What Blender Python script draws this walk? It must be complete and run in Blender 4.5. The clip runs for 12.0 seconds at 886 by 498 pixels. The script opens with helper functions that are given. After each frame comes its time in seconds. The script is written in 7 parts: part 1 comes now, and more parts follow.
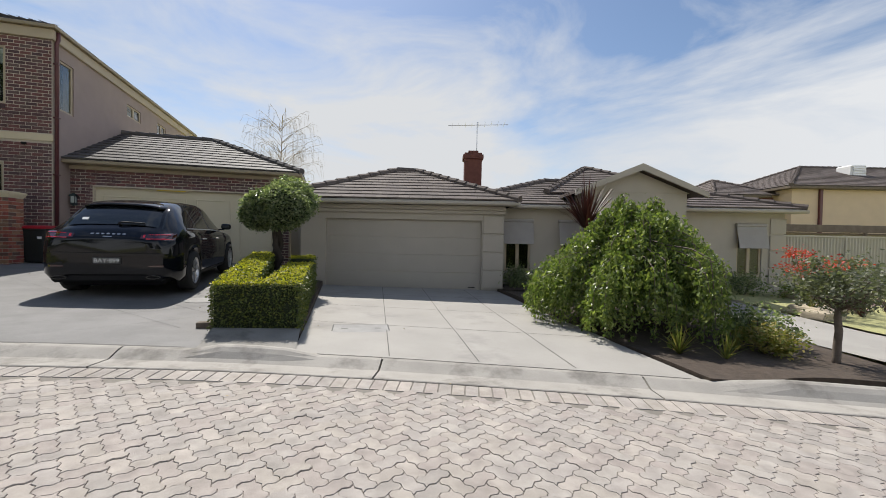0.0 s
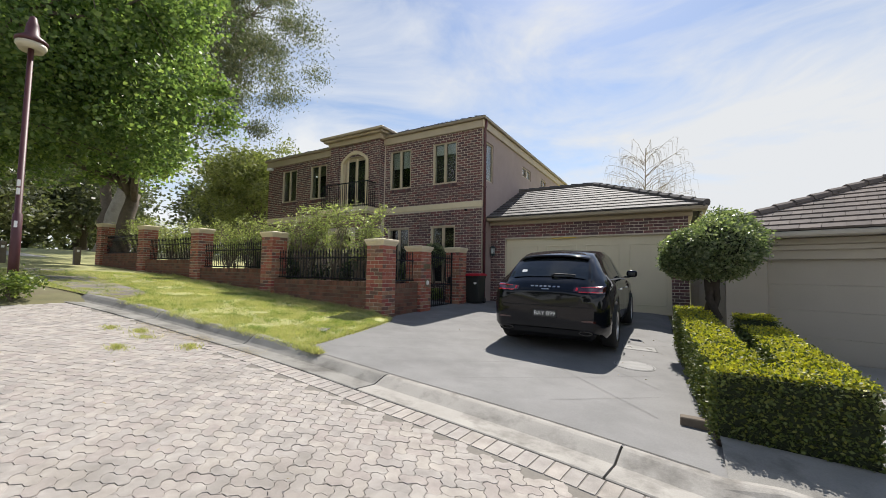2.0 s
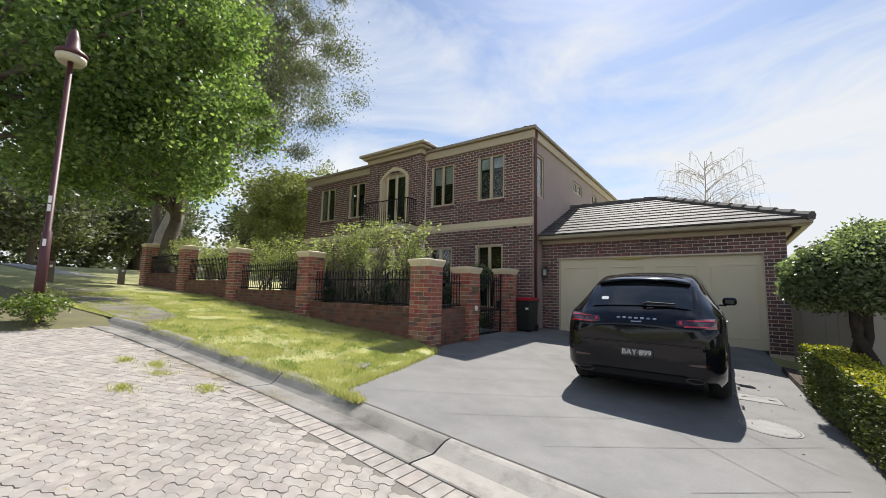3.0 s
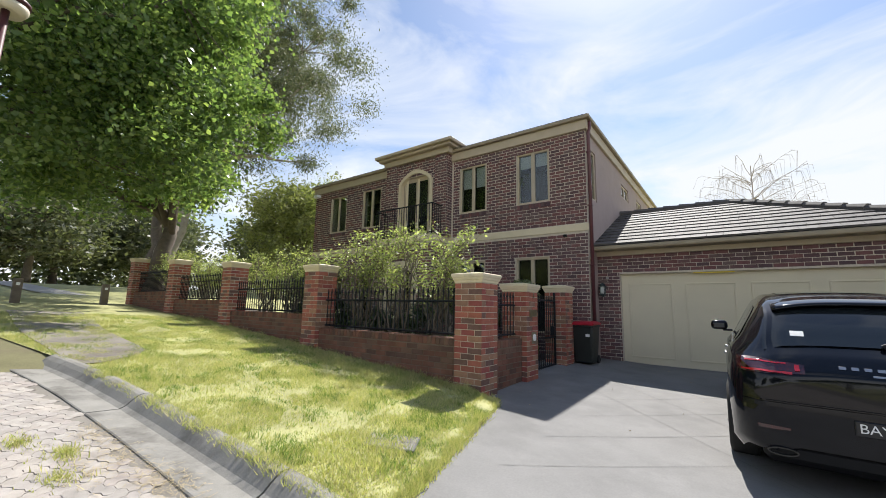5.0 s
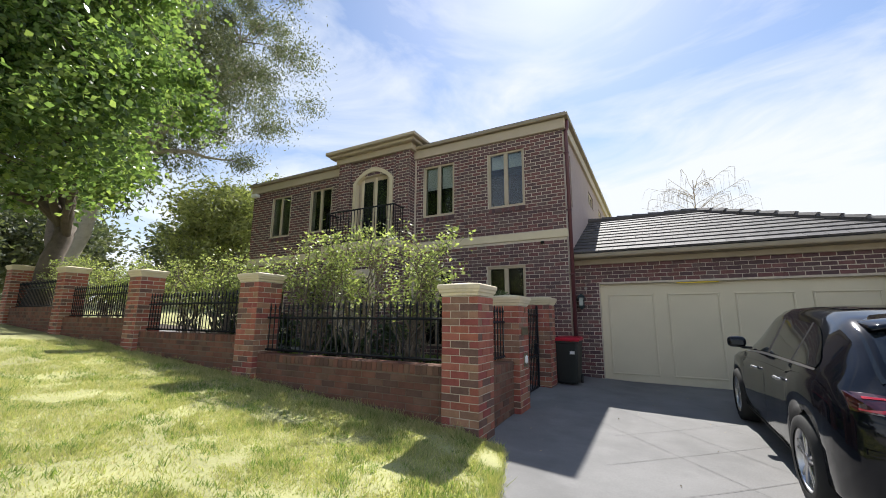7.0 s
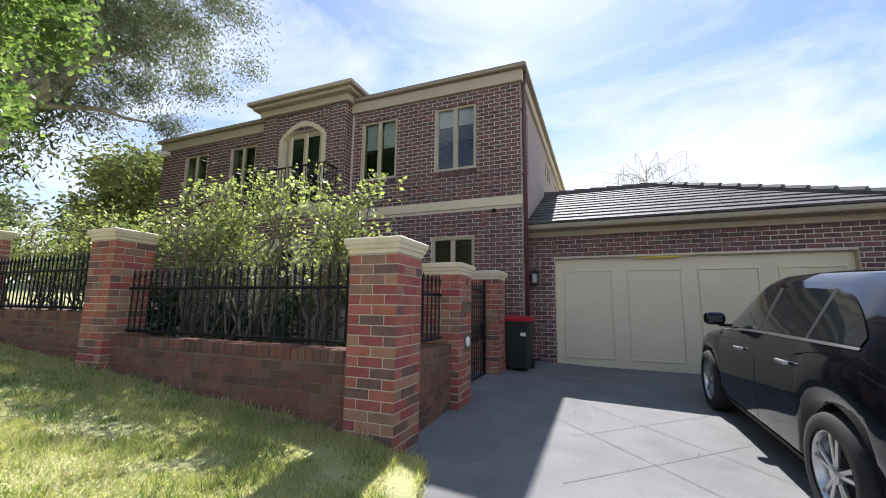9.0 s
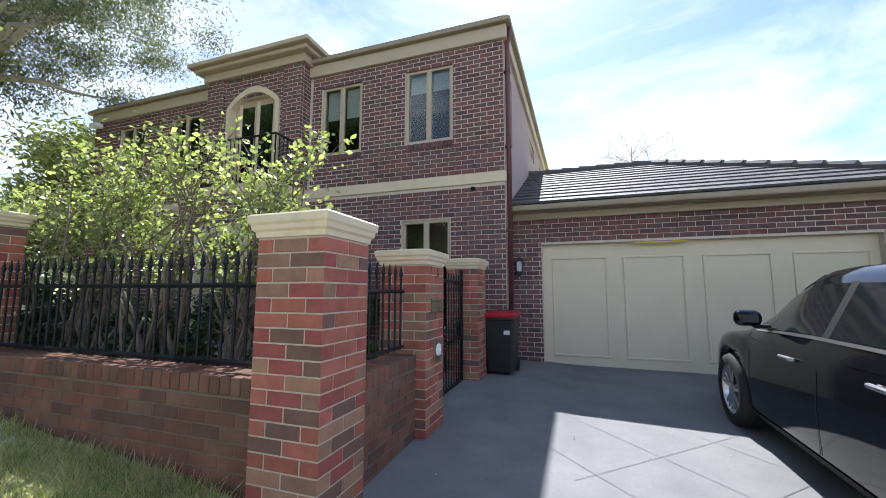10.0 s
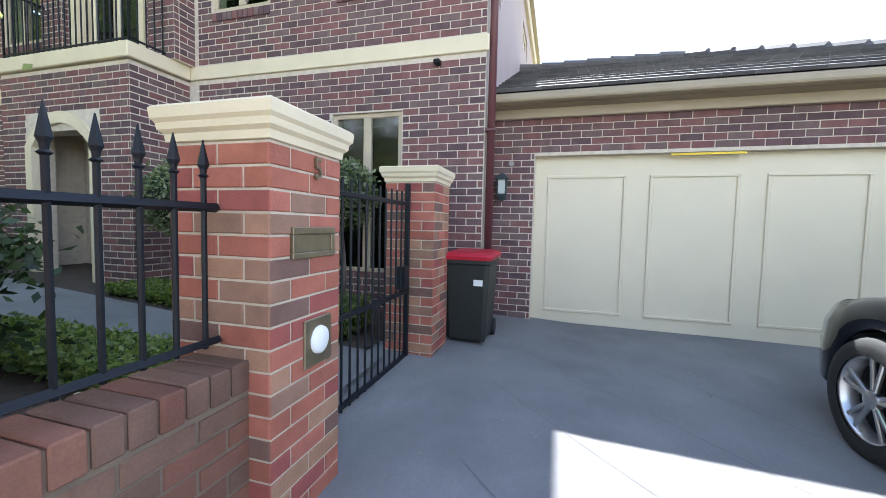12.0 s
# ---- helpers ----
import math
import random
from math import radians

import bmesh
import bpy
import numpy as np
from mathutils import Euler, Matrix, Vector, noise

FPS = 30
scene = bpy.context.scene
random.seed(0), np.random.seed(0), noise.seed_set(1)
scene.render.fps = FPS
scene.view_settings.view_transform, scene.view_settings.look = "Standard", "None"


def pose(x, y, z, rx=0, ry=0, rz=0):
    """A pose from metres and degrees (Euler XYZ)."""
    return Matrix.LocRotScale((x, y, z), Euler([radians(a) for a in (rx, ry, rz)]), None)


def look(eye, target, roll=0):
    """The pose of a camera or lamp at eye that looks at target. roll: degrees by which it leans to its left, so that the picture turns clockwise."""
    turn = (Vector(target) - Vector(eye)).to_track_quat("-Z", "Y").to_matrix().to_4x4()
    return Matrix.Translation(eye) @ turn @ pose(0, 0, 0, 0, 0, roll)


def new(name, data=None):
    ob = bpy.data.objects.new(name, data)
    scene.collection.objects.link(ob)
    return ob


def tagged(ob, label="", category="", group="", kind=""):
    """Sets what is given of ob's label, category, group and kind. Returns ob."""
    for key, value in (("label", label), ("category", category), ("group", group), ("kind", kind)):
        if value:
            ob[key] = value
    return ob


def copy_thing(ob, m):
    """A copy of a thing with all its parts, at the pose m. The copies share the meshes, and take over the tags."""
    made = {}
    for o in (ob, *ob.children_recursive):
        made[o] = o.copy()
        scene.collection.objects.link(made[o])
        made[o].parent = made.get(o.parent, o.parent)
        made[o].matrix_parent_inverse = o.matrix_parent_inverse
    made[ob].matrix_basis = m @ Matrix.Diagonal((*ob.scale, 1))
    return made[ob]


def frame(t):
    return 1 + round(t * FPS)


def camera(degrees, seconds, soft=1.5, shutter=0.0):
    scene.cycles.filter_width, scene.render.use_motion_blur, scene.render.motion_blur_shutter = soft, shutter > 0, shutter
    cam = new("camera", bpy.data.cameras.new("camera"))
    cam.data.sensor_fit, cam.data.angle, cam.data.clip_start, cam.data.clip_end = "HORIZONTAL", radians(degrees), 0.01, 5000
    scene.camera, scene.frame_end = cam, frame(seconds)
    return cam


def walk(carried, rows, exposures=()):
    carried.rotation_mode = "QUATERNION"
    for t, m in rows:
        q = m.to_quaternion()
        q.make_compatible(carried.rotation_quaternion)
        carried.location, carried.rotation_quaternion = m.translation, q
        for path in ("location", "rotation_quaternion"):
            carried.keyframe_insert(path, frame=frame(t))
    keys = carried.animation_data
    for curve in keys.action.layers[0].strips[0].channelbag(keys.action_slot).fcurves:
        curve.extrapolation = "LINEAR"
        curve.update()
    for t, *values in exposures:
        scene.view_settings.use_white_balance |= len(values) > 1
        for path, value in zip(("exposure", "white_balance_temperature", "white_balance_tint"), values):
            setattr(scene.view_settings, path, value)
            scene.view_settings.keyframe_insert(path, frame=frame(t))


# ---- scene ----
cam = camera(97.2, 12.0, 0.9)
PATH = [  # seconds, eye, target, roll
    (0, (-0.01, -0.23, 1.472), (0.548, 1.69, 1.43), 1.1),
    (0.5, (-0.337, 0.077, 1.471), (-0.404, 2.075, 1.409), 1.0),
    (1, (-0.743, 0.347, 1.538), (-1.27, 2.276, 1.507), 0.8),
    (1.5, (-1.141, 0.661, 1.637), (-1.977, 2.478, 1.678), 0.9),
    (2, (-1.574, 0.967, 1.679), (-2.599, 2.68, 1.798), 0.9),
    (2.5, (-1.985, 1.324, 1.725), (-3.108, 2.97, 1.9), 1.1),
    (3, (-2.439, 1.651, 1.747), (-3.605, 3.261, 1.968), 1.4),
    (5, (-4.239, 2.818, 1.876), (-5.421, 4.403, 2.178), 1.3),
    (5.5, (-4.647, 3.063, 1.902), (-5.778, 4.681, 2.223), 0.9),
    (6, (-4.99, 3.275, 1.93), (-6.05, 4.937, 2.271), 0.7),
    (6.5, (-5.232, 3.402, 2.01), (-6.226, 5.1, 2.37), 0.5),
    (8.5, (-5.565, 4.388, 1.853), (-6.35, 6.203, 2.153), 0.9),
    (9, (-5.633, 4.887, 1.833), (-6.374, 6.722, 2.121), 0.7),
    (9.5, (-5.739, 5.414, 1.892), (-6.432, 7.271, 2.159), 0.5),
    (10, (-5.866, 5.934, 1.953), (-6.521, 7.811, 2.174), 0.1),
    (10.5, (-5.935, 6.516, 1.941), (-6.546, 8.415, 2.083), -0.1),
    (11, (-6.037, 7.067, 1.937), (-6.602, 8.985, 1.972), -0.2),
    (11.5, (-6.116, 7.602, 1.907), (-6.642, 9.531, 1.863), 0.3),
    (12, (-6.191, 8.098, 1.913), (-6.751, 10.015, 1.794), 1.3),
]
walk(cam, [(t, look(eye, target, roll)) for t, eye, target, roll in PATH],
     exposures=[(0, 0.46, 6500, 10), (1.5, 0.58, 6500, 10), (3, 0.72, 6450, 10), (5.5, 0.9, 6350, 10), (6.5, 0.9, 6300, 10), (8.5, 0.98, 6100, 12), (9.5, 1.15, 5850, 13), (10.5, 1.55, 5700, 11), (11.2, 2.0, 5650, 8), (12, 2.5, 5750, 9)])


# ---- world, sun, exposure ----
SUN_TO = Vector((-0.72, 4.8, 6.2)).normalized()
world = bpy.data.worlds.new("sky")
scene.world = world
world.use_nodes = True
wn, wl = world.node_tree.nodes, world.node_tree.links
wn.clear()
w_out, w_bg, w_sky = wn.new("ShaderNodeOutputWorld"), wn.new("ShaderNodeBackground"), wn.new("ShaderNodeTexSky")
w_sky.sky_type, w_sky.sun_disc = "NISHITA", False
w_sky.sun_elevation = math.asin(SUN_TO.z)
w_sky.sun_rotation = math.atan2(SUN_TO.x, SUN_TO.y)
w_sky.air_density, w_sky.dust_density, w_sky.ozone_density = 1.0, 0.5, 2.0
w_co, w_map, w_sep = wn.new("ShaderNodeTexCoord"), wn.new("ShaderNodeMapping"), wn.new("ShaderNodeSeparateXYZ")
w_map.inputs["Scale"].default_value = (1.1, 0.55, 2.6)
w_map.inputs["Rotation"].default_value = (0.3, 0.5, 0.6)
w_n1 = wn.new("ShaderNodeTexNoise")
w_n1.inputs["Scale"].default_value, w_n1.inputs["Detail"].default_value, w_n1.inputs["Roughness"].default_value = 2.2, 9.0, 0.58
w_n1.inputs["Distortion"].default_value = 0.6
w_ramp = wn.new("ShaderNodeValToRGB")
w_ramp.color_ramp.elements[0].position, w_ramp.color_ramp.elements[1].position = 0.40, 0.68
w_low = wn.new("ShaderNodeMapRange")  # haze and cloud thicken towards the horizon
w_low.inputs["From Min"].default_value, w_low.inputs["From Max"].default_value = 0.75, 0.0
w_low.inputs["To Min"].default_value, w_low.inputs["To Max"].default_value = -0.10, 0.22
w_add = wn.new("ShaderNodeMath")
w_mix = wn.new("ShaderNodeMixRGB")
wl.new(w_co.outputs["Generated"], w_map.inputs["Vector"])
wl.new(w_map.outputs["Vector"], w_n1.inputs["Vector"])
wl.new(w_co.outputs["Generated"], w_sep.inputs["Vector"])
wl.new(w_sep.outputs["Z"], w_low.inputs["Value"])
wl.new(w_n1.outputs["Fac"], w_add.inputs[0])
wl.new(w_low.outputs["Result"], w_add.inputs[1])
wl.new(w_add.outputs[0], w_ramp.inputs["Fac"])
wl.new(w_ramp.outputs["Color"], w_mix.inputs["Fac"])
wl.new(w_sky.outputs["Color"], w_mix.inputs["Color1"])
w_lit = wn.new("ShaderNodeMapRange")  # cloud made brighter away from the sun, as fill for shaded house fronts
w_lit.inputs["From Min"].default_value, w_lit.inputs["From Max"].default_value = -0.8, 0.8
w_lit.inputs["To Min"].default_value, w_lit.inputs["To Max"].default_value = 9.0, 6.3
w_tint = wn.new("ShaderNodeMixRGB")
w_tint.blend_type, w_tint.inputs["Fac"].default_value, w_tint.inputs["Color2"].default_value = "MULTIPLY", 1.0, (0.965, 0.99, 1.02, 1)
wl.new(w_sep.outputs["Y"], w_lit.inputs["Value"])
wl.new(w_lit.outputs["Result"], w_tint.inputs["Color1"])
wl.new(w_tint.outputs["Color"], w_mix.inputs["Color2"])
wl.new(w_mix.outputs["Color"], w_bg.inputs["Color"])
wl.new(w_bg.outputs["Background"], w_out.inputs["Surface"])
w_bg.inputs["Strength"].default_value = 0.085
sun = new("sun", bpy.data.lights.new("sun", "SUN"))
sun.data.energy, sun.data.angle, sun.data.color = 4.2, radians(0.55), (1.0, 0.95, 0.87)
sun.matrix_basis = look(SUN_TO * 60, (0, 0, 0))


# ---- materials ----
def mat(name, base, rough=0.6, var=0.18, scale=6.0, bump=0.15, metal=0.0, fine=60.0, spec=0.5, pick="", palette=(), coat=0.0, stain=None):
    """A procedural surface: coarse and fine colour variation, bump from both; pick: 'object' or 'island' chooses from a palette piece by piece."""
    m = bpy.data.materials.new(name)
    m.use_nodes = True
    n, l = m.node_tree.nodes, m.node_tree.links
    b = n["Principled BSDF"]
    b.inputs["Roughness"].default_value, b.inputs["Metallic"].default_value = rough, metal
    b.inputs["Specular IOR Level"].default_value = spec
    b.inputs["Coat Weight"].default_value = coat
    geo = n.new("ShaderNodeNewGeometry")
    n1, n2 = n.new("ShaderNodeTexNoise"), n.new("ShaderNodeTexNoise")
    n1.inputs["Scale"].default_value, n1.inputs["Detail"].default_value = scale, 5.0
    n2.inputs["Scale"].default_value, n2.inputs["Detail"].default_value = fine, 4.0
    l.new(geo.outputs["Position"], n1.inputs["Vector"])
    l.new(geo.outputs["Position"], n2.inputs["Vector"])
    mul = n.new("ShaderNodeMath")
    mul.operation = "MULTIPLY_ADD"
    l.new(n1.outputs["Fac"], mul.inputs[0])
    mul.inputs[1].default_value = 0.65
    half = n.new("ShaderNodeMath")
    half.operation = "MULTIPLY"
    l.new(n2.outputs["Fac"], half.inputs[0])
    half.inputs[1].default_value = 0.35
    l.new(half.outputs[0], mul.inputs[2])
    rng = n.new("ShaderNodeMapRange")
    rng.inputs["From Min"].default_value, rng.inputs["From Max"].default_value = 0.25, 0.75
    rng.inputs["To Min"].default_value, rng.inputs["To Max"].default_value = 1 - var, 1 + var
    l.new(mul.outputs[0], rng.inputs["Value"])
    scl = n.new("ShaderNodeMixRGB")
    scl.blend_type = "MULTIPLY"
    scl.inputs["Fac"].default_value = 1.0
    l.new(rng.outputs["Result"], scl.inputs["Color2"])
    if palette:
        ramp = n.new("ShaderNodeValToRGB")
        ramp.color_ramp.interpolation = "CONSTANT"
        while len(ramp.color_ramp.elements) < len(palette):
            ramp.color_ramp.elements.new(0.5)
        for k, c in enumerate(palette):
            ramp.color_ramp.elements[k].position = k / len(palette)
            ramp.color_ramp.elements[k].color = (*c, 1)
        if pick == "object":
            l.new(n.new("ShaderNodeObjectInfo").outputs["Random"], ramp.inputs["Fac"])
        else:
            l.new(geo.outputs["Random Per Island"], ramp.inputs["Fac"])
        l.new(ramp.outputs["Color"], scl.inputs["Color1"])
    else:
        scl.inputs["Color1"].default_value = (*base, 1)
    col = scl.outputs["Color"]
    if stain:
        colour, lo, hi, size = stain
        n3, r3, mx = n.new("ShaderNodeTexNoise"), n.new("ShaderNodeMapRange"), n.new("ShaderNodeMixRGB")
        n3.inputs["Scale"].default_value, n3.inputs["Detail"].default_value, n3.inputs["Roughness"].default_value = size, 8.0, 0.65
        l.new(geo.outputs["Position"], n3.inputs["Vector"])
        l.new(n3.outputs["Fac"], r3.inputs["Value"])
        r3.inputs["From Min"].default_value, r3.inputs["From Max"].default_value = lo, hi
        l.new(r3.outputs["Result"], mx.inputs["Fac"])
        l.new(col, mx.inputs["Color1"])
        mx.inputs["Color2"].default_value = (*colour, 1)
        col = mx.outputs["Color"]
    l.new(col, b.inputs["Base Color"])
    if bump:
        bp = n.new("ShaderNodeBump")
        bp.inputs["Strength"].default_value, bp.inputs["Distance"].default_value = bump, 0.01
        l.new(mul.outputs[0], bp.inputs["Height"])
        l.new(bp.outputs["Normal"], b.inputs["Normal"])
    return m


def leaf_mat(name, palette, rough=0.5, through_light=0.35):
    """Leaves: colour leaf by leaf, some light passing through."""
    m = mat(name, palette[0], rough, 0.15, 4.0, 0.0, pick="island", palette=palette, spec=0.35)
    n, l = m.node_tree.nodes, m.node_tree.links
    b, out = n["Principled BSDF"], n["Material Output"]
    tr, mx = n.new("ShaderNodeBsdfTranslucent"), n.new("ShaderNodeMixShader")
    mx.inputs["Fac"].default_value = through_light
    src = b.inputs["Base Color"].links[0].from_socket
    gain = n.new("ShaderNodeMixRGB")
    gain.blend_type, gain.inputs["Fac"].default_value = "MULTIPLY", 1.0
    gain.inputs["Color2"].default_value = (1.6, 1.8, 0.8, 1)
    l.new(src, gain.inputs["Color1"])
    l.new(gain.outputs["Color"], tr.inputs["Color"])
    l.new(b.outputs["BSDF"], mx.inputs[1])
    l.new(tr.outputs["BSDF"], mx.inputs[2])
    l.new(mx.outputs["Shader"], out.inputs["Surface"])
    return m


def glass_mat(name, tint, rough=0.03):
    m = bpy.data.materials.new(name)
    m.use_nodes = True
    b = m.node_tree.nodes["Principled BSDF"]
    b.inputs["Base Color"].default_value = (*tint, 1)
    b.inputs["Roughness"].default_value = rough
    b.inputs["IOR"].default_value = 1.5
    b.inputs["Transmission Weight"].default_value = 1.0
    return m


HOUSE_BRICK = [(0.155, 0.090, 0.091), (0.130, 0.078, 0.083), (0.190, 0.095, 0.091), (0.150, 0.103, 0.099), (0.105, 0.068, 0.074), (0.175, 0.085, 0.083)]
PIER_BRICK = [(0.335, 0.118, 0.078), (0.300, 0.105, 0.072), (0.252, 0.145, 0.100), (0.370, 0.130, 0.092), (0.164, 0.095, 0.076), (0.340, 0.189, 0.120), (0.277, 0.082, 0.069)]
m_brick_o = mat("purple_brown_brick", (0.1, 0.06, 0.06), 0.85, 0.3, 9, 0.5, pick="object", palette=HOUSE_BRICK, fine=120, spec=0.25)
m_brick_i = mat("purple_brown_brickwork", (0.1, 0.06, 0.06), 0.85, 0.3, 9, 0.5, pick="island", palette=HOUSE_BRICK, fine=120, spec=0.25)
m_pier_o = mat("red_brick", (0.3, 0.1, 0.06), 0.8, 0.28, 9, 0.5, pick="object", palette=PIER_BRICK, fine=120, spec=0.3)
WALL_BRICK = [(0.185, 0.088, 0.062), (0.165, 0.080, 0.058), (0.150, 0.090, 0.066), (0.200, 0.098, 0.068), (0.125, 0.074, 0.058), (0.175, 0.104, 0.074)]
m_low_o = mat("soiled_red_brick", (0.2, 0.09, 0.06), 0.9, 0.34, 5, 0.5, pick="object", palette=WALL_BRICK, fine=110, spec=0.2)
m_low_i = mat("soiled_red_brickwork", (0.2, 0.09, 0.06), 0.9, 0.34, 5, 0.5, pick="island", palette=WALL_BRICK, fine=110, spec=0.2)
m_pier_i = mat("red_brickwork", (0.3, 0.1, 0.06), 0.8, 0.28, 9, 0.5, pick="island", palette=PIER_BRICK, fine=120, spec=0.3)
m_mortar = mat("cream_mortar", (0.58, 0.51, 0.42), 0.95, 0.2, 14, 0.5, fine=160, spec=0.1)
m_mortar_low = mat("soiled_mortar", (0.18, 0.14, 0.105), 0.95, 0.3, 6, 0.5, fine=160, spec=0.1)
m_mortar_red = mat("pale_mortar", (0.50, 0.43, 0.34), 0.95, 0.2, 14, 0.5, fine=160, spec=0.1)
m_cream = mat("cream_painted_stone", (0.66, 0.57, 0.40), 0.7, 0.10, 3, 0.12, fine=90, stain=((0.42, 0.37, 0.28), 0.62, 0.85, 2.5))
m_trim = mat("beige_painted_timber", (0.47, 0.39, 0.28), 0.55, 0.08, 3, 0.05)
m_gutter = mat("bronze_painted_gutter", (0.30, 0.245, 0.165), 0.5, 0.1, 4, 0.05)
m_door = mat("cream_painted_panel", (0.66, 0.59, 0.43), 0.5, 0.05, 2, 0.04)
m_render = mat("dusky_pink_render", (0.36, 0.285, 0.26), 0.9, 0.10, 2, 0.3, fine=150)
m_tile_i = mat("dark_concrete_tile", (0.1, 0.1, 0.1), 0.7, 0.25, 5, 0.25, pick="island", palette=[(0.085, 0.079, 0.079), (0.105, 0.098, 0.096), (0.068, 0.064, 0.065)], spec=0.25)
m_tile2_i = mat("grey_brown_concrete_tile", (0.2, 0.2, 0.2), 0.8, 0.2, 5, 0.25, pick="island", palette=[(0.125, 0.105, 0.098), (0.145, 0.122, 0.112), (0.108, 0.092, 0.086)], spec=0.15)
m_iron = mat("black_painted_iron", (0.008, 0.010, 0.014), 0.45, 0.2, 20, 0.1, spec=0.25)
m_pipe = mat("maroon_painted_pipe", (0.10, 0.030, 0.035), 0.4, 0.1, 8, 0.03)
m_dark = mat("unlit_room_black", (0.02, 0.02, 0.02), 0.9, 0.1, 3, 0)
m_blind = mat("white_blind", (0.55, 0.55, 0.52), 0.8, 0.05, 3, 0)
m_pane = glass_mat("window_glass", (0.75, 0.82, 0.80))
m_wall2 = mat("grey_cream_render", (0.44, 0.40, 0.345), 0.85, 0.08, 2, 0.2, fine=140)
m_door2 = mat("grey_beige_roller_panel", (0.40, 0.365, 0.315), 0.55, 0.06, 2, 0.06)
m_concrete = mat("grey_concrete", (0.33, 0.315, 0.29), 0.85, 0.16, 1.3, 0.3, fine=70, stain=((0.20, 0.19, 0.18), 0.55, 0.8, 0.9))
m_concrete2 = mat("worn_kerb_concrete", (0.34, 0.32, 0.29), 0.9, 0.22, 3, 0.4, fine=90, stain=((0.13, 0.12, 0.105), 0.50, 0.72, 2.2))
m_drive = mat("slate_grey_stencilled_concrete", (0.188, 0.184, 0.180), 0.8, 0.24, 1.6, 0.3, fine=60, stain=((0.130, 0.128, 0.125), 0.48, 0.75, 0.9))
PAVER = [(0.370, 0.339, 0.308), (0.352, 0.321, 0.295), (0.387, 0.348, 0.312), (0.343, 0.304, 0.277), (0.361, 0.326, 0.290), (0.326, 0.299, 0.273)]
m_paver_i = mat("pinkish_grey_pavers", PAVER[0], 0.85, 0.32, 9, 0.8, pick="island", palette=PAVER, fine=210, spec=0.3, stain=((0.22, 0.20, 0.175), 0.56, 0.8, 0.7))
m_paver_o = mat("pinkish_grey_paver", PAVER[0], 0.85, 0.32, 9, 0.8, pick="object", palette=PAVER, fine=210, spec=0.3, stain=((0.22, 0.20, 0.175), 0.56, 0.8, 0.7))
m_sand = mat("paving_joint_sand", (0.20, 0.182, 0.158), 0.95, 0.25, 4, 0.5)
# Dirt-stained kerb concrete; on the bed apron it paints the hedge's shade.
m_kerb_dark = mat("stained_kerb_and_shaded_apron", (0.235, 0.225, 0.205), 0.92, 0.3, 3, 0.6, fine=90, stain=((0.085, 0.078, 0.068), 0.5, 0.72, 2.0))
m_soil = mat("dark_mulch", (0.065, 0.048, 0.036), 0.95, 0.45, 14, 1.0, fine=80)
m_grass_ground = mat("short_grass_turf", (0.345, 0.340, 0.150), 0.9, 0.45, 1.2, 0.8, fine=40, stain=((0.37, 0.345, 0.18), 0.54, 0.80, 0.8))
m_bark = mat("grey_brown_bark", (0.13, 0.105, 0.085), 0.9, 0.35, 7, 0.9, fine=40)
m_gum = mat("pale_gum_bark", (0.29, 0.262, 0.228), 0.75, 0.25, 2.5, 0.4, fine=30, stain=((0.22, 0.19, 0.16), 0.52, 0.66, 1.6))


# ---- building helpers ----
ORIGIN = {}


def thing(name, base=(0, 0, 0), label="", category="", group="", kind="", rz=0, m=None):
    """An Empty at the base of a thing. Built in world metres unless m is given, then in its own frame."""
    ob = new(name)
    ob.empty_display_size = 0.1
    if m is None:
        ob.location = base
        ORIGIN[ob] = Vector(base)
    else:
        ob.matrix_basis = m
        ORIGIN[ob] = Vector((0, 0, 0))
    return tagged(ob, label, category, group, kind)


def mesh_of(name, bm, material, smooth=False):
    me = bpy.data.meshes.new(name)
    bm.to_mesh(me)
    bm.free()
    me.materials.append(material)
    if smooth:
        me.polygons.foreach_set("use_smooth", [True] * len(me.polygons))
    return me


def part(name, bm, material, parent=None, label="", smooth=False, kind="", category=""):
    """Links a bmesh, or a mesh, as one object under a thing or part."""
    me = mesh_of(name, bm, material, smooth) if isinstance(bm, bmesh.types.BMesh) else bm
    if not me.materials:
        me.materials.append(material)
    ob = new(name, me)
    if parent is not None:
        o = ORIGIN[parent]
        if o.length:
            me.transform(Matrix.Translation(-o))
        ob.parent = parent
        ORIGIN[ob] = o
    return tagged(ob, label, category, "", kind)


def raw(name, verts, faces, material):
    me = bpy.data.meshes.new(name)
    me.from_pydata([tuple(v) for v in verts], [], faces)
    me.materials.append(material)
    return me


def fast_quads(name, verts, per, material):
    """A mesh of loose faces with 'per' corners each, out of a numpy array of corners."""
    n = len(verts) // per
    me = bpy.data.meshes.new(name)
    me.vertices.add(n * per)
    me.vertices.foreach_set("co", np.asarray(verts, dtype=np.float32).ravel())
    me.loops.add(n * per)
    me.loops.foreach_set("vertex_index", np.arange(n * per, dtype=np.int32))
    me.polygons.add(n)
    me.polygons.foreach_set("loop_start", np.arange(0, n * per, per, dtype=np.int32))
    me.polygons.foreach_set("loop_total", np.full(n, per, dtype=np.int32))
    me.update(calc_edges=True)
    me.materials.append(material)
    return me


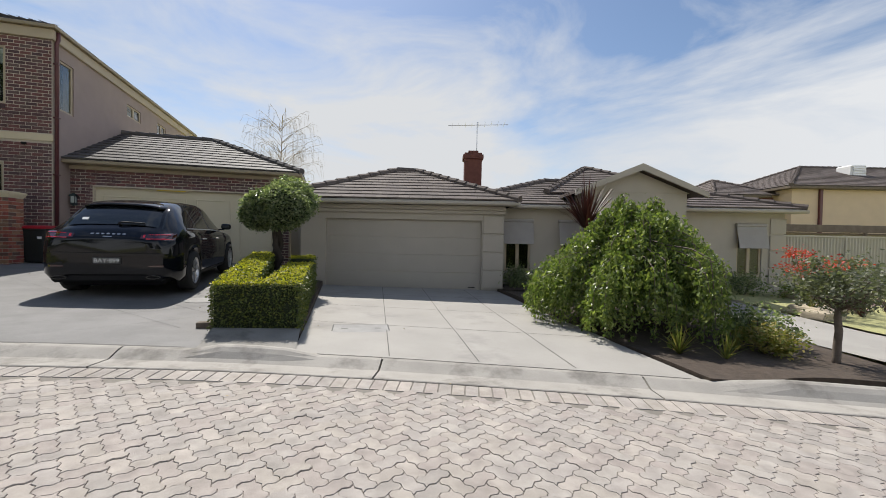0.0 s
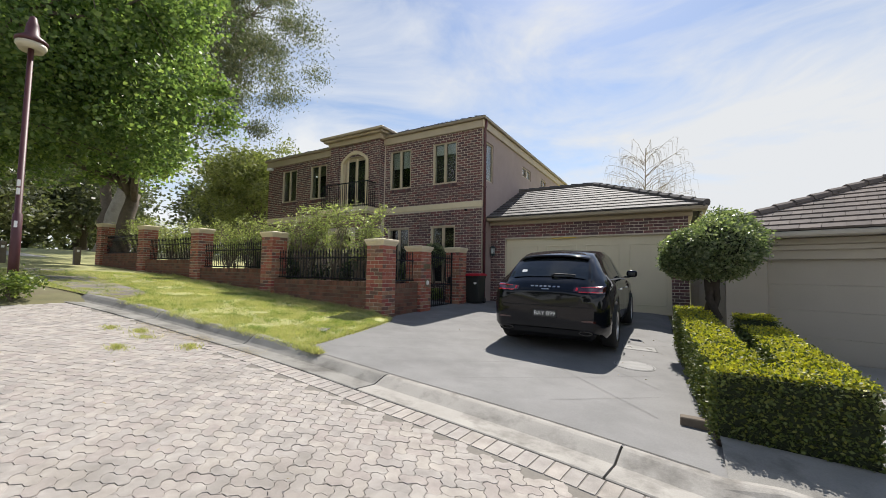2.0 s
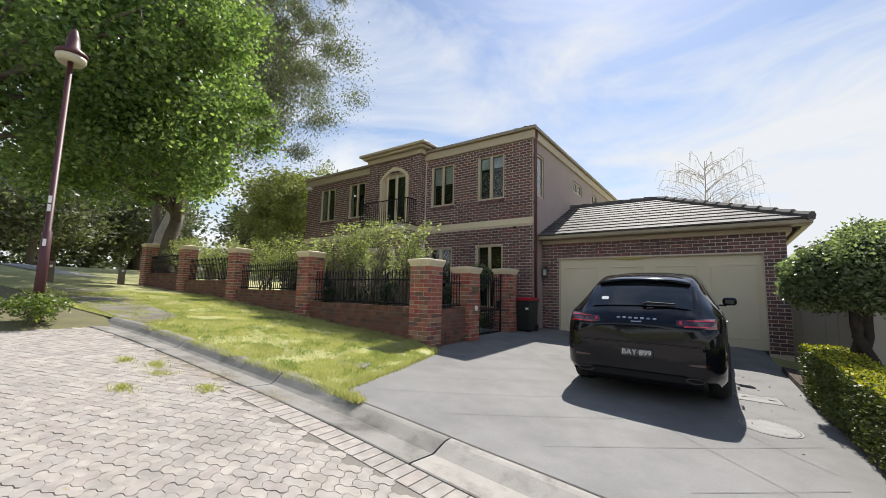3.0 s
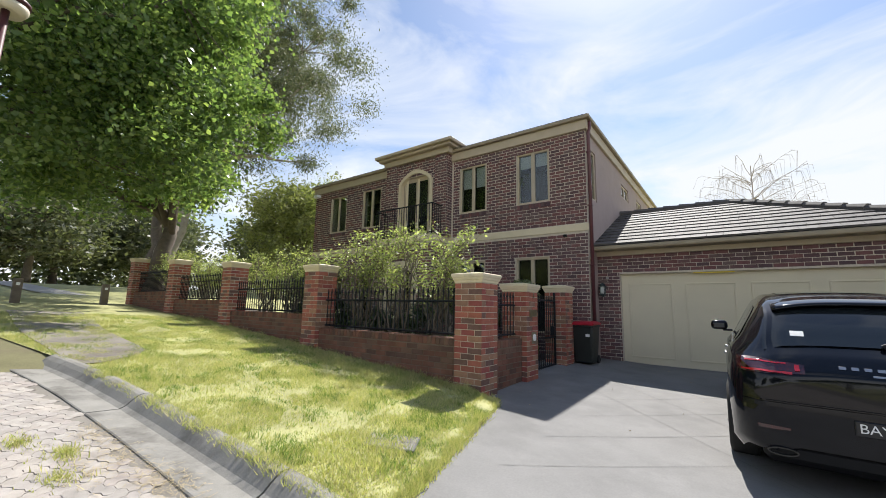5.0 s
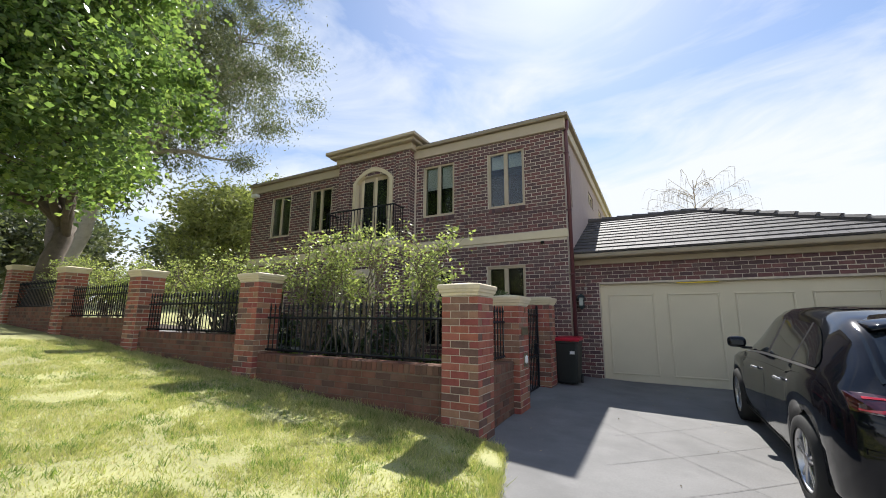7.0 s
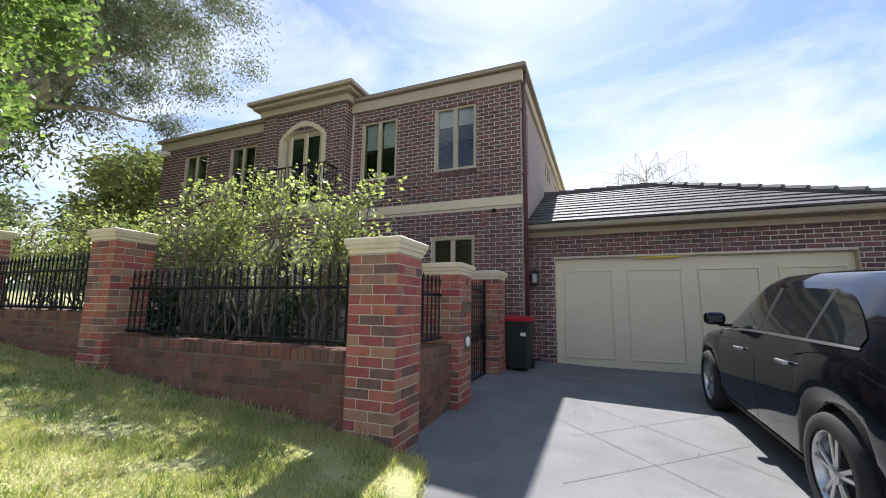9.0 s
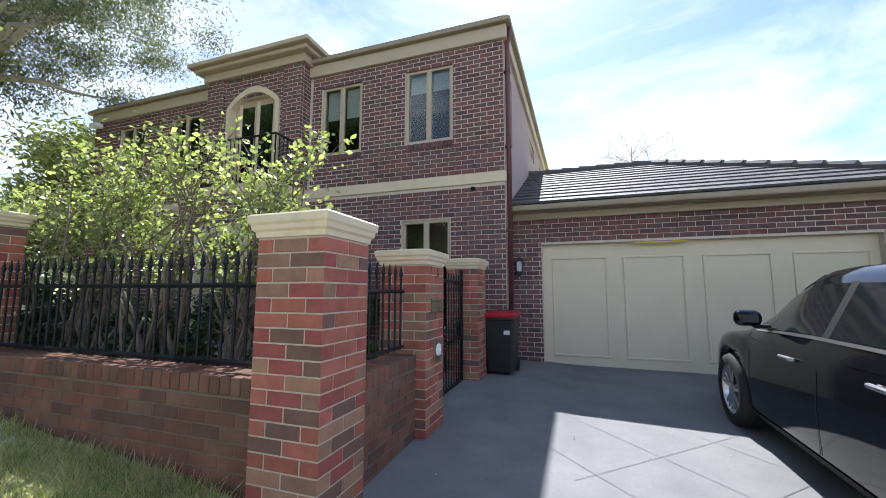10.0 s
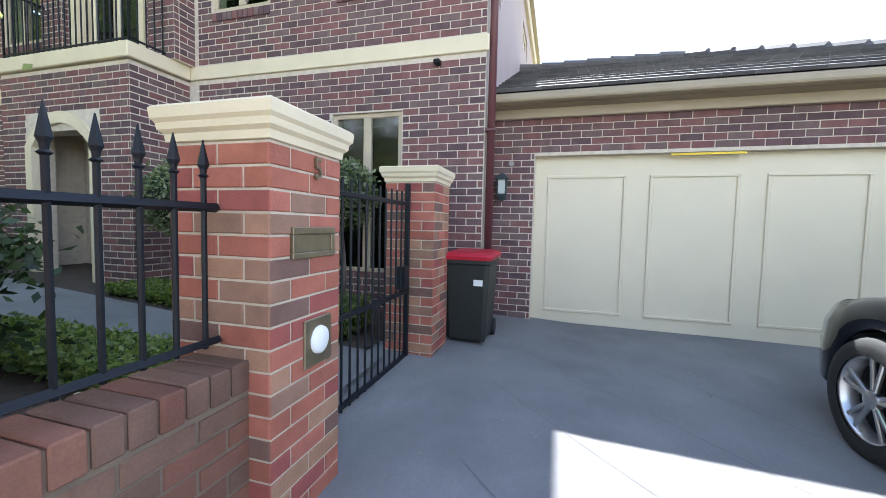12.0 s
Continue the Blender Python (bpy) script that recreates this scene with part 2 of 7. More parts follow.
def box(bm, x0, x1, y0, y1, z0, z1, bevel=0.0, m=None, seg=1):
    got = bmesh.ops.create_cube(bm, size=1.0)
    vs = got["verts"]
    for v in vs:
        v.co = Vector(((x0 + x1) / 2 + v.co.x * (x1 - x0), (y0 + y1) / 2 + v.co.y * (y1 - y0), (z0 + z1) / 2 + v.co.z * (z1 - z0)))
    if bevel:
        es = {e for v in vs for e in v.link_edges}
        got = bmesh.ops.bevel(bm, geom=list(es), offset=bevel, segments=seg, affect="EDGES", profile=0.5)
        vs = got["verts"]
    if m is not None:
        bmesh.ops.transform(bm, matrix=m, verts=list({v for v in vs}))
    return vs


def boxed(x0, x1, y0, y1, z0, z1, bevel=0.0, m=None, seg=1):
    bm = bmesh.new()
    box(bm, x0, x1, y0, y1, z0, z1, bevel, m, seg)
    return bm


def rings(bm, loops, closed=True, cap=True):
    """Skins a list of loops of points, all with the same count."""
    rows = [[bm.verts.new(p) for p in lp] for lp in loops]
    k = len(rows[0])
    for a, b in zip(rows, rows[1:]):
        for i in range(k if closed else k - 1):
            j = (i + 1) % k
            bm.faces.new((a[i], a[j], b[j], b[i]))
    if cap and closed:
        bm.faces.new(rows[0][::-1])
        bm.faces.new(rows[-1])
    return rows


def tube(bm, pts, radii, sides=8):
    """A tapered tube along points."""
    pts = [Vector(p) for p in pts]
    loops = []
    for i, p in enumerate(pts):
        d = (pts[min(i + 1, len(pts) - 1)] - pts[max(i - 1, 0)]).normalized()
        a = d.cross(Vector((0.31, 0.17, 0.93)) if abs(d.z) < 0.9 else Vector((1, 0.1, 0))).normalized()
        b = d.cross(a)
        r = radii[i] if hasattr(radii, "__len__") else radii
        loops.append([p + r * (math.cos(t) * a + math.sin(t) * b) for t in [2 * math.pi * k / sides for k in range(sides)]])
    rings(bm, loops)


# ---- the lie of the land ----
GX = [-90, -40, -24, -16, -12, -8, -6, -4, -2, 0, 4, 10, 20, 60]
GY = [0, 4.0, 8, 13, 40]
GZ = [
    [4.2, 2.9, 1.85, 1.45, 1.06, 0.72, 0.58, 0.43, 0.31, 0.21, 0.10, -0.05, 0.00, 0.0],
    [4.2, 2.9, 1.85, 1.45, 1.06, 0.72, 0.58, 0.43, 0.31, 0.21, 0.10, -0.02, 0.05, 0.1],
    [4.2, 2.9, 1.72, 1.28, 1.00, 0.66, 0.56, 0.48, 0.38, 0.25, 0.18, 0.20, 0.30, 0.3],
    [4.2, 2.9, 1.72, 1.32, 1.08, 0.80, 0.68, 0.66, 0.62, 0.26, 0.20, 0.40, 0.50, 0.5],
    [4.5, 3.2, 2.00, 1.50, 1.20, 0.90, 0.70, 0.69, 0.60, 0.30, 0.30, 0.50, 0.50, 0.5],
]


def land(x, y):
    """Height of the land: it falls towards the east and climbs up the driveways."""
    y = min(max(y, GY[0]), GY[-1])
    x = min(max(x, GX[0]), GX[-1])
    j = max(k for k in range(len(GY) - 1) if GY[k] <= y)
    f = (y - GY[j]) / (GY[j + 1] - GY[j])
    return (1 - f) * float(np.interp(x, GX, GZ[j])) + f * float(np.interp(x, GX, GZ[j + 1]))


def kerb_y(x):
    """The front of the kerb round the head of the court."""
    xs = [-24, -14, -10.8, -9.3, -8.3, -5.7, -3.9, -2.7, -1.45, -0.35, 0.6, 1.3, 2.4, 4.1, 8, 14]
    ys = [2.3, 3.1, 3.78, 3.92, 4.0, 4.08, 4.0, 3.95, 3.78, 3.56, 3.28, 2.98, 2.6, 1.9, 0.2, -3.2]
    return sum(float(np.interp(x + d, xs, ys)) for d in (-0.8, -0.4, 0, 0.4, 0.8)) / 5


def sheet(name, us, vs, at, material, lift, kind="structure", label="", thick=0.0):
    """A sheet of ground over the grid us x vs; at(u, v) gives x, y; lift is a number or a function of x, y."""
    verts, faces = [], []
    for u in us:
        for v in vs:
            x, y = at(u, v)
            verts.append((x, y, land(x, y) + (lift(x, y) if callable(lift) else lift)))
    k = len(vs)
    for i in range(len(us) - 1):
        for j in range(k - 1):
            a = i * k + j
            faces.append((a, a + k, a + k + 1, a + 1))
    if thick:
        n = len(verts)
        rim = [i * k for i in range(len(us))] + [(len(us) - 1) * k + j for j in range(1, k)] + [i * k + k - 1 for i in range(len(us) - 2, -1, -1)] + [j for j in range(k - 2, 0, -1)]
        low = {}
        for r in rim:
            low[r] = len(verts)
            verts.append((verts[r][0], verts[r][1], verts[r][2] - thick))
        for a, b in zip(rim, rim[1:] + rim[:1]):
            faces.append((a, low[a], low[b], b))
    me = raw(name, verts, faces, material)
    bm = bmesh.new()
    bm.from_mesh(me)
    bmesh.ops.recalc_face_normals(bm, faces=bm.faces)
    if sum(f.normal.z for f in bm.faces) < 0:
        bmesh.ops.reverse_faces(bm, faces=bm.faces)
    bm.to_mesh(me)
    bm.free()
    me.polygons.foreach_set("use_smooth", [not thick] * len(me.polygons))
    return tagged(new(name, me), label, "ground", "", kind)


def span(a, b, n):
    return [a + (b - a) * i / n for i in range(n + 1)]


def smooth01(t):
    t = min(max(t, 0.0), 1.0)
    return t * t * (3 - 2 * t)


def ground_lift(x, y):
    inside = smooth01((x + 26) / 2) * smooth01((16 - x) / 2) * smooth01((y + 14) / 2) * smooth01((13.6 - y) / 1.5)
    return -0.30 * inside


far = [-400, -200, -120, -90, -60, -40, -30] + span(-27, 17, 44) + [22, 30, 45, 60, 100, 200, 400]
fary = [-400, -150, -60, -30, -16] + span(-15, 15, 30) + [18, 22, 30, 40, 60, 90, 150, 400]
sheet("ground", far, fary, lambda u, v: (u, v), m_grass_ground, ground_lift, label="grassy parkland reaching to the horizon")
W_EDGE = -11.4
road = sheet("road", span(W_EDGE, 15.5, 60), span(0, 1, 14), lambda u, v: (u, -13.5 + (kerb_y(u) + 13.5) * v), m_sand, -0.0035, label="sandy bed under the court's paving")


def drive1_left(y):
    """Where lawn and fence end and the drive begins."""
    return float(np.interp(y, [4.5, 7.76, 7.80, 13.4], [-5.93, -6.93, -7.80, -7.80]))


def drive_lift(x, y):
    return 0.05 - 0.045 * smooth01((y - 4.2) / 2.5)


def lawn_at(u, v):
    x = -28 + (22.07 - 1.0 * v) * u
    return x, (kerb_y(x) + 0.47) * (1 - v) + 7.84 * v


def lawn_lift(x, y):
    """Turf is a little humped and drops to the path at its western end."""
    edge = smooth01((drive1_left(y) - x) / 0.45)
    return 0.035 + 0.06 * edge + 0.03 * edge * noise.noise(Vector((x * 0.6, y * 0.6, 0))) * smooth01((y - kerb_y(x) - 0.5) / 0.5)


def bed_left(y):
    """The western edge of the planted bed between the drives."""
    return -1.32 - 0.06 * (y - 4.9)


def drive1_at(u, v):
    y0 = kerb_y(-5.93 + 4.63 * u) + 0.49
    y = y0 * (1 - v) + 13.4 * v
    return (1 - u) * (drive1_left(y) - 0.04) + u * (bed_left(y) + 0.03), y


def drive2_at(u, v):
    return (1 - u) * (-0.36 + 0.2 * v) + u * (3.5 + 0.7 * v), (1 - v) * (kerb_y(-0.36 + 3.86 * u) + 0.49) + v * (10.38 - 1.05 * u)


lawn = sheet("verge_lawn", span(0, 1, 90), span(0, 1, 14), lawn_at, m_grass_ground, lawn_lift, label="sunlit green nature strip lawn with dry patches")
drive1 = sheet("driveway_1", span(0, 1, 16), span(0, 1, 40), drive1_at, m_drive, drive_lift, label="slate grey concrete driveway")
drive2 = sheet("driveway_2", span(0, 1, 16), span(0, 1, 24), drive2_at, m_concrete, drive_lift, label="pale grey jointed concrete driveway")


# ---- brickwork ----
B_L, B_H, J = 0.230, 0.076, 0.010
BRICKS = []  # brickwork to lay at the end of the file: (parent, place, along, out, list of bricks, materials, near)


def brick_mesh(length, material):
    """One brick, its face towards -y, with eased edges."""
    bm = boxed(0, length, -0.006, 0.03, 0, B_H)
    front = [e for e in bm.edges if all(v.co.y < 0 for v in e.verts)]
    bmesh.ops.bevel(bm, geom=front, offset=0.004, segments=1, affect="EDGES")
    return mesh_of("brick", bm, material)


def bond(width, height, holes=(), step=B_L + J, course=B_H + J, start=0.0):
    """Running bond over a face, kept clear of holes (u0, u1, z0, z1). Gives u, z, length, height."""
    out = []
    rows = int(height / course + 0.3)
    for r in range(rows):
        z = r * course
        if z + B_H > height + 0.02:
            break
        cuts = [(a, b) for a, b, z0, z1 in holes if z + B_H * 0.6 > z0 and z + B_H * 0.4 < z1]
        u = start - (step / 2 if r % 2 else 0)
        while u < width:
            segs = [(max(u, 0.0), min(u + step - J, width))]
            for a, b in cuts:
                nxt = []
                for s, e in segs:
                    if e <= a or s >= b:
                        nxt.append((s, e))
                    else:
                        if a - J - s > 0.03:
                            nxt.append((s, a - J))
                        if e - b - J > 0.03:
                            nxt.append((b + J, e))
                segs = nxt
            out += [(s, z, e - s, B_H) for s, e in segs if e - s > 0.03]
            u += step
    return out


def lay(parent, place, along, out, bricks, material_piece, material_rest, near=None):
    BRICKS.append((parent, Vector(place), Vector(along), Vector(out), bricks, material_piece, material_rest, near))


def lay_all():
    """Bricks near the path become pieces on shared meshes, the rest one joined mesh a face."""
    shared = {}
    for parent, place, along, out, bricks, mo, mi, near in BRICKS:
        up = Vector((0, 0, 1))
        turn = Matrix((along, -out, up)).transposed().to_4x4()
        rest, count = [], 0
        for u, z, ln, h in bricks:
            p = place + along * u + up * z
            full = abs(ln - B_L) < 0.002 or abs(ln - 0.11) < 0.002
            if near and full and abs(h - B_H) < 1e-4 and count < 300 and near(p):
                key = (round(ln, 3), mo.name)
                if key not in shared:
                    shared[key] = brick_mesh(ln, mo)
                ob = new("brick", shared[key])
                ob.parent = parent
                ob.matrix_basis = Matrix.Translation(p - ORIGIN[parent]) @ turn
                count += 1
            else:
                rest.append((p, ln, h))
        if rest:
            vs, fs = [], []
            for p, ln, h in rest:
                k, e = len(vs), 0.004
                for (a, b), d in (((0, 0), -0.02), ((e, e), 0.006)):
                    vs += [p + along * a + up * b + out * d, p + along * (ln - a) + up * b + out * d, p + along * (ln - a) + up * (h - b) + out * d, p + along * a + up * (h - b) + out * d]
                fs += [(k + 4, k + 5, k + 6, k + 7), (k, k + 1, k + 5, k + 4), (k + 1, k + 2, k + 6, k + 5), (k + 2, k + 3, k + 7, k + 6), (k + 3, k, k + 4, k + 7)]
            part("brickwork", raw("brickwork", vs, fs, mi), mi, parent, kind="stuff")


def wall_with_holes(bm, x0, x1, y0, y1, z0, z1, holes):
    """A wall along x as boxes round its openings (x0, x1, z0, z1)."""
    xs = sorted({x0, x1, *[h[0] for h in holes], *[h[1] for h in holes]})
    for a, b in zip(xs, xs[1:]):
        cuts = sorted((h[2], h[3]) for h in holes if h[0] <= a + 1e-6 and h[1] >= b - 1e-6)
        z = z0
        for c0, c1 in cuts:
            if c0 > z:
                box(bm, a, b, y0, y1, z, c0)
            z = max(z, c1)
        if z < z1:
            box(bm, a, b, y0, y1, z, z1)
    bmesh.ops.remove_doubles(bm, verts=bm.verts, dist=0.0001)


# ---- house 1: two storeys of brick ----
HX0, HX1, HY, HZ, HTOP = -18.25, -7.03, 12.52, 0.55, 6.62
house = thing("brick_house", (-12.6, 16, HZ), "two-storey dark purple-brown brick house with cream trim", "house")
WINS = [(-17.2, -16.25), (-15.3, -14.35), (-10.87, -9.92), (-8.94, -7.99)]
holes_up = [(a, b, 4.76, 6.24) for a, b in WINS]
holes_dn = [(-8.98, -8.03, 1.30, 3.28), (-10.9, -9.95, 1.30, 3.28), (-17.2, -16.25, 1.3, 3.28), (-15.3, -14.35, 1.3, 3.28)]
bay_hole = [(-13.12, -11.82, 4.25, 6.2)]
bm = bmesh.new()
wall_with_holes(bm, HX0, HX1, HY, HY + 0.25, HZ - 0.2, HTOP, holes_up + holes_dn + [(-13.17, -11.77, 0.55, 3.3)] + bay_hole)
front = part("front_wall", bm, m_mortar, house)
u_holes = [(a - HX0, b - HX0, c - HZ, d - HZ) for a, b, c, d in holes_up + holes_dn]
band_hole = [(0, 20, 3.86 - HZ, 4.06 - HZ)]
porch_hole = [(-13.82 - HX0, -11.12 - HX0, 0, 6.6)]
near_front = lambda p: p.x > -9.9 and 1.2 < p.z < 4.9
lay(front, (HX0, HY, HZ), (1, 0, 0), (0, -1, 0), bond(HX1 - HX0, HTOP - HZ, u_holes + band_hole + porch_hole), m_brick_o, m_brick_i, near_front)
# other walls plain; the inside near-black, an unlit room put into the colour
bm = bmesh.new()
side_holes = [(12.84, 13.44, 4.78, 6.14), (16.45, 17.55, 5.72, 6.16), (19.0, 19.9, 5.72, 6.2)]
wall_with_holes(bm, HY + 0.25, 23.4, -0.25, 0.0, HZ - 0.2, HTOP, side_holes)
bmesh.ops.transform(bm, matrix=Matrix(((0, 1, 0, HX1), (1, 0, 0, 0), (0, 0, 1, 0), (0, 0, 0, 1))), verts=bm.verts)
bmesh.ops.recalc_face_normals(bm, faces=bm.faces)
side = part("side_wall", bm, m_render, house, "dusky pink rendered side wall")
part("back_wall", boxed(HX0, HX1, 23.4, 23.65, HZ - 0.2, HTOP), m_render, house)
part("west_wall", boxed(HX0, HX0 + 0.25, HY + 0.25, 23.4, HZ - 0.2, HTOP), m_mortar, house)
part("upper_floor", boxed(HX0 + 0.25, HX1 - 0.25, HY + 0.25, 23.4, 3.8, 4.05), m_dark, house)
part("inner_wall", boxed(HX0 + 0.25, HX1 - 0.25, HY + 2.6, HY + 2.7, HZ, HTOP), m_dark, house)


def sash(parent, x0, x1, y, z0, z1, leaves=2, along="x", blind=0.0):
    """A casement window in its opening: frame, mullion, sill, panes, blind. Built facing -y, turned for a side wall."""
    if along == "x":
        m = Matrix.Translation((x0, y, 0))
    else:
        m = Matrix.Translation((y, x0, 0)) @ Matrix.Rotation(math.pi / 2, 4, "Z")
    w, f = x1 - x0, 0.06
    win = part("window", boxed(0, w, 0.03, 0.10, z0 - 0.02, z0 + f, 0.006, m), m_trim, parent)
    for name, b in (("head", (0, w, 0.03, 0.10, z1 - f, z1)), ("jamb", (0, f, 0.03, 0.10, z0 + f, z1 - f)), ("jamb", (w - f, w, 0.03, 0.10, z0 + f, z1 - f))):
        part(name, boxed(*b, 0.006, m), m_trim, win)
    step = w / leaves
    for k in range(1, leaves):
        part("mullion", boxed(step * k - 0.05, step * k + 0.05, 0.025, 0.10, z0 + f, z1 - f, 0.006, m), m_trim, win)
    for k in range(leaves):
        a, b = (f if k == 0 else step * k + 0.05), (w - f if k == leaves - 1 else step * (k + 1) - 0.05)
        pane = part("pane", boxed(a, b, 0.058, 0.064, z0 + f, z1 - f, 0, m), m_pane, win)
        pane.visible_shadow = False
        if blind:
            part("blind", boxed(a, b, 0.14, 0.15, z1 - f - blind * (z1 - z0), z1 - f, 0, m), m_blind, win)
    return win


for k, (a, b) in enumerate(WINS):
    sash(house, a, b, HY, 4.76, 6.24, blind=(0.0, 0.0, 0.42, 0.24)[k])
for a, b, c, d in holes_dn:
    sash(house, a, b, HY, c, d)
for k, (a, b, c, d) in enumerate(side_holes):
    sash(house, a, b, HX1, c, d, 1 if k == 0 else 2, "y")
for a, b in WINS:  # brick-on-edge sills
    n = int((b - a) / 0.086)
    lay(front, (a + 0.02, HY - 0.02, 4.63), (1, 0, 0), (0, -1, 0), [(i * 0.0862, 0, B_H, 0.11) for i in range(n)], m_brick_o, m_brick_i)
# string course, eaves, gutter
bm = bmesh.new()
box(bm, HX0 - 0.03, -13.85, HY - 0.03, HY + 0.02, 3.87, 4.05, 0.008)
part("string_course", bm, m_cream, house, "cream painted band")
bm = bmesh.new()
box(bm, -11.25, HX1 + 0.03, HY - 0.03, HY + 0.02, 3.87, 4.05, 0.008)
part("string_course", bm, m_cream, house, "cream painted band")


def eaves(parent, x0, x1, y0, y1, z, over=0.16, deep=0.22, sides="fr"):
    """Fascia with a gutter above it round the front and the right side."""
    for name, grow, za, zb, mm in (("frieze", over * 0.45, z - deep - 0.06, z - 0.02, m_trim), ("gutter", over, z - 0.02, z + 0.07, m_gutter)):
        bm = bmesh.new()
        box(bm, x0 - grow, x1 + grow, y0 - grow, y0 + 0.02, za, zb, 0.012)
        if "r" in sides:
            box(bm, x1 - 0.02, x1 + grow, y0 + 0.0201, y1, za, zb, 0.012)
        if "l" in sides:
            box(bm, x0 - grow, x0 + 0.02, y0 + 0.0201, y1, za, zb, 0.012)
        part(name, bm, mm, parent)


eaves(house, HX0, HX1, HY, 23.6, 6.78)


def hip_roof(parent, x0, x1, y0, y1, z0, pitch, material, tiles=True, near=None, left=True, name="roof", capped=True):
    """A hipped roof of lapped concrete tiles with ridge capping; left False: it runs into a wall on that side."""
    half = (y1 - y0) / 2
    rise = half * pitch
    zr = z0 + rise
    a = x0 + half if left else x0
    b = x1 - half
    if b < a:
        a = b = (x0 + x1) / 2
    A, B, C, D = Vector((x0, y0, z0)), Vector((x1, y0, z0)), Vector((x1, y1, z0)), Vector((x0, y1, z0))
    R0, R1 = Vector((a, (y0 + y1) / 2, zr)), Vector((b, (y0 + y1) / 2, zr))
    faces = [(A, B, R1, R0), (C, D, R0, R1)]
    if (R1 - R0).length < 0.05:
        faces = [(A, B, R1), (C, D, R0)]
    faces.append((B, C, R1))
    if left:
        faces.append((D, A, R0))
    bm = bmesh.new()
    for f in faces:
        bm.faces.new([bm.verts.new(v - Vector((0, 0, 0.03))) for v in f])
    roof = part(name, bm, material, parent)
    if not tiles:
        return roof
    vs, fs = [], []
    gauge, tw = 0.32, 0.30
    for f in faces:
        along = (f[1] - f[0]).normalized()
        nrm = (f[1] - f[0]).cross(f[2] - f[0]).normalized()
        upv = nrm.cross(along)
        flat = [((v - f[0]).dot(along), (v - f[0]).dot(upv)) for v in f]
        top = max(q[1] for q in flat)
        n = int(top / gauge) + 1
        for r in range(n):
            t = r * gauge

            def edge(t):
                hits = []
                for p, q in zip(flat, flat[1:] + flat[:1]):
                    if min(p[1], q[1]) <= t <= max(p[1], q[1]) and abs(p[1] - q[1]) > 1e-6:
                        hits.append(p[0] + (q[0] - p[0]) * (t - p[1]) / (q[1] - p[1]))
                return (min(hits), max(hits)) if len(hits) > 1 else (0, 0)

            t2 = min(t + gauge + 0.03, top)
            lo, hi = edge(min(t + 0.001, top - 0.001))
            lo2, hi2 = edge(t2 - 0.001)
            u = lo - (tw / 2 if r % 2 else 0)
            while u < hi:
                s, e = max(u + 0.003, lo), min(u + tw - 0.003, hi)
                if e - s > 0.04:
                    s2, e2 = min(max(s, lo2), e), max(min(e, hi2), s)
                    k = len(vs)
                    for (uu, tt, hh) in ((s, t, 0.042), (e, t, 0.042), (e2, t2, 0.016), (s2, t2, 0.016), (s, t, 0.004), (e, t, 0.004)):
                        vs.append(f[0] + along * uu + upv * tt + nrm * hh)
                    fs += [(k, k + 1, k + 2, k + 3), (k + 4, k + 5, k + 1, k), (k + 5, k + 2, k + 1), (k + 4, k, k + 3)]
                u += tw
    part("tiles", raw("tiles", vs, fs, material), material, roof, kind="stuff")
    if not capped:
        return roof
    lines = [(B, R1), (C, R1)] + ([(A, R0), (D, R0)] if left else [])
    if (R1 - R0).length > 0.05:
        lines.append((R0, R1))
    for p, q in lines:
        n = max(1, int((q - p).length / 0.38))
        d = (q - p) / n
        bm = bmesh.new()
        tube(bm, [Vector((0, 0, 0.035)), d * 1.06 + Vector((0, 0, 0.02))], [0.115, 0.095], 8)
        one = mesh_of("ridge_tile", bm, material)
        for k in range(n):
            ob = new("ridge_tile", one)
            ob.parent = roof
            ob.matrix_basis = Matrix.Translation(p + d * k - ORIGIN[roof])
    return roof


hip_roof(house, HX0 - 0.12, HX1 + 0.12, HY - 0.12, 23.6, 6.83, 0.46, m_tile_i, capped=False)
# upper bay over the porch, with its own parapet roof
BY = HY - 0.25
bm = bmesh.new()
wall_with_holes(bm, -13.77, -11.17, BY, HY, 4.05, 6.71, bay_hole)
bay = part("bay_wall", bm, m_mortar, house)
lay(bay, (-13.77, BY, 4.06), (1, 0, 0), (0, -1, 0), bond(2.6, 2.66, [(0.65, 1.95, 0, 2.14)]), m_brick_o, m_brick_i)
lay(bay, (-11.17, BY + 0.01, 4.06), (0, 1, 0), (1, 0, 0), bond(0.23, 2.66), m_brick_o, m_brick_i)
for sx in (-13.77, -11.62):
    bm = boxed(sx, sx + 0.45, BY - 0.07, BY, 4.06, 6.71)
    pil = part("pilaster", bm, m_mortar, house)
    lay(pil, (sx, BY - 0.07, 4.06), (1, 0, 0), (0, -1, 0), bond(0.45, 2.66), m_brick_o, m_brick_i)
    lay(pil, (sx + 0.45, BY - 0.07, 4.06), (0, 1, 0), (1, 0, 0), bond(0.07, 2.66), m_brick_o, m_brick_i)
bm = bmesh.new()
box(bm, -13.87, -11.07, BY - 0.12, BY + 0.5, 6.72, 6.90, 0.01)
box(bm, -14.02, -10.92, BY - 0.27, BY + 0.7, 6.90, 6.99, 0.02)
box(bm, -14.12, -10.82, BY - 0.37, BY + 0.8, 6.991, 7.09, 0.015)
part("cornice", bm, m_trim, house, "beige moulded cornice")
hip_roof(house, -13.97, -10.97, BY - 0.22, BY + 2.6, 7.04, 0.12, m_tile_i, tiles=False, name="bay_roof")


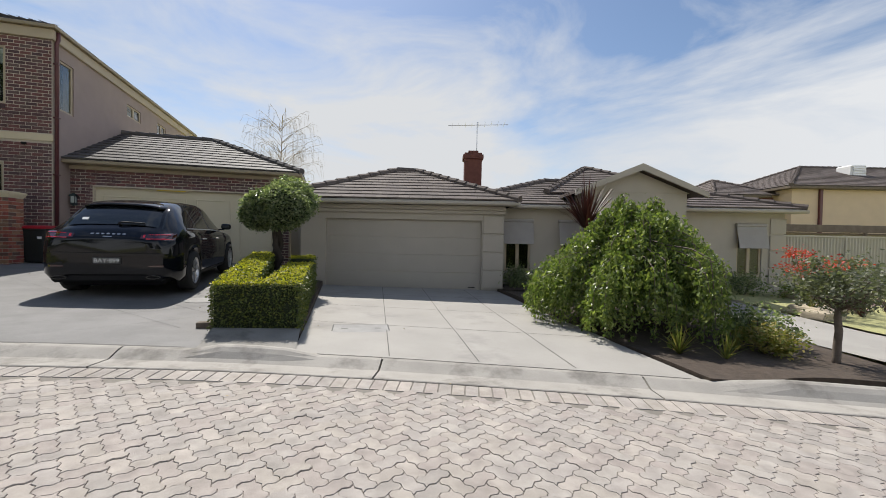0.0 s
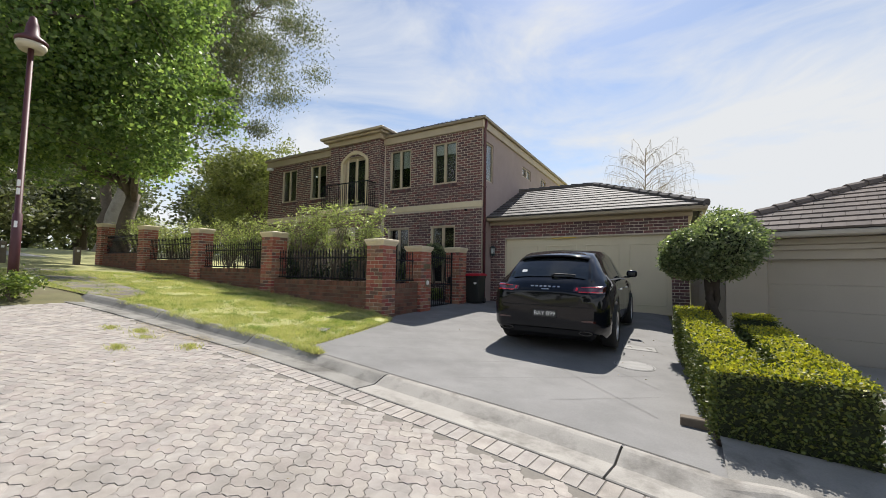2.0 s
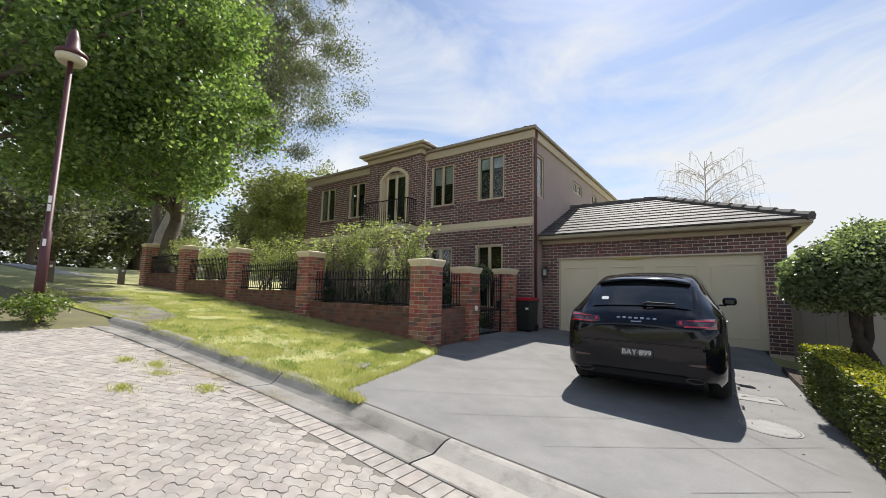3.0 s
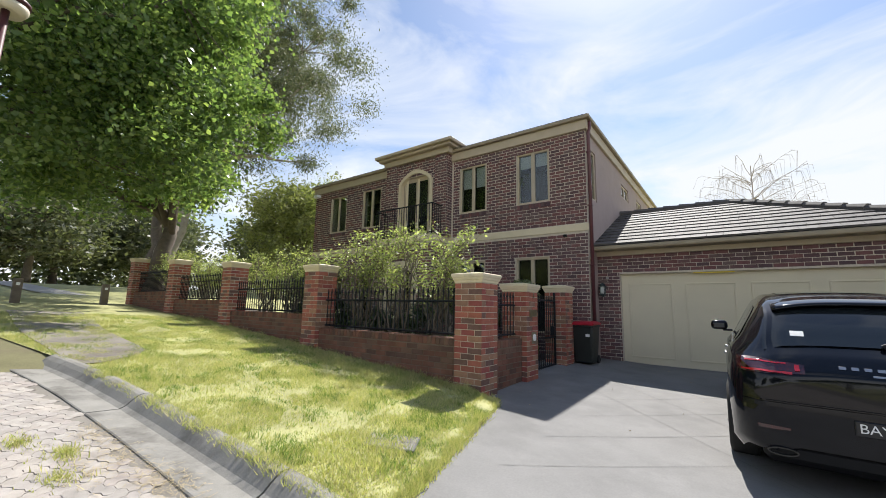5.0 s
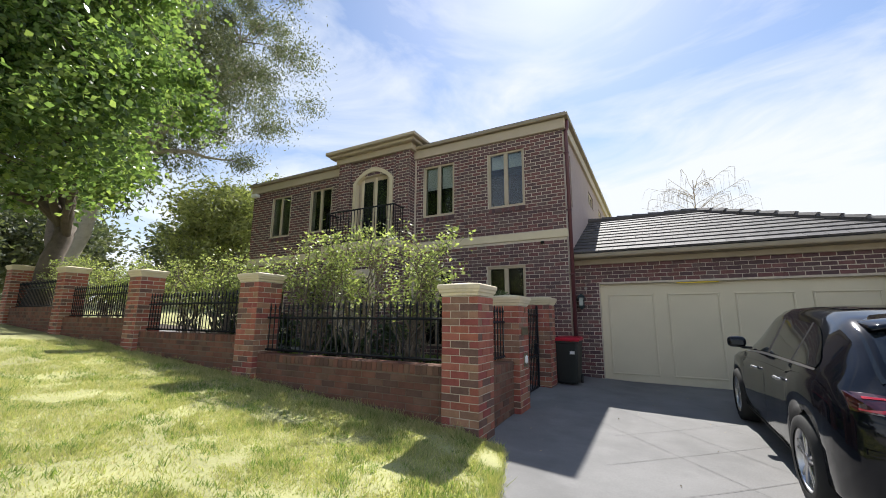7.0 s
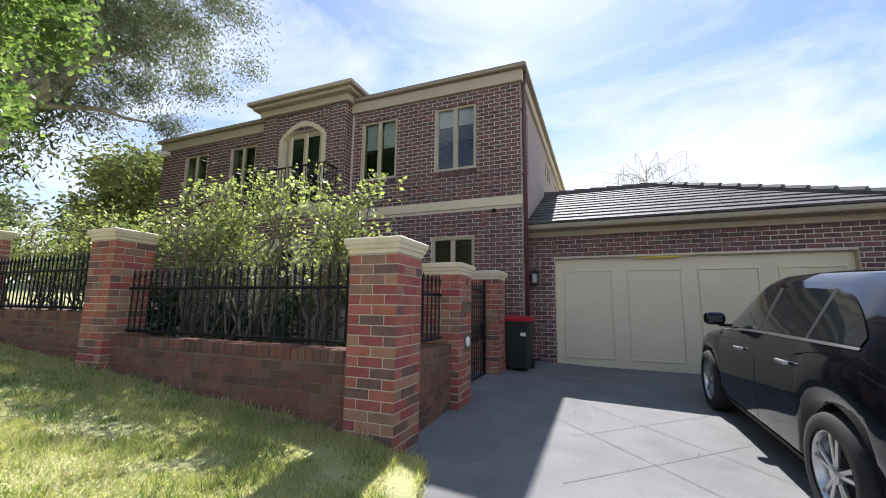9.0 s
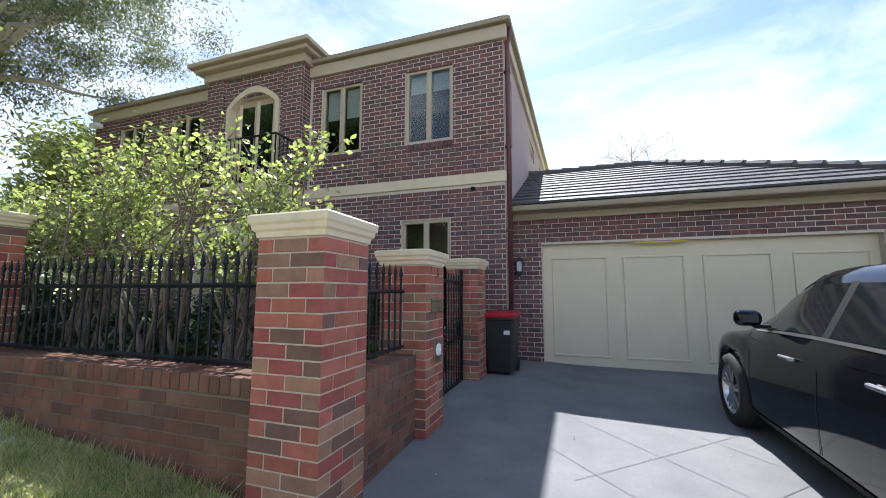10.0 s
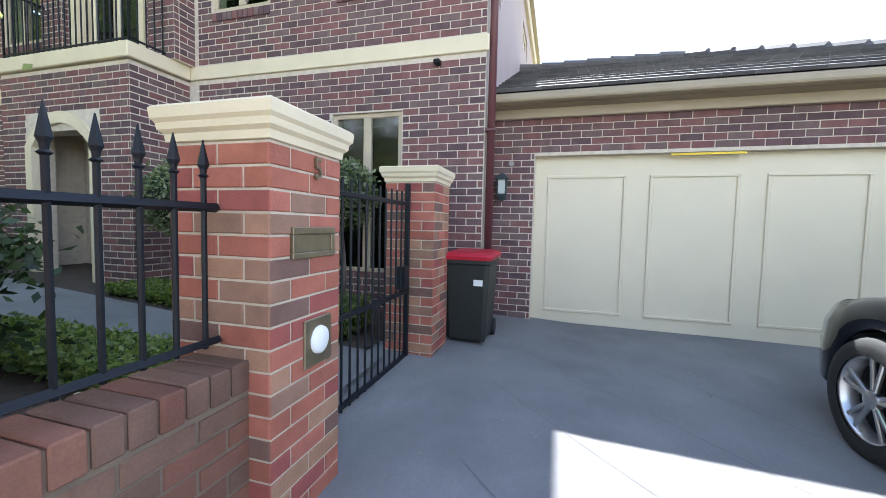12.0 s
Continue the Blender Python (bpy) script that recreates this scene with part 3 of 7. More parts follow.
def arch_loop(x0, x1, spring, rise, n=14):
    """Points of a flat arch from (x0, spring) over to (x1, spring)."""
    return [(x0 + (x1 - x0) * k / n, spring + rise * math.sin(math.pi * k / n) ** 0.8) for k in range(n + 1)]


def arch_surround(parent, x0, x1, y, z0, spring, rise, wide, deep, material):
    inner = [(x0, z0)] + arch_loop(x0, x1, spring, rise) + [(x1, z0)]
    outer = [(x0 - wide, z0)] + arch_loop(x0 - wide, x1 + wide, spring + 0.02, rise + wide) + [(x1 + wide, z0)]
    bm = bmesh.new()
    loops = [[(p[0], y - deep, p[1]), (q[0], y - deep, q[1]), (q[0], y + 0.12, q[1]), (p[0], y + 0.12, p[1])] for p, q in zip(inner, outer)]
    rings(bm, loops)
    bmesh.ops.recalc_face_normals(bm, faces=bm.faces)
    return part("arch_surround", bm, material, parent, "cream arched surround")


arch_surround(house, -13.09, -11.85, BY, 4.06, 6.0, 0.30, 0.11, 0.05, m_cream)
# French doors in the bay
doors = part("french_door", boxed(-13.07, -11.87, BY + 0.12, BY + 0.17, 4.06, 6.28), m_trim, house)
for k in range(2):
    x0 = -12.97 + 0.5 * k
    part("pane", boxed(x0 + 0.09, x0 + 0.42, BY + 0.105, BY + 0.118, 4.35, 6.05), m_pane, doors)
    part("door_stile", boxed(x0 + 0.0, x0 + 0.08, BY + 0.09, BY + 0.119, 4.1, 6.15, 0.008), m_cream, doors)
    # near-black sheet stands in for the unlit room behind the pane
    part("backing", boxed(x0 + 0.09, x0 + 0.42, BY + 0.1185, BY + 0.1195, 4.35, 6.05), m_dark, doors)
# porch with arch under the balcony
PX0, PX1, PY = -13.72, -11.29, 11.70
bm = bmesh.new()
wall_with_holes(bm, PX0, PX1, PY, PY + 0.25, HZ - 0.1, 3.86, [(-13.12, -11.92, 0.5, 3.05)])
box(bm, PX0, PX0 + 0.25, PY + 0.25, HY, HZ - 0.1, 3.86)
box(bm, PX1 - 0.25, PX1, PY + 0.25, HY, HZ - 0.1, 3.86)
porch = part("porch_wall", bm, m_mortar, house)
lay(porch, (PX0, PY, HZ), (1, 0, 0), (0, -1, 0), bond(PX1 - PX0, 3.3, [(0.5, 1.9, 0, 2.72)]), m_brick_o, m_brick_i, lambda p: False)
lay(porch, (PX1, PY, HZ), (0, 1, 0), (1, 0, 0), bond(HY - PY, 3.3), m_brick_o, m_brick_i)
arch_surround(house, -13.07, -11.97, PY, 0.6, 2.85, 0.30, 0.13, 0.04, m_cream)
bm = bmesh.new()
box(bm, PX0 - 0.06, PX1 + 0.06, PY - 0.06, HY - 0.031, 3.87, 4.06, 0.012)
part("balcony_slab", bm, m_cream, house, "cream painted balcony edge")
part("porch_floor", boxed(PX0, PX1, PY - 0.3, HY, HZ - 0.1, 0.78, 0.01), m_concrete, house)
part("front_door", boxed(-12.97, -11.97, HY + 0.1, HY + 0.16, 0.7, 3.0, 0.01), m_trim, house)


def balustrade(parent, pts, z0, z1, gap=0.10, bar=0.010):
    """An iron balustrade along points: rails and bars, bulging a little outward."""
    rail = part("balustrade", bmesh.new(), m_iron, parent, "black iron balcony railing")
    for a, b in zip(pts, pts[1:]):
        a, b = Vector((*a, 0)), Vector((*b, 0))
        bm = bmesh.new()
        tube(bm, [a + Vector((0, 0, z1)), b + Vector((0, 0, z1))], 0.022, 6)
        part("handrail", bm, m_iron, rail)
        bm = bmesh.new()
        tube(bm, [a + Vector((0, 0, z0 + 0.07)), b + Vector((0, 0, z0 + 0.07))], 0.014, 6)
        part("bottom_rail", bm, m_iron, rail)
        n = int((b - a).length / gap)
        for k in range(n + 1):
            p = a.lerp(b, k / n)
            bm = bmesh.new()
            big = 0.016 if k in (0, n) else bar
            tube(bm, [p + Vector((0, 0, z0 + 0.01)), p + Vector((0, 0, z1))], big, 6)
            part("baluster", bm, m_iron, rail)


balustrade(house, [(PX0 + 0.03, HY - 0.3), (PX0 + 0.03, PY + 0.03), (PX1 - 0.03, PY + 0.03), (PX1 - 0.03, HY - 0.04)], 4.06, 5.02)

# ---- garage of house 1 ----
GY1, GX1 = 13.28, -1.28
GD0, GD1, GDZ = -6.50, -1.70, 2.83
bm = bmesh.new()
wall_with_holes(bm, HX1, GX1, GY1, GY1 + 0.24, HZ - 0.2, 3.30, [(GD0, GD1, 0.4, GDZ)])
gwall = part("garage_wall", bm, m_mortar, house)
lay(gwall, (HX1, GY1, HZ), (1, 0, 0), (0, -1, 0), bond(GX1 - HX1, 2.74, [(GD0 - HX1, GD1 - HX1, 0, GDZ - HZ)]), m_brick_o, m_brick_i, lambda p: p.x < -3)
part("garage_side_wall", boxed(GX1 - 0.24, GX1, GY1 + 0.24, 19.0, HZ - 0.4, 3.3), m_mortar, house)
part("garage_back_wall", boxed(HX1, GX1, 19.0, 19.2, HZ - 0.2, 3.3), m_mortar, house)
bm = bmesh.new()
box(bm, HX1, GX1 + 0.1, GY1 - 0.08, GY1, 3.29, 3.43, 0.01)
box(bm, GX1 + 0.001, GX1 + 0.1, GY1 + 0.001, 19.0, 3.29, 3.43, 0.01)
part("garage_fascia", bm, m_trim, house)
bm = bmesh.new()
box(bm, HX1, GX1 + 0.42, GY1 - 0.42, GY1 - 0.28, 3.40, 3.51, 0.03, seg=2)
box(bm, GX1 + 0.28, GX1 + 0.42, GY1 - 0.279, 19.0, 3.40, 3.51, 0.03, seg=2)
box(bm, HX1, GX1 + 0.28, GY1 - 0.28, GY1 - 0.08, 3.40, 3.43)
part("garage_gutter", bm, m_gutter, house)
hip_roof(house, HX1, GX1 + 0.40, GY1 - 0.40, 19.4, 3.52, 0.45, m_tile_i, left=False, name="garage_roof")
# panelled garage door
door = thing("garage_door_1", (-4.1, GY1 + 0.1, 0.65), "closed cream panelled double garage door", "garage door")
part("leaf", boxed(GD0, GD1, GY1 + 0.12, GY1 + 0.17, 0.60, GDZ), m_door, door)
pw = (GD1 - GD0) / 4
for k in range(4):
    a, b = GD0 + pw * k + 0.16, GD0 + pw * (k + 1) - 0.10
    z0, z1 = 0.83, 2.59
    bm = bmesh.new()
    for x0, x1, za, zb in ((a, b, z1 - 0.035, z1), (a, b, z0, z0 + 0.035), (a, a + 0.035, z0 + 0.035, z1 - 0.035), (b - 0.035, b, z0 + 0.035, z1 - 0.035)):
        box(bm, x0, x1, GY1 + 0.10, GY1 + 0.122, za, zb, 0.006)
    part("panel_moulding", bm, m_door, door)
part("yellow_strip", boxed(-4.95, -4.2, GY1 - 0.004, GY1 + 0.02, GDZ - 0.035, GDZ - 0.012), mat("yellow_tape", (0.75, 0.55, 0.03), 0.5, 0.05), door, "yellow tape")

# ---- brick fence ----
fence = thing("brick_fence", (-15, 7.9, 1.0), "low red-brown brick fence with piers and black iron spear panels", "fence")
FY, PW = 7.76, 0.47


def pier(x, y, z0, z1, wide, kind_o, kind_i, near=True):
    """A square brick pier with a moulded cream capstone; x, y is its south-west corner."""
    p = part("pier", boxed(x, x + wide, y, y + wide, z0 - 0.3, z1 - 0.13), m_mortar_red, fence)
    h = z1 - 0.13 - z0
    rows = int(round(h / (B_H + J)))
    base = z1 - 0.13 - rows * (B_H + J)
    a = [(0, 0.11), (0.12, B_L), (0.36, 0.11)]
    b = [(0, B_L), (0.24, B_L)]
    pat = lambda flip: [(u, r * (B_H + J), ln, B_H) for r in range(rows) for u, ln in ((a if (r % 2) ^ flip else b))]
    nr = (lambda q: True) if near else None
    lay(p, (x, y, base), (1, 0, 0), (0, -1, 0), pat(0), kind_o, kind_i, nr)
    lay(p, (x + wide, y, base), (0, 1, 0), (1, 0, 0), pat(1), kind_o, kind_i, nr)
    lay(p, (x + wide, y + wide, base), (-1, 0, 0), (0, 1, 0), pat(0), kind_o, kind_i)
    lay(p, (x, y + wide, base), (0, -1, 0), (-1, 0, 0), pat(1), kind_o, kind_i)
    bm = bmesh.new()
    c = Vector((x + wide / 2, y + wide / 2, 0))
    loops = []
    for g, z in ((-0.01, -0.13), (0.010, -0.125), (0.014, -0.095), (0.030, -0.08), (0.034, -0.055), (0.046, -0.04), (0.050, 0.0), (0.036, 0.012), (-0.20, 0.045)):
        r = wide / 2 + g
        loops.append([c + Vector((sx * r, sy * r, z1 + z)) for sx, sy in ((-1, -1), (1, -1), (1, 1), (-1, 1))])
    rings(bm, loops)
    part("capstone", bm, m_cream, p, "moulded cream capstone")
    return p


def spear_panel(p0, p1, z0, z1, gap=0.105):
    """Iron bars with spear heads between two rails."""
    a, b = Vector(p0), Vector(p1)
    d = (b - a).normalized()
    pan = part("iron_panel", bmesh.new(), m_iron, fence, "black iron railing with spear heads")
    for z, w in ((z0, 0.018), (z1 - 0.24, 0.018)):
        bm = bmesh.new()
        tube(bm, [a + Vector((0, 0, z)), b + Vector((0, 0, z))], w, 4)
        part("rail", bm, m_iron, pan)
    n = int((b - a).length / gap)
    first = None
    for k in range(n):
        p = a.lerp(b, (k + 0.5) / n)
        if first is None:
            bm = bmesh.new()
            tube(bm, [(0, 0, -0.02), (0, 0, z1 - 0.13 - z0)], 0.010, 6)
            h = z1 - z0
            tube(bm, [(0, 0, h - 0.135), (0, 0, h - 0.128), (0, 0, h - 0.12), (0, 0, h - 0.105), (0, 0, h - 0.09), (0, 0, h)], [0.010, 0.019, 0.010, 0.012, 0.020, 0.002], 6)
            first = mesh_of("bar", bm, m_iron)
        ob = new("bar", first)
        ob.parent = pan
        ob.matrix_basis = Matrix.Translation(Vector((p.x, p.y, z0)) - ORIGIN[fence])


def low_wall(x0, x1, y0, y1, z0, z1, axis, near):
    """Low brick wall with a brick-on-edge coping."""
    w = part("low_wall", boxed(x0, x1, y0, y1, z0 - 0.3, z1 - 0.012), m_mortar_low, fence)
    if axis == "x":
        rows = int(round((z1 - 0.12 - z0) / (B_H + J)))
        base = z1 - 0.125 - rows * (B_H + J)
        lay(w, (x0, y0, base), (1, 0, 0), (0, -1, 0), bond(x1 - x0, rows * (B_H + J)), m_low_o, m_low_i, near)
        lay(w, (x1, y1, base), (-1, 0, 0), (0, 1, 0), bond(x1 - x0, rows * (B_H + J)), m_low_o, m_low_i)
        n = int((x1 - x0) / 0.086)
        cells = [(x0 + (x1 - x0) * (k + 0.05) / n, x0 + (x1 - x0) * (k + 0.95) / n, y0 - 0.012, y1 + 0.012) for k in range(n)]
    else:
        rows = int(round((z1 - 0.12 - z0) / (B_H + J)))
        base = z1 - 0.125 - rows * (B_H + J)
        lay(w, (x1, y0, base), (0, 1, 0), (1, 0, 0), bond(y1 - y0, rows * (B_H + J)), m_low_o, m_low_i, near)
        n = int((y1 - y0) / 0.086)
        cells = [(x0 - 0.012, x1 + 0.012, y0 + (y1 - y0) * (k + 0.05) / n, y0 + (y1 - y0) * (k + 0.95) / n) for k in range(n)]
    one = None
    for c in cells:
        if one is None:
            a, b = (c[1] - c[0]) / 2, (c[3] - c[2]) / 2
            one = mesh_of("coping_brick", boxed(-a, a, -b, b, -0.115, 0, 0.006), m_low_o)
        ob = new("coping_brick", one)
        ob.parent = w
        ob.matrix_basis = Matrix.Translation(Vector(((c[0] + c[1]) / 2, (c[2] + c[3]) / 2, z1 + random.uniform(-0.003, 0.003))) - ORIGIN[fence])


PIERS = [(-7.67, 0.56, 2.40), (-11.58, 1.02, 2.72), (-15.38, 1.22, 2.98), (-19.23, 1.45, 3.26), (-23.18, 1.68, 3.54)]
for k, (x, z0, z1) in enumerate(PIERS):
    pier(x, FY, z0, z1, PW, m_pier_o, m_pier_i, k < 2)
for k, ((xb, za, ta), (xa, zb, tb)) in enumerate(zip(PIERS, PIERS[1:])):
    low_wall(xa + PW, xb, FY + 0.1, FY + 0.34, min(za, zb), (1.43, 1.70, 1.97, 2.24)[k], "x", (lambda q: q.z > 0.5) if k == 0 else None)
    top = (2.24, 2.50, 2.77, 3.03)[k]
    spear_panel((xa + PW + 0.02, FY + 0.22, 0), (xb - 0.02, FY + 0.22, 0), top - 0.75, top)
pier(-7.67, 9.29, 0.55, 2.34, PW, m_pier_o, m_pier_i)
pier(-7.72, 11.42, 0.55, 2.43, PW, m_pier_o, m_pier_i)
low_wall(-7.54, -7.30, FY + PW, 9.29, 0.55, 1.39, "y", lambda q: True)
spear_panel((-7.42, FY + PW + 0.02, 0), (-7.42, 9.27, 0), 1.46, 2.20)

# ---- kerb and paving of the court ----
def kerb_frame(x):
    """A point on the kerb line with the way across it, towards the gardens."""
    y = kerb_y(x)
    t = Vector((0.2, kerb_y(x + 0.1) - kerb_y(x - 0.1), 0)).normalized()
    return Vector((x, y, 0)), Vector((-t.y, t.x, 0)), t


def crossing(x):
    """1 where a driveway crosses the kerb, 0 at lawn and garden."""
    a = smooth01((x + 6.3) / 0.7) * smooth01((-1.15 - x) / 0.3)
    b = smooth01((x + 0.6) / 0.3) * smooth01((4.0 - x) / 0.6)
    return max(a, b)


kerb = thing("kerb", (-3, 5.2, 0.3), "worn grey concrete gutter and rolled kerb", "kerb", kind="structure")
xk = -11.6
while xk < 13:
    x1 = xk + 2.38
    bm = bmesh.new()
    loops = []
    for x in span(xk, x1, 8):
        p, n, t = kerb_frame(x)
        c = crossing(x)
        top = 0.115 - 0.06 * c
        prof = [(0, -0.12), (0, 0.006), (0.01, 0.012), (0.27, -0.004), (0.32, 0.012 + 0.1 * (top - 0.05)), (0.38, top * 0.62), (0.43, top * 0.92), (0.47, top), (0.52, top - 0.004), (0.52, -0.15)]
        row = []
        for d, z in prof:
            q = p + n * d
            row.append((q.x, q.y, land(q.x, q.y) + z + 0.0015 * noise.noise(Vector((q.x * 3, q.y * 3, 1)))))
        loops.append(row)
    rings(bm, loops)
    bmesh.ops.recalc_face_normals(bm, faces=bm.faces)
    part("kerb_length", bm, m_kerb_dark if xk < -6.2 else m_concrete2, kerb)
    xk = x1 + 0.018

PV = 0.089
PA = radians(29)
ca, sa = math.cos(PA), math.sin(PA)


def unit_edge(p, q):
    """One side unit of a paver, its zigzag set by the pattern's grid so that neighbours mesh."""
    dx, dy = q[0] - p[0], q[1] - p[1]
    s = 0.11
    if abs(dx) > abs(dy):
        f = 1 if dx > 0 else -1
        return [p, (p[0] + dx * 0.3, p[1] + s * f), (p[0] + dx * 0.7, p[1] - s * f)]
    f = 1 if dy > 0 else -1
    return [p, (p[0] + s * f, p[1] + dy * 0.3), (p[0] - s * f, p[1] + dy * 0.7)]


def paver_outline(w, h):
    cs = [(i, 0) for i in range(w)] + [(w, j) for j in range(h)] + [(w - i, h) for i in range(w)] + [(0, h - j) for j in range(h)]
    out = []
    for p, q in zip(cs, cs[1:] + cs[:1]):
        out += unit_edge(p, q)
    mx, my = w / 2, h / 2
    shrink = 0.982
    return [((mx + (x - mx) * (1 - (1 - shrink) * (2 / w) * 0.9)) , (my + (y - my) * (1 - (1 - shrink) * (2 / h) * 0.9))) for x, y in out]


FLAT = {True: paver_outline(2, 1), False: paver_outline(1, 2)}


def grid_to_world(a, b):
    return (a * PV * ca - b * PV * sa, a * PV * sa + b * PV * ca)


def paver_mesh(flat):
    pts = FLAT[flat]
    bm = bmesh.new()
    lo = [Vector((*grid_to_world(a, b), -0.02)) for a, b in pts]
    mid = [Vector((*grid_to_world(a, b), 0.0)) for a, b in pts]
    c = sum(mid, Vector()) / len(mid)
    hi = [c + (v - c) * 0.965 + Vector((0, 0, 0.0035)) for v in mid]
    rings(bm, [lo, mid, hi], cap=False)
    bm.faces.new(list(bm.verts)[-len(pts):])
    return mesh_of("paver", bm, m_paver_o)


ORIGIN[road] = Vector((0, 0, 0))
PAVERS, HEADERS = [], []
for i in range(-290, 240):
    for j in range(-75, 75):
        for flat, (ox, oy) in ((True, (0, 0)), (False, (2, -1))):
            a, b = i + 4 * j + ox, i + oy
            x, y = grid_to_world(a + (1 if flat else 0.5), b + (0.5 if flat else 1))
            if -11.3 < x < 8.6 and -3.5 < y < kerb_y(x) - (0.285 if x > -6.9 else 0.07):
                PAVERS.append((flat, a, b, x, y))


def lay_pavers():
    shared = {k: paver_mesh(k) for k in FLAT}
    vs, fs, count = [], [], 0
    for flat, a, b, x, y in PAVERS:
        z = land(x, y)
        gx, gy = (land(x + 0.1, y) - z) / 0.1, (land(x, y + 0.1) - z) / 0.1
        tip = random.uniform(-0.002, 0.003)
        if count < 300 and -3.4 < x < 0.2 and 1.4 < y < 3.3:
            ob = new("paver", shared[flat])
            ob.parent = road
            px, py = grid_to_world(a, b)
            ob.matrix_basis = Matrix(((1, 0, 0, px), (0, 1, 0, py), (gx, gy, 1, z + gx * (px - x) + gy * (py - y) + tip), (0, 0, 0, 1)))
            count += 1
            continue
        k, pts = len(vs), FLAT[flat]
        n = len(pts)
        w = [grid_to_world(a + p, b + q) for p, q in pts]
        for s, h in ((1.0, -0.015), (1.0, 0.0), (0.965, 0.0035)):
            for px, py in w:
                qx, qy = x + (px - x) * s, y + (py - y) * s
                vs.append((qx, qy, z + gx * (qx - x) + gy * (qy - y) + h + tip))
        for r in range(2):
            fs += [(k + r * n + c, k + r * n + (c + 1) % n, k + (r + 1) * n + (c + 1) % n, k + (r + 1) * n + c) for c in range(n)]
        fs.append(tuple(range(k + 2 * n, k + 3 * n)))
    part("pavers", raw("pavers", vs, fs, m_paver_i), m_paver_i, road, kind="stuff")
    # a header course along the gutter
    vs, fs, x = [], [], -6.9
    while x < 9:
        p, n, t = kerb_frame(x)
        k = len(vs)
        for d, s, h in ((-0.235, 0.004, 0.003), (-0.235, 0.108, 0.003), (-0.012, 0.108, 0.003), (-0.012, 0.004, 0.003), (-0.24, 0, -0.015), (-0.24, 0.112, -0.015), (-0.008, 0.112, -0.015), (-0.008, 0, -0.015)):
            q = p + n * d + t * s
            vs.append((q.x, q.y, land(q.x, q.y) + h))
        fs += [(k, k + 1, k + 2, k + 3), (k + 4, k + 5, k + 1, k), (k + 5, k + 6, k + 2, k + 1), (k + 6, k + 7, k + 3, k + 2), (k + 7, k + 4, k, k + 3)]
        x += 0.117 * t.x
    part("header_pavers", raw("header_pavers", vs, fs, m_paver_i), m_paver_i, road, kind="stuff")


# ---- joints, lids and marks on the drives ----
m_joint = mat("dark_joint_filler", (0.10, 0.095, 0.088), 0.95, 0.3, 9, 0.2)
m_joint_pale = mat("weathered_joint", (0.135, 0.132, 0.128), 0.95, 0.3, 9, 0.2)


def joint(parent, a, b, wide=0.010, lift=0.003, material=None, name="joint"):
    a, b = Vector((*a, 0)), Vector((*b, 0))
    n = max(1, int((b - a).length / 0.4))
    side = (b - a).normalized().cross(Vector((0, 0, 1))) * wide / 2
    vs, fs = [], []
    for k in range(n + 1):
        p = a.lerp(b, k / n)
        for s in (-1, 1):
            q = p + side * s
            vs.append((q.x, q.y, land(q.x, q.y) + drive_lift(q.x, q.y) + lift))
        if k:
            i = 2 * k
            fs.append((i - 2, i - 1, i + 1, i))
    part(name, raw(name, vs, fs, material or m_joint), material or m_joint, parent)


ORIGIN[drive1] = ORIGIN[drive2] = Vector((0, 0, 0))
for u in (0.3, 0.53, 0.77):
    p, q = drive2_at(u - 0.05, 0.02), drive2_at(u + 0.04, 0.98)
    joint(drive2, p, q)
for v in (0.25, 0.50, 0.75):
    p, q = drive2_at(0.02, v + 0.03), drive2_at(0.98, v)
    joint(drive2, p, q)
for k in range(9):
    c = 5.2 + 1.05 * k
    x1 = -1.75
    a, b = (x1, c), (x1 - 4.9, c + 4.9)
    if b[1] > 13.2:
        b = (x1 - (13.2 - c), 13.2)
    if b[1] - a[1] > 0.3 and c < 13:
        joint(drive1, a, b, 0.005, 0.005, m_joint_pale)
    c2 = 13.3 - 1.05 * k
    a = (x1, c2)
    b = (x1 - min(4.2, c2 - 5.0), max(5.0, c2 - 4.2))
    if c2 > 5.6:
        joint(drive1, a, b, 0.005, 0.005, m_joint_pale)


# dark joints where the drives meet the kerb
for parent, a, b in ((drive1, -5.9, -1.4), (drive2, -0.25, 3.4)):
    xs = span(a, b, 16)
    for x0, x1 in zip(xs, xs[1:]):
        joint(parent, (x0, kerb_y(x0) + 0.535), (x1, kerb_y(x1) + 0.535), 0.016, 0.006)


def on_slope(bm, x, y):
    """Lays a flat piece on the slope of the land."""
    for v in bm.verts:
        v.co.z += land(v.co.x, v.co.y) - land(x, y)


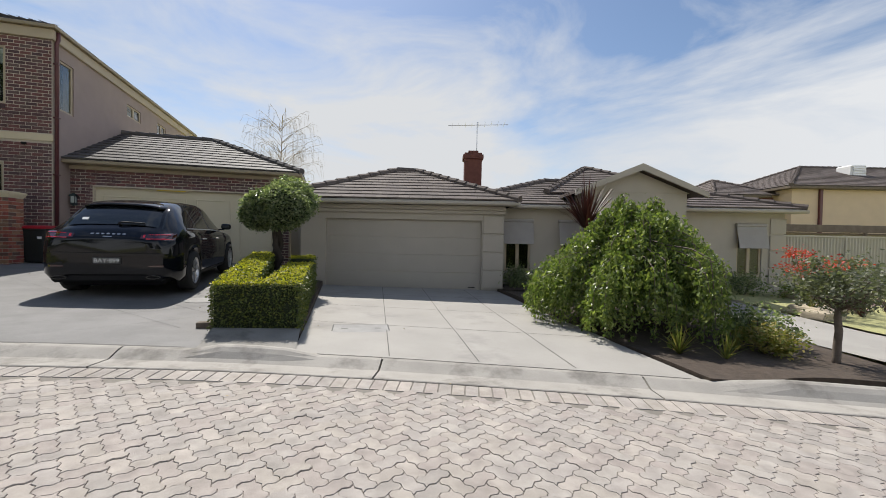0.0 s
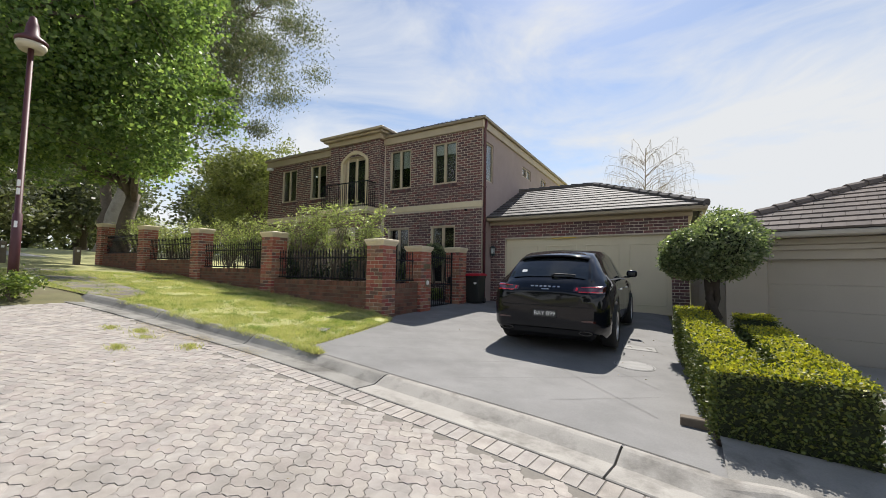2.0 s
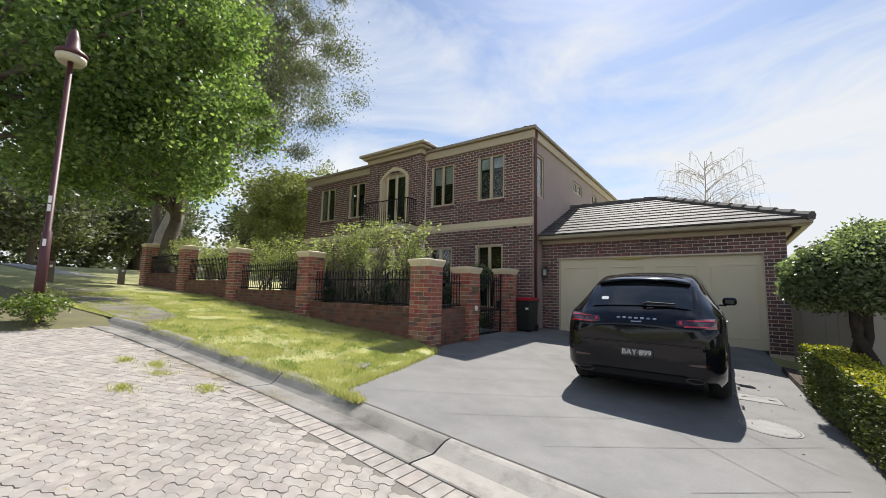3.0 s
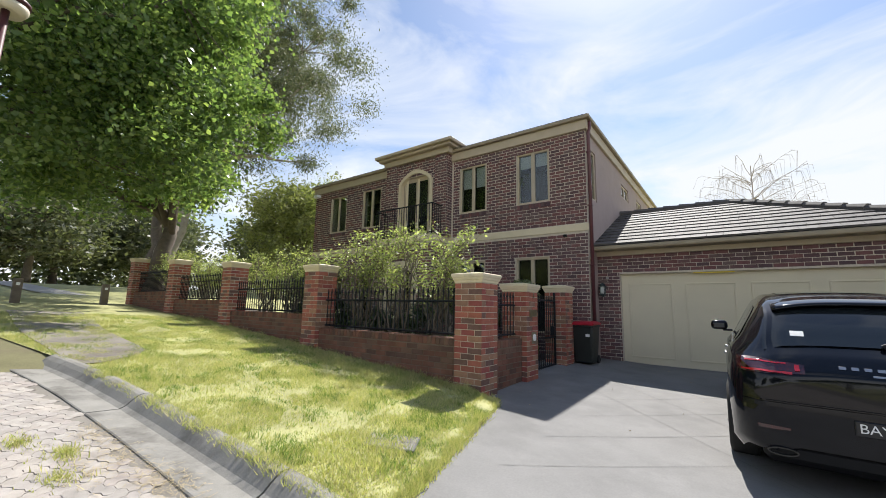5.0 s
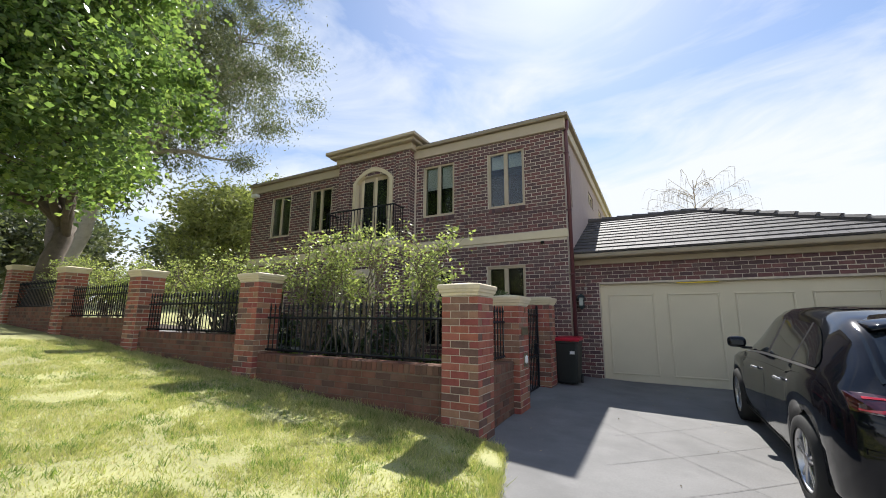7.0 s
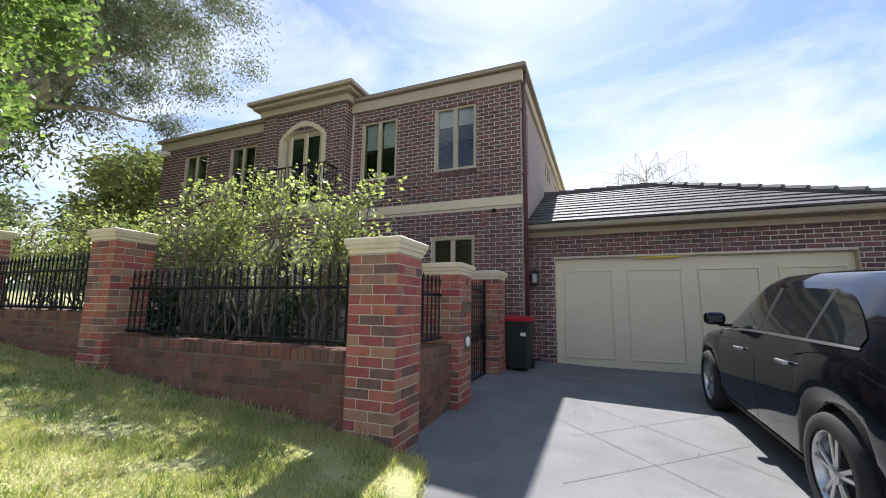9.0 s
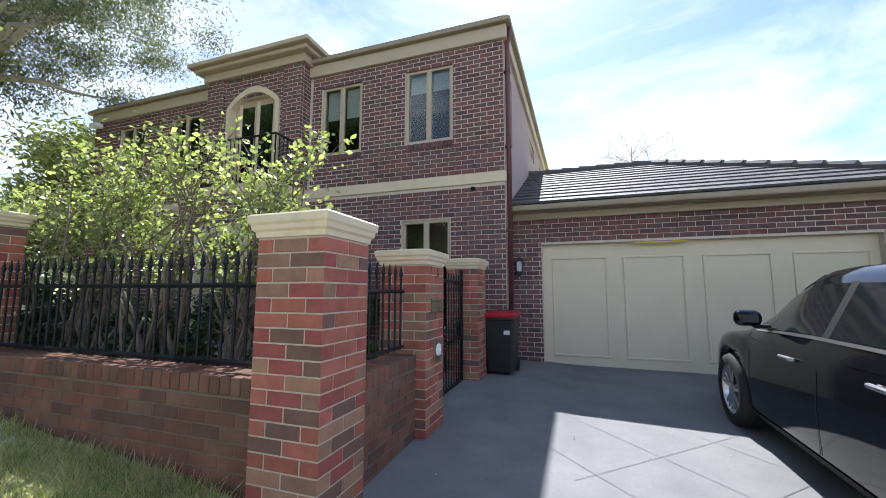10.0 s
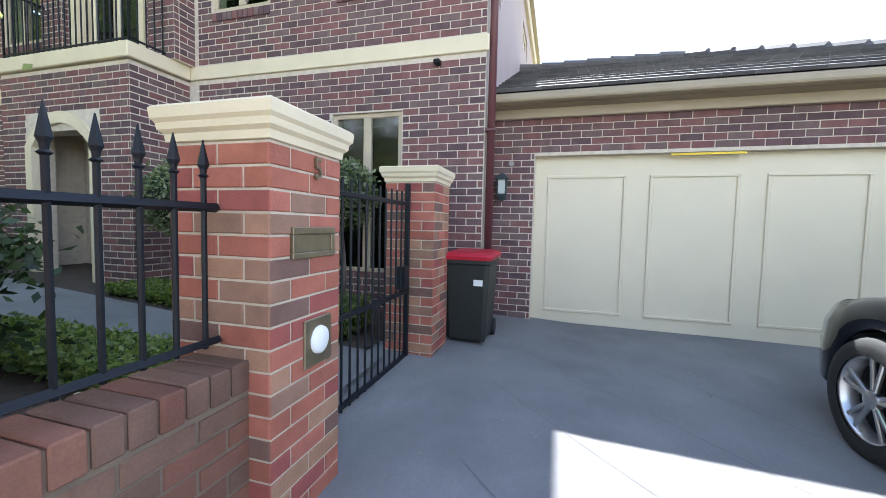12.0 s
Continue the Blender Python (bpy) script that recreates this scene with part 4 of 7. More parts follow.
def lid(name, x, y, w, d, label, parent_lift, round_=False, rz=0, material=None):
    bm = bmesh.new()
    z = land(x, y) + parent_lift
    m = Matrix.Translation((x, y, z)) @ Matrix.Rotation(radians(rz), 4, "Z")
    if round_:
        tube(bm, [(x, y, z - 0.01), (x, y, z + 0.008)], w / 2, 28)
    else:
        box(bm, -w / 2, w / 2, -d / 2, d / 2, -0.01, 0.008, 0.004, m)
    on_slope(bm, x, y)
    t = thing(name, (x, y, z), label, "lid")
    part("cover", bm, material or m_concrete, t)
    bm = bmesh.new()
    if round_:
        r = w / 2 - 0.03
        loops = [[(x + rr * math.cos(a), y + rr * math.sin(a), z + h) for a in [2 * math.pi * k / 28 for k in range(28)]] for rr, h in ((r, 0.0085), (r + 0.012, 0.0085))]
        rings(bm, loops, cap=False)
    else:
        for sx in (-1, 1):
            box(bm, sx * w * 0.3 - 0.04, sx * w * 0.3 + 0.04, -0.012, 0.012, 0.0, 0.011, 0, m)
            box(bm, sx * (w / 2 + 0.008) - 0.008, sx * (w / 2 + 0.008) + 0.008, -d / 2 - 0.016, d / 2 + 0.016, -0.01, 0.006, 0, m)
            box(bm, -w / 2, w / 2, sx * (d / 2 + 0.008) - 0.008, sx * (d / 2 + 0.008) + 0.008, -0.01, 0.006, 0, m)
    on_slope(bm, x, y)
    part("lifting_slot", bm, m_joint_pale, t, kind="stuff")


m_cover = mat("worn_cover_concrete", (0.29, 0.285, 0.275), 0.85, 0.25, 6, 0.3, fine=90)
lid("pit_lid", 0.42, 5.2, 0.74, 0.46, "pale concrete drainage pit lid set in the drive", drive_lift(0.42, 5.2) - 0.002, rz=-4, material=m_cover)
lid("manhole_cover", -2.12, 7.3, 0.55, 0.55, "round concrete cover set in the driveway", drive_lift(-2.12, 7.3) - 0.003, True, material=m_cover)
lid("meter_lid", -6.75, 5.5, 0.42, 0.30, "small worn grey pit lid sunk in the lawn", 0.092, rz=30, material=m_concrete2)
lid("drain_grate", -2.15, 8.6, 0.5, 0.32, "small worn concrete lid in the driveway", drive_lift(-2.15, 8.6) - 0.003, rz=10, material=m_cover)


# ---- the car ----
from mathutils.bvhtree import BVHTree

m_paint = mat("black_car_paint", (0.004, 0.005, 0.008), 0.09, 0.05, 3, 0.0, spec=0.25, coat=0.3)
m_car_glass = mat("tinted_car_glass", (0.012, 0.015, 0.017), 0.05, 0.05, 2, 0.0, spec=0.75, coat=0.0)
m_plastic = mat("black_plastic", (0.010, 0.010, 0.011), 0.6, 0.1, 20, 0.1, spec=0.2)
m_rubber = mat("tyre_rubber", (0.02, 0.02, 0.02), 0.85, 0.1, 30, 0.2)
m_alloy = mat("silver_alloy", (0.55, 0.55, 0.56), 0.3, 0.05, 20, 0.03, metal=0.9)
m_chrome = mat("chrome", (0.75, 0.75, 0.76), 0.12, 0.02, 9, 0.0, metal=1.0)
m_mirror = mat("dim_mirror_glass", (0.05, 0.055, 0.06), 0.12, 0.05, 9, 0.0, spec=0.4)
m_badge = mat("soft_chrome", (0.45, 0.45, 0.46), 0.35, 0.05, 9, 0.0, metal=1.0)
m_tip = mat("dull_exhaust_steel", (0.09, 0.09, 0.09), 0.4, 0.1, 9, 0.0, metal=1.0)
m_red_lens = mat("red_tail_lens", (0.50, 0.012, 0.02), 0.12, 0.1, 8, 0.0, spec=0.8, coat=1.0)
m_smoke_lens = mat("smoked_tail_lens", (0.05, 0.006, 0.007), 0.1, 0.1, 8, 0.0, spec=0.8, coat=1.0)
m_white = mat("white_print", (0.8, 0.8, 0.78), 0.5, 0.03, 9, 0)
m_plate = mat("black_plate", (0.02, 0.02, 0.022), 0.4, 0.05, 9, 0)


def text_mesh(words, size, material, extrude=0.001):
    """Built-in lettering as a mesh, upright in the x-z plane, facing -y, centred."""
    cu = bpy.data.curves.new("lettering", "FONT")
    cu.body, cu.size, cu.extrude, cu.align_x, cu.align_y = words, size, extrude, "CENTER", "CENTER"
    ob = new("lettering", cu)
    me = bpy.data.meshes.new_from_object(ob.evaluated_get(bpy.context.evaluated_depsgraph_get()))
    bpy.data.objects.remove(ob)
    me.transform(Matrix.Rotation(math.pi / 2, 4, "X"))
    me.materials.clear()
    me.materials.append(material)
    return me


def lathe_x(bm, profile, n=32, x0=0.0):
    """Turns a profile (x, radius) round the x axis."""
    loops = [[(x0 + x, r * math.cos(t), r * math.sin(t)) for t in [2 * math.pi * k / n for k in range(n)]] for x, r in profile]
    rings(bm, loops, cap=False)


def curve(table):
    xs, ys = [p[0] for p in table], [p[1] for p in table]
    return lambda v: float(np.interp(v, xs, ys))


top_raw = curve([(-2.34, 1.00), (-2.31, 1.07), (-2.25, 1.13), (-2.15, 1.17), (-1.97, 1.33), (-1.75, 1.49), (-1.52, 1.585), (-1.2, 1.635), (-0.5, 1.66), (0.0, 1.65), (0.35, 1.61), (0.7, 1.47), (1.2, 1.12), (1.6, 1.06), (2.0, 0.96), (2.25, 0.82), (2.34, 0.62)])
wide_raw = curve([(-2.34, 0.76), (-2.30, 0.84), (-2.2, 0.905), (-2.0, 0.945), (-1.4, 0.962), (-0.6, 0.945), (0.4, 0.945), (1.4, 0.958), (1.9, 0.92), (2.2, 0.78), (2.34, 0.55)])
belt_raw = curve([(-2.34, 0.94), (-2.2, 1.06), (-1.8, 1.13), (-1.0, 1.10), (0.0, 1.07), (1.0, 1.02), (1.6, 0.94), (2.2, 0.76), (2.34, 0.58)])
roof_raw = curve([(-2.34, 0.68), (-2.1, 0.72), (-1.8, 0.67), (-1.2, 0.64), (0.0, 0.64), (0.6, 0.64), (1.2, 0.68), (1.8, 0.66), (2.34, 0.45)])


def soft(f, v, w=0.07):
    return (f(v - w) + 2 * f(v) + f(v + w)) / 4


def car_section(y):
    """Right half of the body at station y, from sill to roof centre."""
    zt, wb, zb, wr = soft(top_raw, y, 0.05), soft(wide_raw, y, 0.04), soft(belt_raw, y), soft(roof_raw, y)
    zl = 0.24 + 0.10 * smooth01((abs(y) - 1.95) / 0.3)
    for c in (-1.40, 1.40):
        d = abs(y - c)
        if d < 0.41:
            zl = max(zl, 0.35 + math.sqrt(0.41 ** 2 - d * d))
    zb = min(zb, zt - 0.03)
    low = zb - zl
    return [(wb - 0.07, zl), (wb - 0.012, zl + 0.10 * low), (wb, zl + 0.45 * low), (wb - 0.012, zl + 0.78 * low), (wb - 0.06, zb),
            (max(wr + 0.015, 0.3), max(zt - 0.11, zb + 0.01)), (wr - 0.07, max(zt - 0.035, zb + 0.015)), (wr * 0.5, zt - 0.008), (0, zt)]


def car_point(y, k, t, side=1, off=0.0):
    """A point on the body between section points k and k+1, moved outward."""
    s = car_section(y)
    (x0, z0), (x1, z1) = s[k], s[k + 1]
    n = Vector((z1 - z0, 0, x0 - x1)).normalized()
    return Vector((side * (x0 + (x1 - x0) * t + n.x * off), y, z0 + (z1 - z0) * t + n.z * off))


CAR = Matrix.Translation((-3.43, 9.58, land(-3.43, 9.58) + 0.012)) @ Matrix.Rotation(radians(2.2), 4, "X") @ Matrix.Rotation(radians(0.6), 4, "Y") @ Matrix.Rotation(radians(0.8), 4, "Z")
car = thing("car", m=CAR, label="black sport utility car parked on the driveway", category="car")
bm = bmesh.new()
st = span(-2.34, 2.34, 72)
loops = []
for y in st:
    s = car_section(y)
    loops.append([(x, y, z) for x, z in s] + [(-x, y, z) for x, z in s[-2::-1]])
tail = loops[0]
loops.insert(0, [(x * 0.93, y - 0.022, 0.66 + (z - 0.66) * 0.95) for x, y, z in tail])
loops.insert(0, [(x * 0.72, y - 0.034, 0.66 + (z - 0.66) * 0.80) for x, y, z in tail])
rows = rings(bm, loops, closed=False, cap=False)
for r in (rows[0], rows[-1]):
    bm.faces.new(r)
bmesh.ops.recalc_face_normals(bm, faces=bm.faces)
hull = BVHTree.FromBMesh(bm)


def on_tail(x, z, off=0.006):
    """The point of the tail at x, z, a little proud of the skin."""
    p, n, _, _ = hull.ray_cast(Vector((x, -4, z)), Vector((0, 1, 0)))
    if p is None:
        return Vector((x, -2.2, z))
    if n.y > 0:
        n = -n
    return p + n * off


def tail_panel(name, x0, x1, z0, z1, material, parent, label="", off=0.006, nx=12, nz=4, taper=0.0, lift=0.0):
    """A fitted panel on the tail; taper closes its inner end, lift raises its outer end."""
    bm = bmesh.new()
    grid = []
    for i in range(nx + 1):
        f = i / nx
        x = x0 + (x1 - x0) * f
        zm, hz = (z0 + z1) / 2 + lift * f, (z1 - z0) / 2 * (1 - taper * (1 - f) ** 2)
        grid.append([on_tail(x, zm + hz * (2 * j / nz - 1), off) for j in range(nz + 1)])
    rings(bm, grid, closed=False, cap=False)
    bmesh.ops.recalc_face_normals(bm, faces=bm.faces)
    geo = bmesh.ops.extrude_face_region(bm, geom=bm.faces[:])["geom"]
    bmesh.ops.translate(bm, vec=(0, 0.02, 0), verts=[v for v in geo if isinstance(v, bmesh.types.BMVert)])
    bmesh.ops.recalc_face_normals(bm, faces=bm.faces)
    return part(name, bm, material, parent, label)


body = part("body", bm, m_paint, car, smooth=True)
part("underbody", boxed(-0.72, 0.72, -2.2, 2.2, 0.2, 0.75, 0.05), m_plastic, car)
for c in (-1.4, 1.4):
    part("axle_housing", boxed(-0.9, 0.9, c - 0.38, c + 0.38, 0.5, 0.8, 0.1), m_plastic, car)


def skin_patch(name, ya, yb, k, ta, tb, side, material, off=0.006, n=10, slant=0.0):
    bm = bmesh.new()
    lo, hi = [], []
    for y in span(ya, yb, n):
        f = (y - ya) / (yb - ya)
        lo.append([car_point(y, k, ta + (tb - slant * f * f - ta) * j / 4, side, off) for j in range(5)])
    rings(bm, lo, closed=False, cap=False)
    bmesh.ops.recalc_face_normals(bm, faces=bm.faces)
    return part(name, bm, material, body, smooth=True)


for side in (1, -1):
    skin_patch("side_window", 0.88, -0.10, 4, 0.10, 0.90, side, m_car_glass)
    skin_patch("side_window", -0.18, -0.98, 4, 0.10, 0.90, side, m_car_glass)
    skin_patch("quarter_window", -1.03, -1.62, 4, 0.10, 0.90, side, m_car_glass, slant=0.62)
    for y0, y1 in ((-0.10, -0.18), (-0.98, -1.03)):
        skin_patch("door_pillar", y0, y1, 4, 0.08, 0.92, side, m_plastic, 0.005, 2)
    skin_patch("window_trim", 0.90, -1.64, 4, 0.035, 0.085, side, m_badge, 0.008, 20)
    skin_patch("shoulder_crease", 1.0, -1.9, 3, 0.52, 0.60, side, m_paint, 0.007, 20)
    skin_patch("sill_trim", -0.98, 0.98, 0, 0.0, 0.9, side, m_plastic, 0.01)
    for y0 in (0.93, -0.14, -1.02):
        skin_patch("door_gap", y0 - 0.004, y0 + 0.004, 1, 0.0, 1.0, side, m_plastic, 0.003, 1)
        skin_patch("door_gap", y0 - 0.004, y0 + 0.004, 2, 0.0, 1.0, side, m_plastic, 0.003, 1)
    for y0 in (0.12, -0.88):
        bm = bmesh.new()
        p = car_point(y0, 3, 0.15, side, 0.012)
        q = car_point(y0 + 0.2, 3, 0.15, side, 0.012)
        tube(bm, [p, p.lerp(q, 0.1) + Vector((side * 0.022, 0, 0)), p.lerp(q, 0.9) + Vector((side * 0.022, 0, 0)), q], [0.010, 0.016, 0.016, 0.010], 8)
        part("door_handle", bm, m_badge, body)
    # mirror
    bm = boxed(-0.105, 0.105, -0.05, 0.07, -0.07, 0.07, 0.055, Matrix.Translation((side * 1.03, 0.66, 1.17)), 4)
    mir = part("door_mirror", bm, m_paint, car, smooth=True)
    part("mirror_glass", boxed(side * 1.03 - 0.065, side * 1.03 + 0.065, 0.606, 0.611, 1.135, 1.20, 0.002), m_mirror, mir)
    part("mirror_stalk", boxed(side * 0.93 - 0.06, side * 0.93 + 0.06, 0.62, 0.70, 1.085, 1.115, 0.008), m_plastic, mir)
    # tail lamp, wrapping round the corner
    lamp = tail_panel("tail_lamp", side * 0.44, side * 0.87, 0.955, 1.065, m_smoke_lens, car, "smoked red tail lamp", 0.008, 14, 4, 0.45, 0.0)
    tail_panel("brake_lens", side * 0.47, side * 0.50, 0.99, 1.035, m_red_lens, lamp, "red lens", 0.014, 2, 2)
    tail_panel("light_strip", side * 0.52, side * 0.84, 0.968, 0.980, m_red_lens, lamp, "red light strip", 0.012, 8, 1)
    tail_panel("light_strip", side * 0.55, side * 0.82, 1.036, 1.046, m_red_lens, lamp, "red light strip", 0.012, 8, 1)
    tail_panel("reflector", side * 0.56, side * 0.76, 0.52, 0.55, m_smoke_lens, car, "dark red reflector", 0.006, 6, 2, 0.5)
    bm = bmesh.new()
    loops = [[(side * 0.62 + wx * math.cos(a), y, 0.355 + wz * math.sin(a)) for a in [2 * math.pi * k / 20 for k in range(20)]] for y, wx, wz in ((-2.26, 0.10, 0.032), (-2.385, 0.10, 0.032), (-2.385, 0.088, 0.023), (-2.30, 0.085, 0.021))]
    rings(bm, loops)
    part("exhaust_tip", bm, m_tip, car, "dull steel exhaust tip")
    # head lamp
    bm = bmesh.new()
    rings(bm, [[car_point(y, 4, 0.1 + 0.7 * j / 3, side, 0.008) for j in range(4)] for y in span(1.85, 2.25, 8)], closed=False, cap=False)
    bmesh.ops.recalc_face_normals(bm, faces=bm.faces)
    part("head_lamp", bm, m_car_glass, car, smooth=True)


def screen(name, ya, yb, reach, off):
    """Glass across the car on the slope between two stations."""
    bm = bmesh.new()
    out = []
    for y in span(ya, yb, 10):
        s = car_section(y)
        xe = s[6][0] * reach
        zs = lambda x: float(np.interp(abs(x), [s[8][0], s[7][0], s[6][0], s[5][0]], [s[8][1], s[7][1], s[6][1], s[5][1]]))
        out.append([(xe * (2 * j / 10 - 1), y + off[0], zs(xe * (2 * j / 10 - 1)) + off[1]) for j in range(11)])
    rings(bm, out, closed=False, cap=False)
    bmesh.ops.recalc_face_normals(bm, faces=bm.faces)
    return part(name, bm, m_car_glass, body, smooth=True)


screen("rear_window", -2.13, -1.64, 1.06, (-0.006, 0.010))
screen("windscreen", 0.42, 1.14, 1.0, (0.004, 0.008))
screen("sunroof", -1.05, 0.15, 0.8, (0, 0.005))
# roof-edge spoiler that carries the roof line on over the glass
bm = bmesh.new()
loops = []
for y, w, z, th in ((-1.42, 0.56, 1.598, 0.006), (-1.60, 0.575, 1.572, 0.028), (-1.74, 0.575, 1.548, 0.034), (-1.79, 0.56, 1.532, 0.016)):
    xs = span(-w, w, 12)
    drop = lambda x: 0.055 * (abs(x) / w) ** 3
    loops.append([(x, y, z + 0.01 - drop(x)) for x in xs] + [(x, y, z + 0.01 - th - drop(x)) for x in xs[::-1]])
rings(bm, loops)
bmesh.ops.recalc_face_normals(bm, faces=bm.faces)
part("spoiler", bm, m_paint, car, smooth=True)
bm = bmesh.new()
tube(bm, [on_tail(0.06, 1.19, 0.02), on_tail(0.10, 1.20, 0.045), on_tail(0.42, 1.205, 0.03)], [0.026, 0.018, 0.010], 8)
part("rear_wiper", bm, m_plastic, car)
tail_panel("sticker", -0.48, -0.39, 1.25, 1.29, m_white, car, "white sticker on the rear glass", 0.012, 2, 2)
part("bumper_insert", boxed(-0.74, 0.74, -2.36, -2.2, 0.27, 0.42, 0.04), m_plastic, car, "black lower bumper")
tail_panel("bumper_step", -0.84, 0.84, 0.70, 0.735, m_paint, car, "", 0.016, 24, 2)
tail_panel("tailgate_gap", -0.74, 0.74, 0.745, 0.753, m_plastic, car, "", 0.003, 24, 1)
for k in range(7):
    tail_panel("badge_bar", -0.235 + 0.07 * k, -0.195 + 0.07 * k, 1.035, 1.055, m_badge, car, "chrome badge", 0.004, 1, 1)
tail_panel("badge_bar", -0.06, 0.06, 1.000, 1.010, m_badge, car, "small chrome badge", 0.004, 2, 1)
plate = part("number_plate", boxed(-0.19, 0.19, -2.392, -2.35, 0.565, 0.675, 0.006), m_plate, car, "black number plate with white characters")
me = text_mesh("BAY·899", 0.095, m_white)
me.transform(Matrix.Translation((0, -2.394, 0.622)))
part("plate_number", me, m_white, plate)
# wheels
first = None
for cx, cy, side in ((-0.85, -1.4, -1), (0.85, -1.4, 1), (-0.85, 1.4, -1), (0.85, 1.4, 1)):
    bm = bmesh.new()
    lathe_x(bm, [(-0.12, 0.25), (-0.125, 0.30), (-0.115, 0.345), (-0.08, 0.362), (0.08, 0.362), (0.115, 0.345), (0.125, 0.30), (0.12, 0.25)], 40)
    bmesh.ops.transform(bm, matrix=Matrix.Translation((cx, cy, 0.362)), verts=bm.verts)
    bmesh.ops.recalc_face_normals(bm, faces=bm.faces)
    wheel = part("wheel", bm, m_rubber, car, "black tyre", smooth=True)
    bm = bmesh.new()
    lathe_x(bm, [(-0.11, 0.255), (0.10 * side, 0.255), (0.115 * side, 0.250), (0.105 * side, 0.238), (-0.02 * side, 0.232)], 40)
    bmesh.ops.transform(bm, matrix=Matrix.Translation((cx, cy, 0.362)), verts=bm.verts)
    part("rim", bm, m_alloy, wheel, "silver alloy rim", smooth=True)
    # black disc stands in for the shaded hollow behind the spokes
    bm = bmesh.new()
    lathe_x(bm, [(0.0, 0.0005), (0.0, 0.235)], 32)
    bmesh.ops.transform(bm, matrix=Matrix.Translation((cx + 0.01 * side, cy, 0.362)), verts=bm.verts)
    part("brake_disc", bm, m_plastic, wheel)
    for s in range(5):
        for da in (-0.17, 0.17):
            bm = boxed(-0.012, 0.012, -0.014, 0.014, 0.03, 0.245, 0.006)
            rot = Matrix.Rotation(2 * math.pi * s / 5 + da, 4, "X")
            bmesh.ops.transform(bm, matrix=Matrix.Translation((cx + 0.085 * side, cy, 0.362)) @ rot, verts=bm.verts)
            part("spoke", bm, m_alloy, wheel)
    bm = bmesh.new()
    lathe_x(bm, [(-0.02, 0.055), (0.02, 0.055), (0.028, 0.03), (0.03, 0.0005)] if side > 0 else [(0.02, 0.055), (-0.02, 0.055), (-0.028, 0.03), (-0.03, 0.0005)], 20)
    bmesh.ops.transform(bm, matrix=Matrix.Translation((cx + 0.085 * side, cy, 0.362)), verts=bm.verts)
    part("hub_cap", bm, m_alloy, wheel)

# ---- house 2: single storey, rendered ----
E0, S2 = Vector((-0.02, -0.24, 0.085)), 0.95
M2 = Matrix(((0.961 * S2, 0.277 * S2, 0, E0.x), (-0.277 * S2, 0.961 * S2, 0, E0.y), (0, 0, S2, E0.z), (0, 0, 0, 1)))
house2 = thing("rendered_house", m=M2 @ Matrix.Translation((3, 12, 0)), label="single-storey grey-cream rendered house with tiled hip roofs", category="house")
ORIGIN[house2] = Vector((3, 12, 0))
bm = bmesh.new()
wall_with_holes(bm, -3.88, 1.66, 10.75, 11.0, -0.2, 2.42, [(-3.2, 1.09, 0.0, 2.03)])
box(bm, -3.88, -3.63, 11.0, 16.4, -0.2, 2.42)
box(bm, 1.41, 1.66, 11.0, 16.4, -0.2, 2.42)
part("garage_wall", bm, m_wall2, house2)
for z in (0.18, 0.68, 1.18, 1.68):
    part("quoin", boxed(1.12, 1.69, 10.715, 10.76, z, z + 0.47, 0.01), m_wall2, house2)
bm = bmesh.new()
box(bm, -3.93, 1.71, 10.66, 10.76, 2.20, 2.30, 0.015)
box(bm, -3.93, 1.71, 10.60, 10.76, 2.301, 2.42, 0.015)
part("moulding", bm, m_wall2, house2)
gd2 = thing("garage_door_2", m=M2 @ Matrix.Translation((-1.05, 10.9, 0.1)), label="closed grey-beige sectional garage door", category="garage door")
ORIGIN[gd2] = Vector((-1.05, 10.9, 0.1))
for k in range(4):
    part("door_section", boxed(-3.2, 1.09, 10.87, 10.91, 0.10 + 0.483 * k, 0.10 + 0.483 * k + 0.479, 0.004), m_door2, gd2)
part("handle", boxed(0.75, 0.93, 10.85, 10.87, 0.17, 0.19, 0.004), m_plastic, gd2)
part("weather_strip", boxed(-3.2, 1.09, 10.86, 10.92, 0.05, 0.10), m_plastic, gd2)
bm = bmesh.new()
win2 = [(1.86, 2.62, 0.62, 2.02), (3.5, 4.2, 0.62, 2.02), (8.75, 9.5, 0.55, 2.02)]
wall_with_holes(bm, 1.66, 10.15, 11.6, 11.85, -0.2, 2.45, win2)
box(bm, 9.9, 10.15, 11.85, 18.0, -0.2, 2.45)
box(bm, -3.88, 10.15, 18.0, 18.2, -0.2, 2.45)
part("main_wall", bm, m_wall2, house2)
# inner wall near-black, so the room's darkness is in its colour
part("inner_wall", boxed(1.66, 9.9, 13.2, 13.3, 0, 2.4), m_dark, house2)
for z in (0.35, 0.85, 1.35, 1.85):
    part("quoin", boxed(9.72, 10.19, 11.565, 11.61, z, z + 0.45, 0.01), m_wall2, house2)
m_awning = mat("grey_canvas", (0.36, 0.34, 0.33), 0.8, 0.08, 5, 0.1)
for a, b, c, d in win2:
    w = sash(house2, a, b, 11.6, c, d)
    m = Matrix.Translation((0, 11.55, d + 0.05)) @ Matrix.Rotation(radians(-14), 4, "X")
    aw = part("awning", boxed(a - 0.06, b + 0.06, -0.01, 0.0, -0.68, 0.0, 0, m), m_awning, house2, "grey canvas awning")
    part("awning_box", boxed(a - 0.08, b + 0.08, 11.50, 11.60, d + 0.03, d + 0.12, 0.02), m_awning, aw)
bm = bmesh.new()
box(bm, -4.5, 2.05, 10.28, 10.40, 2.42, 2.53, 0.03)
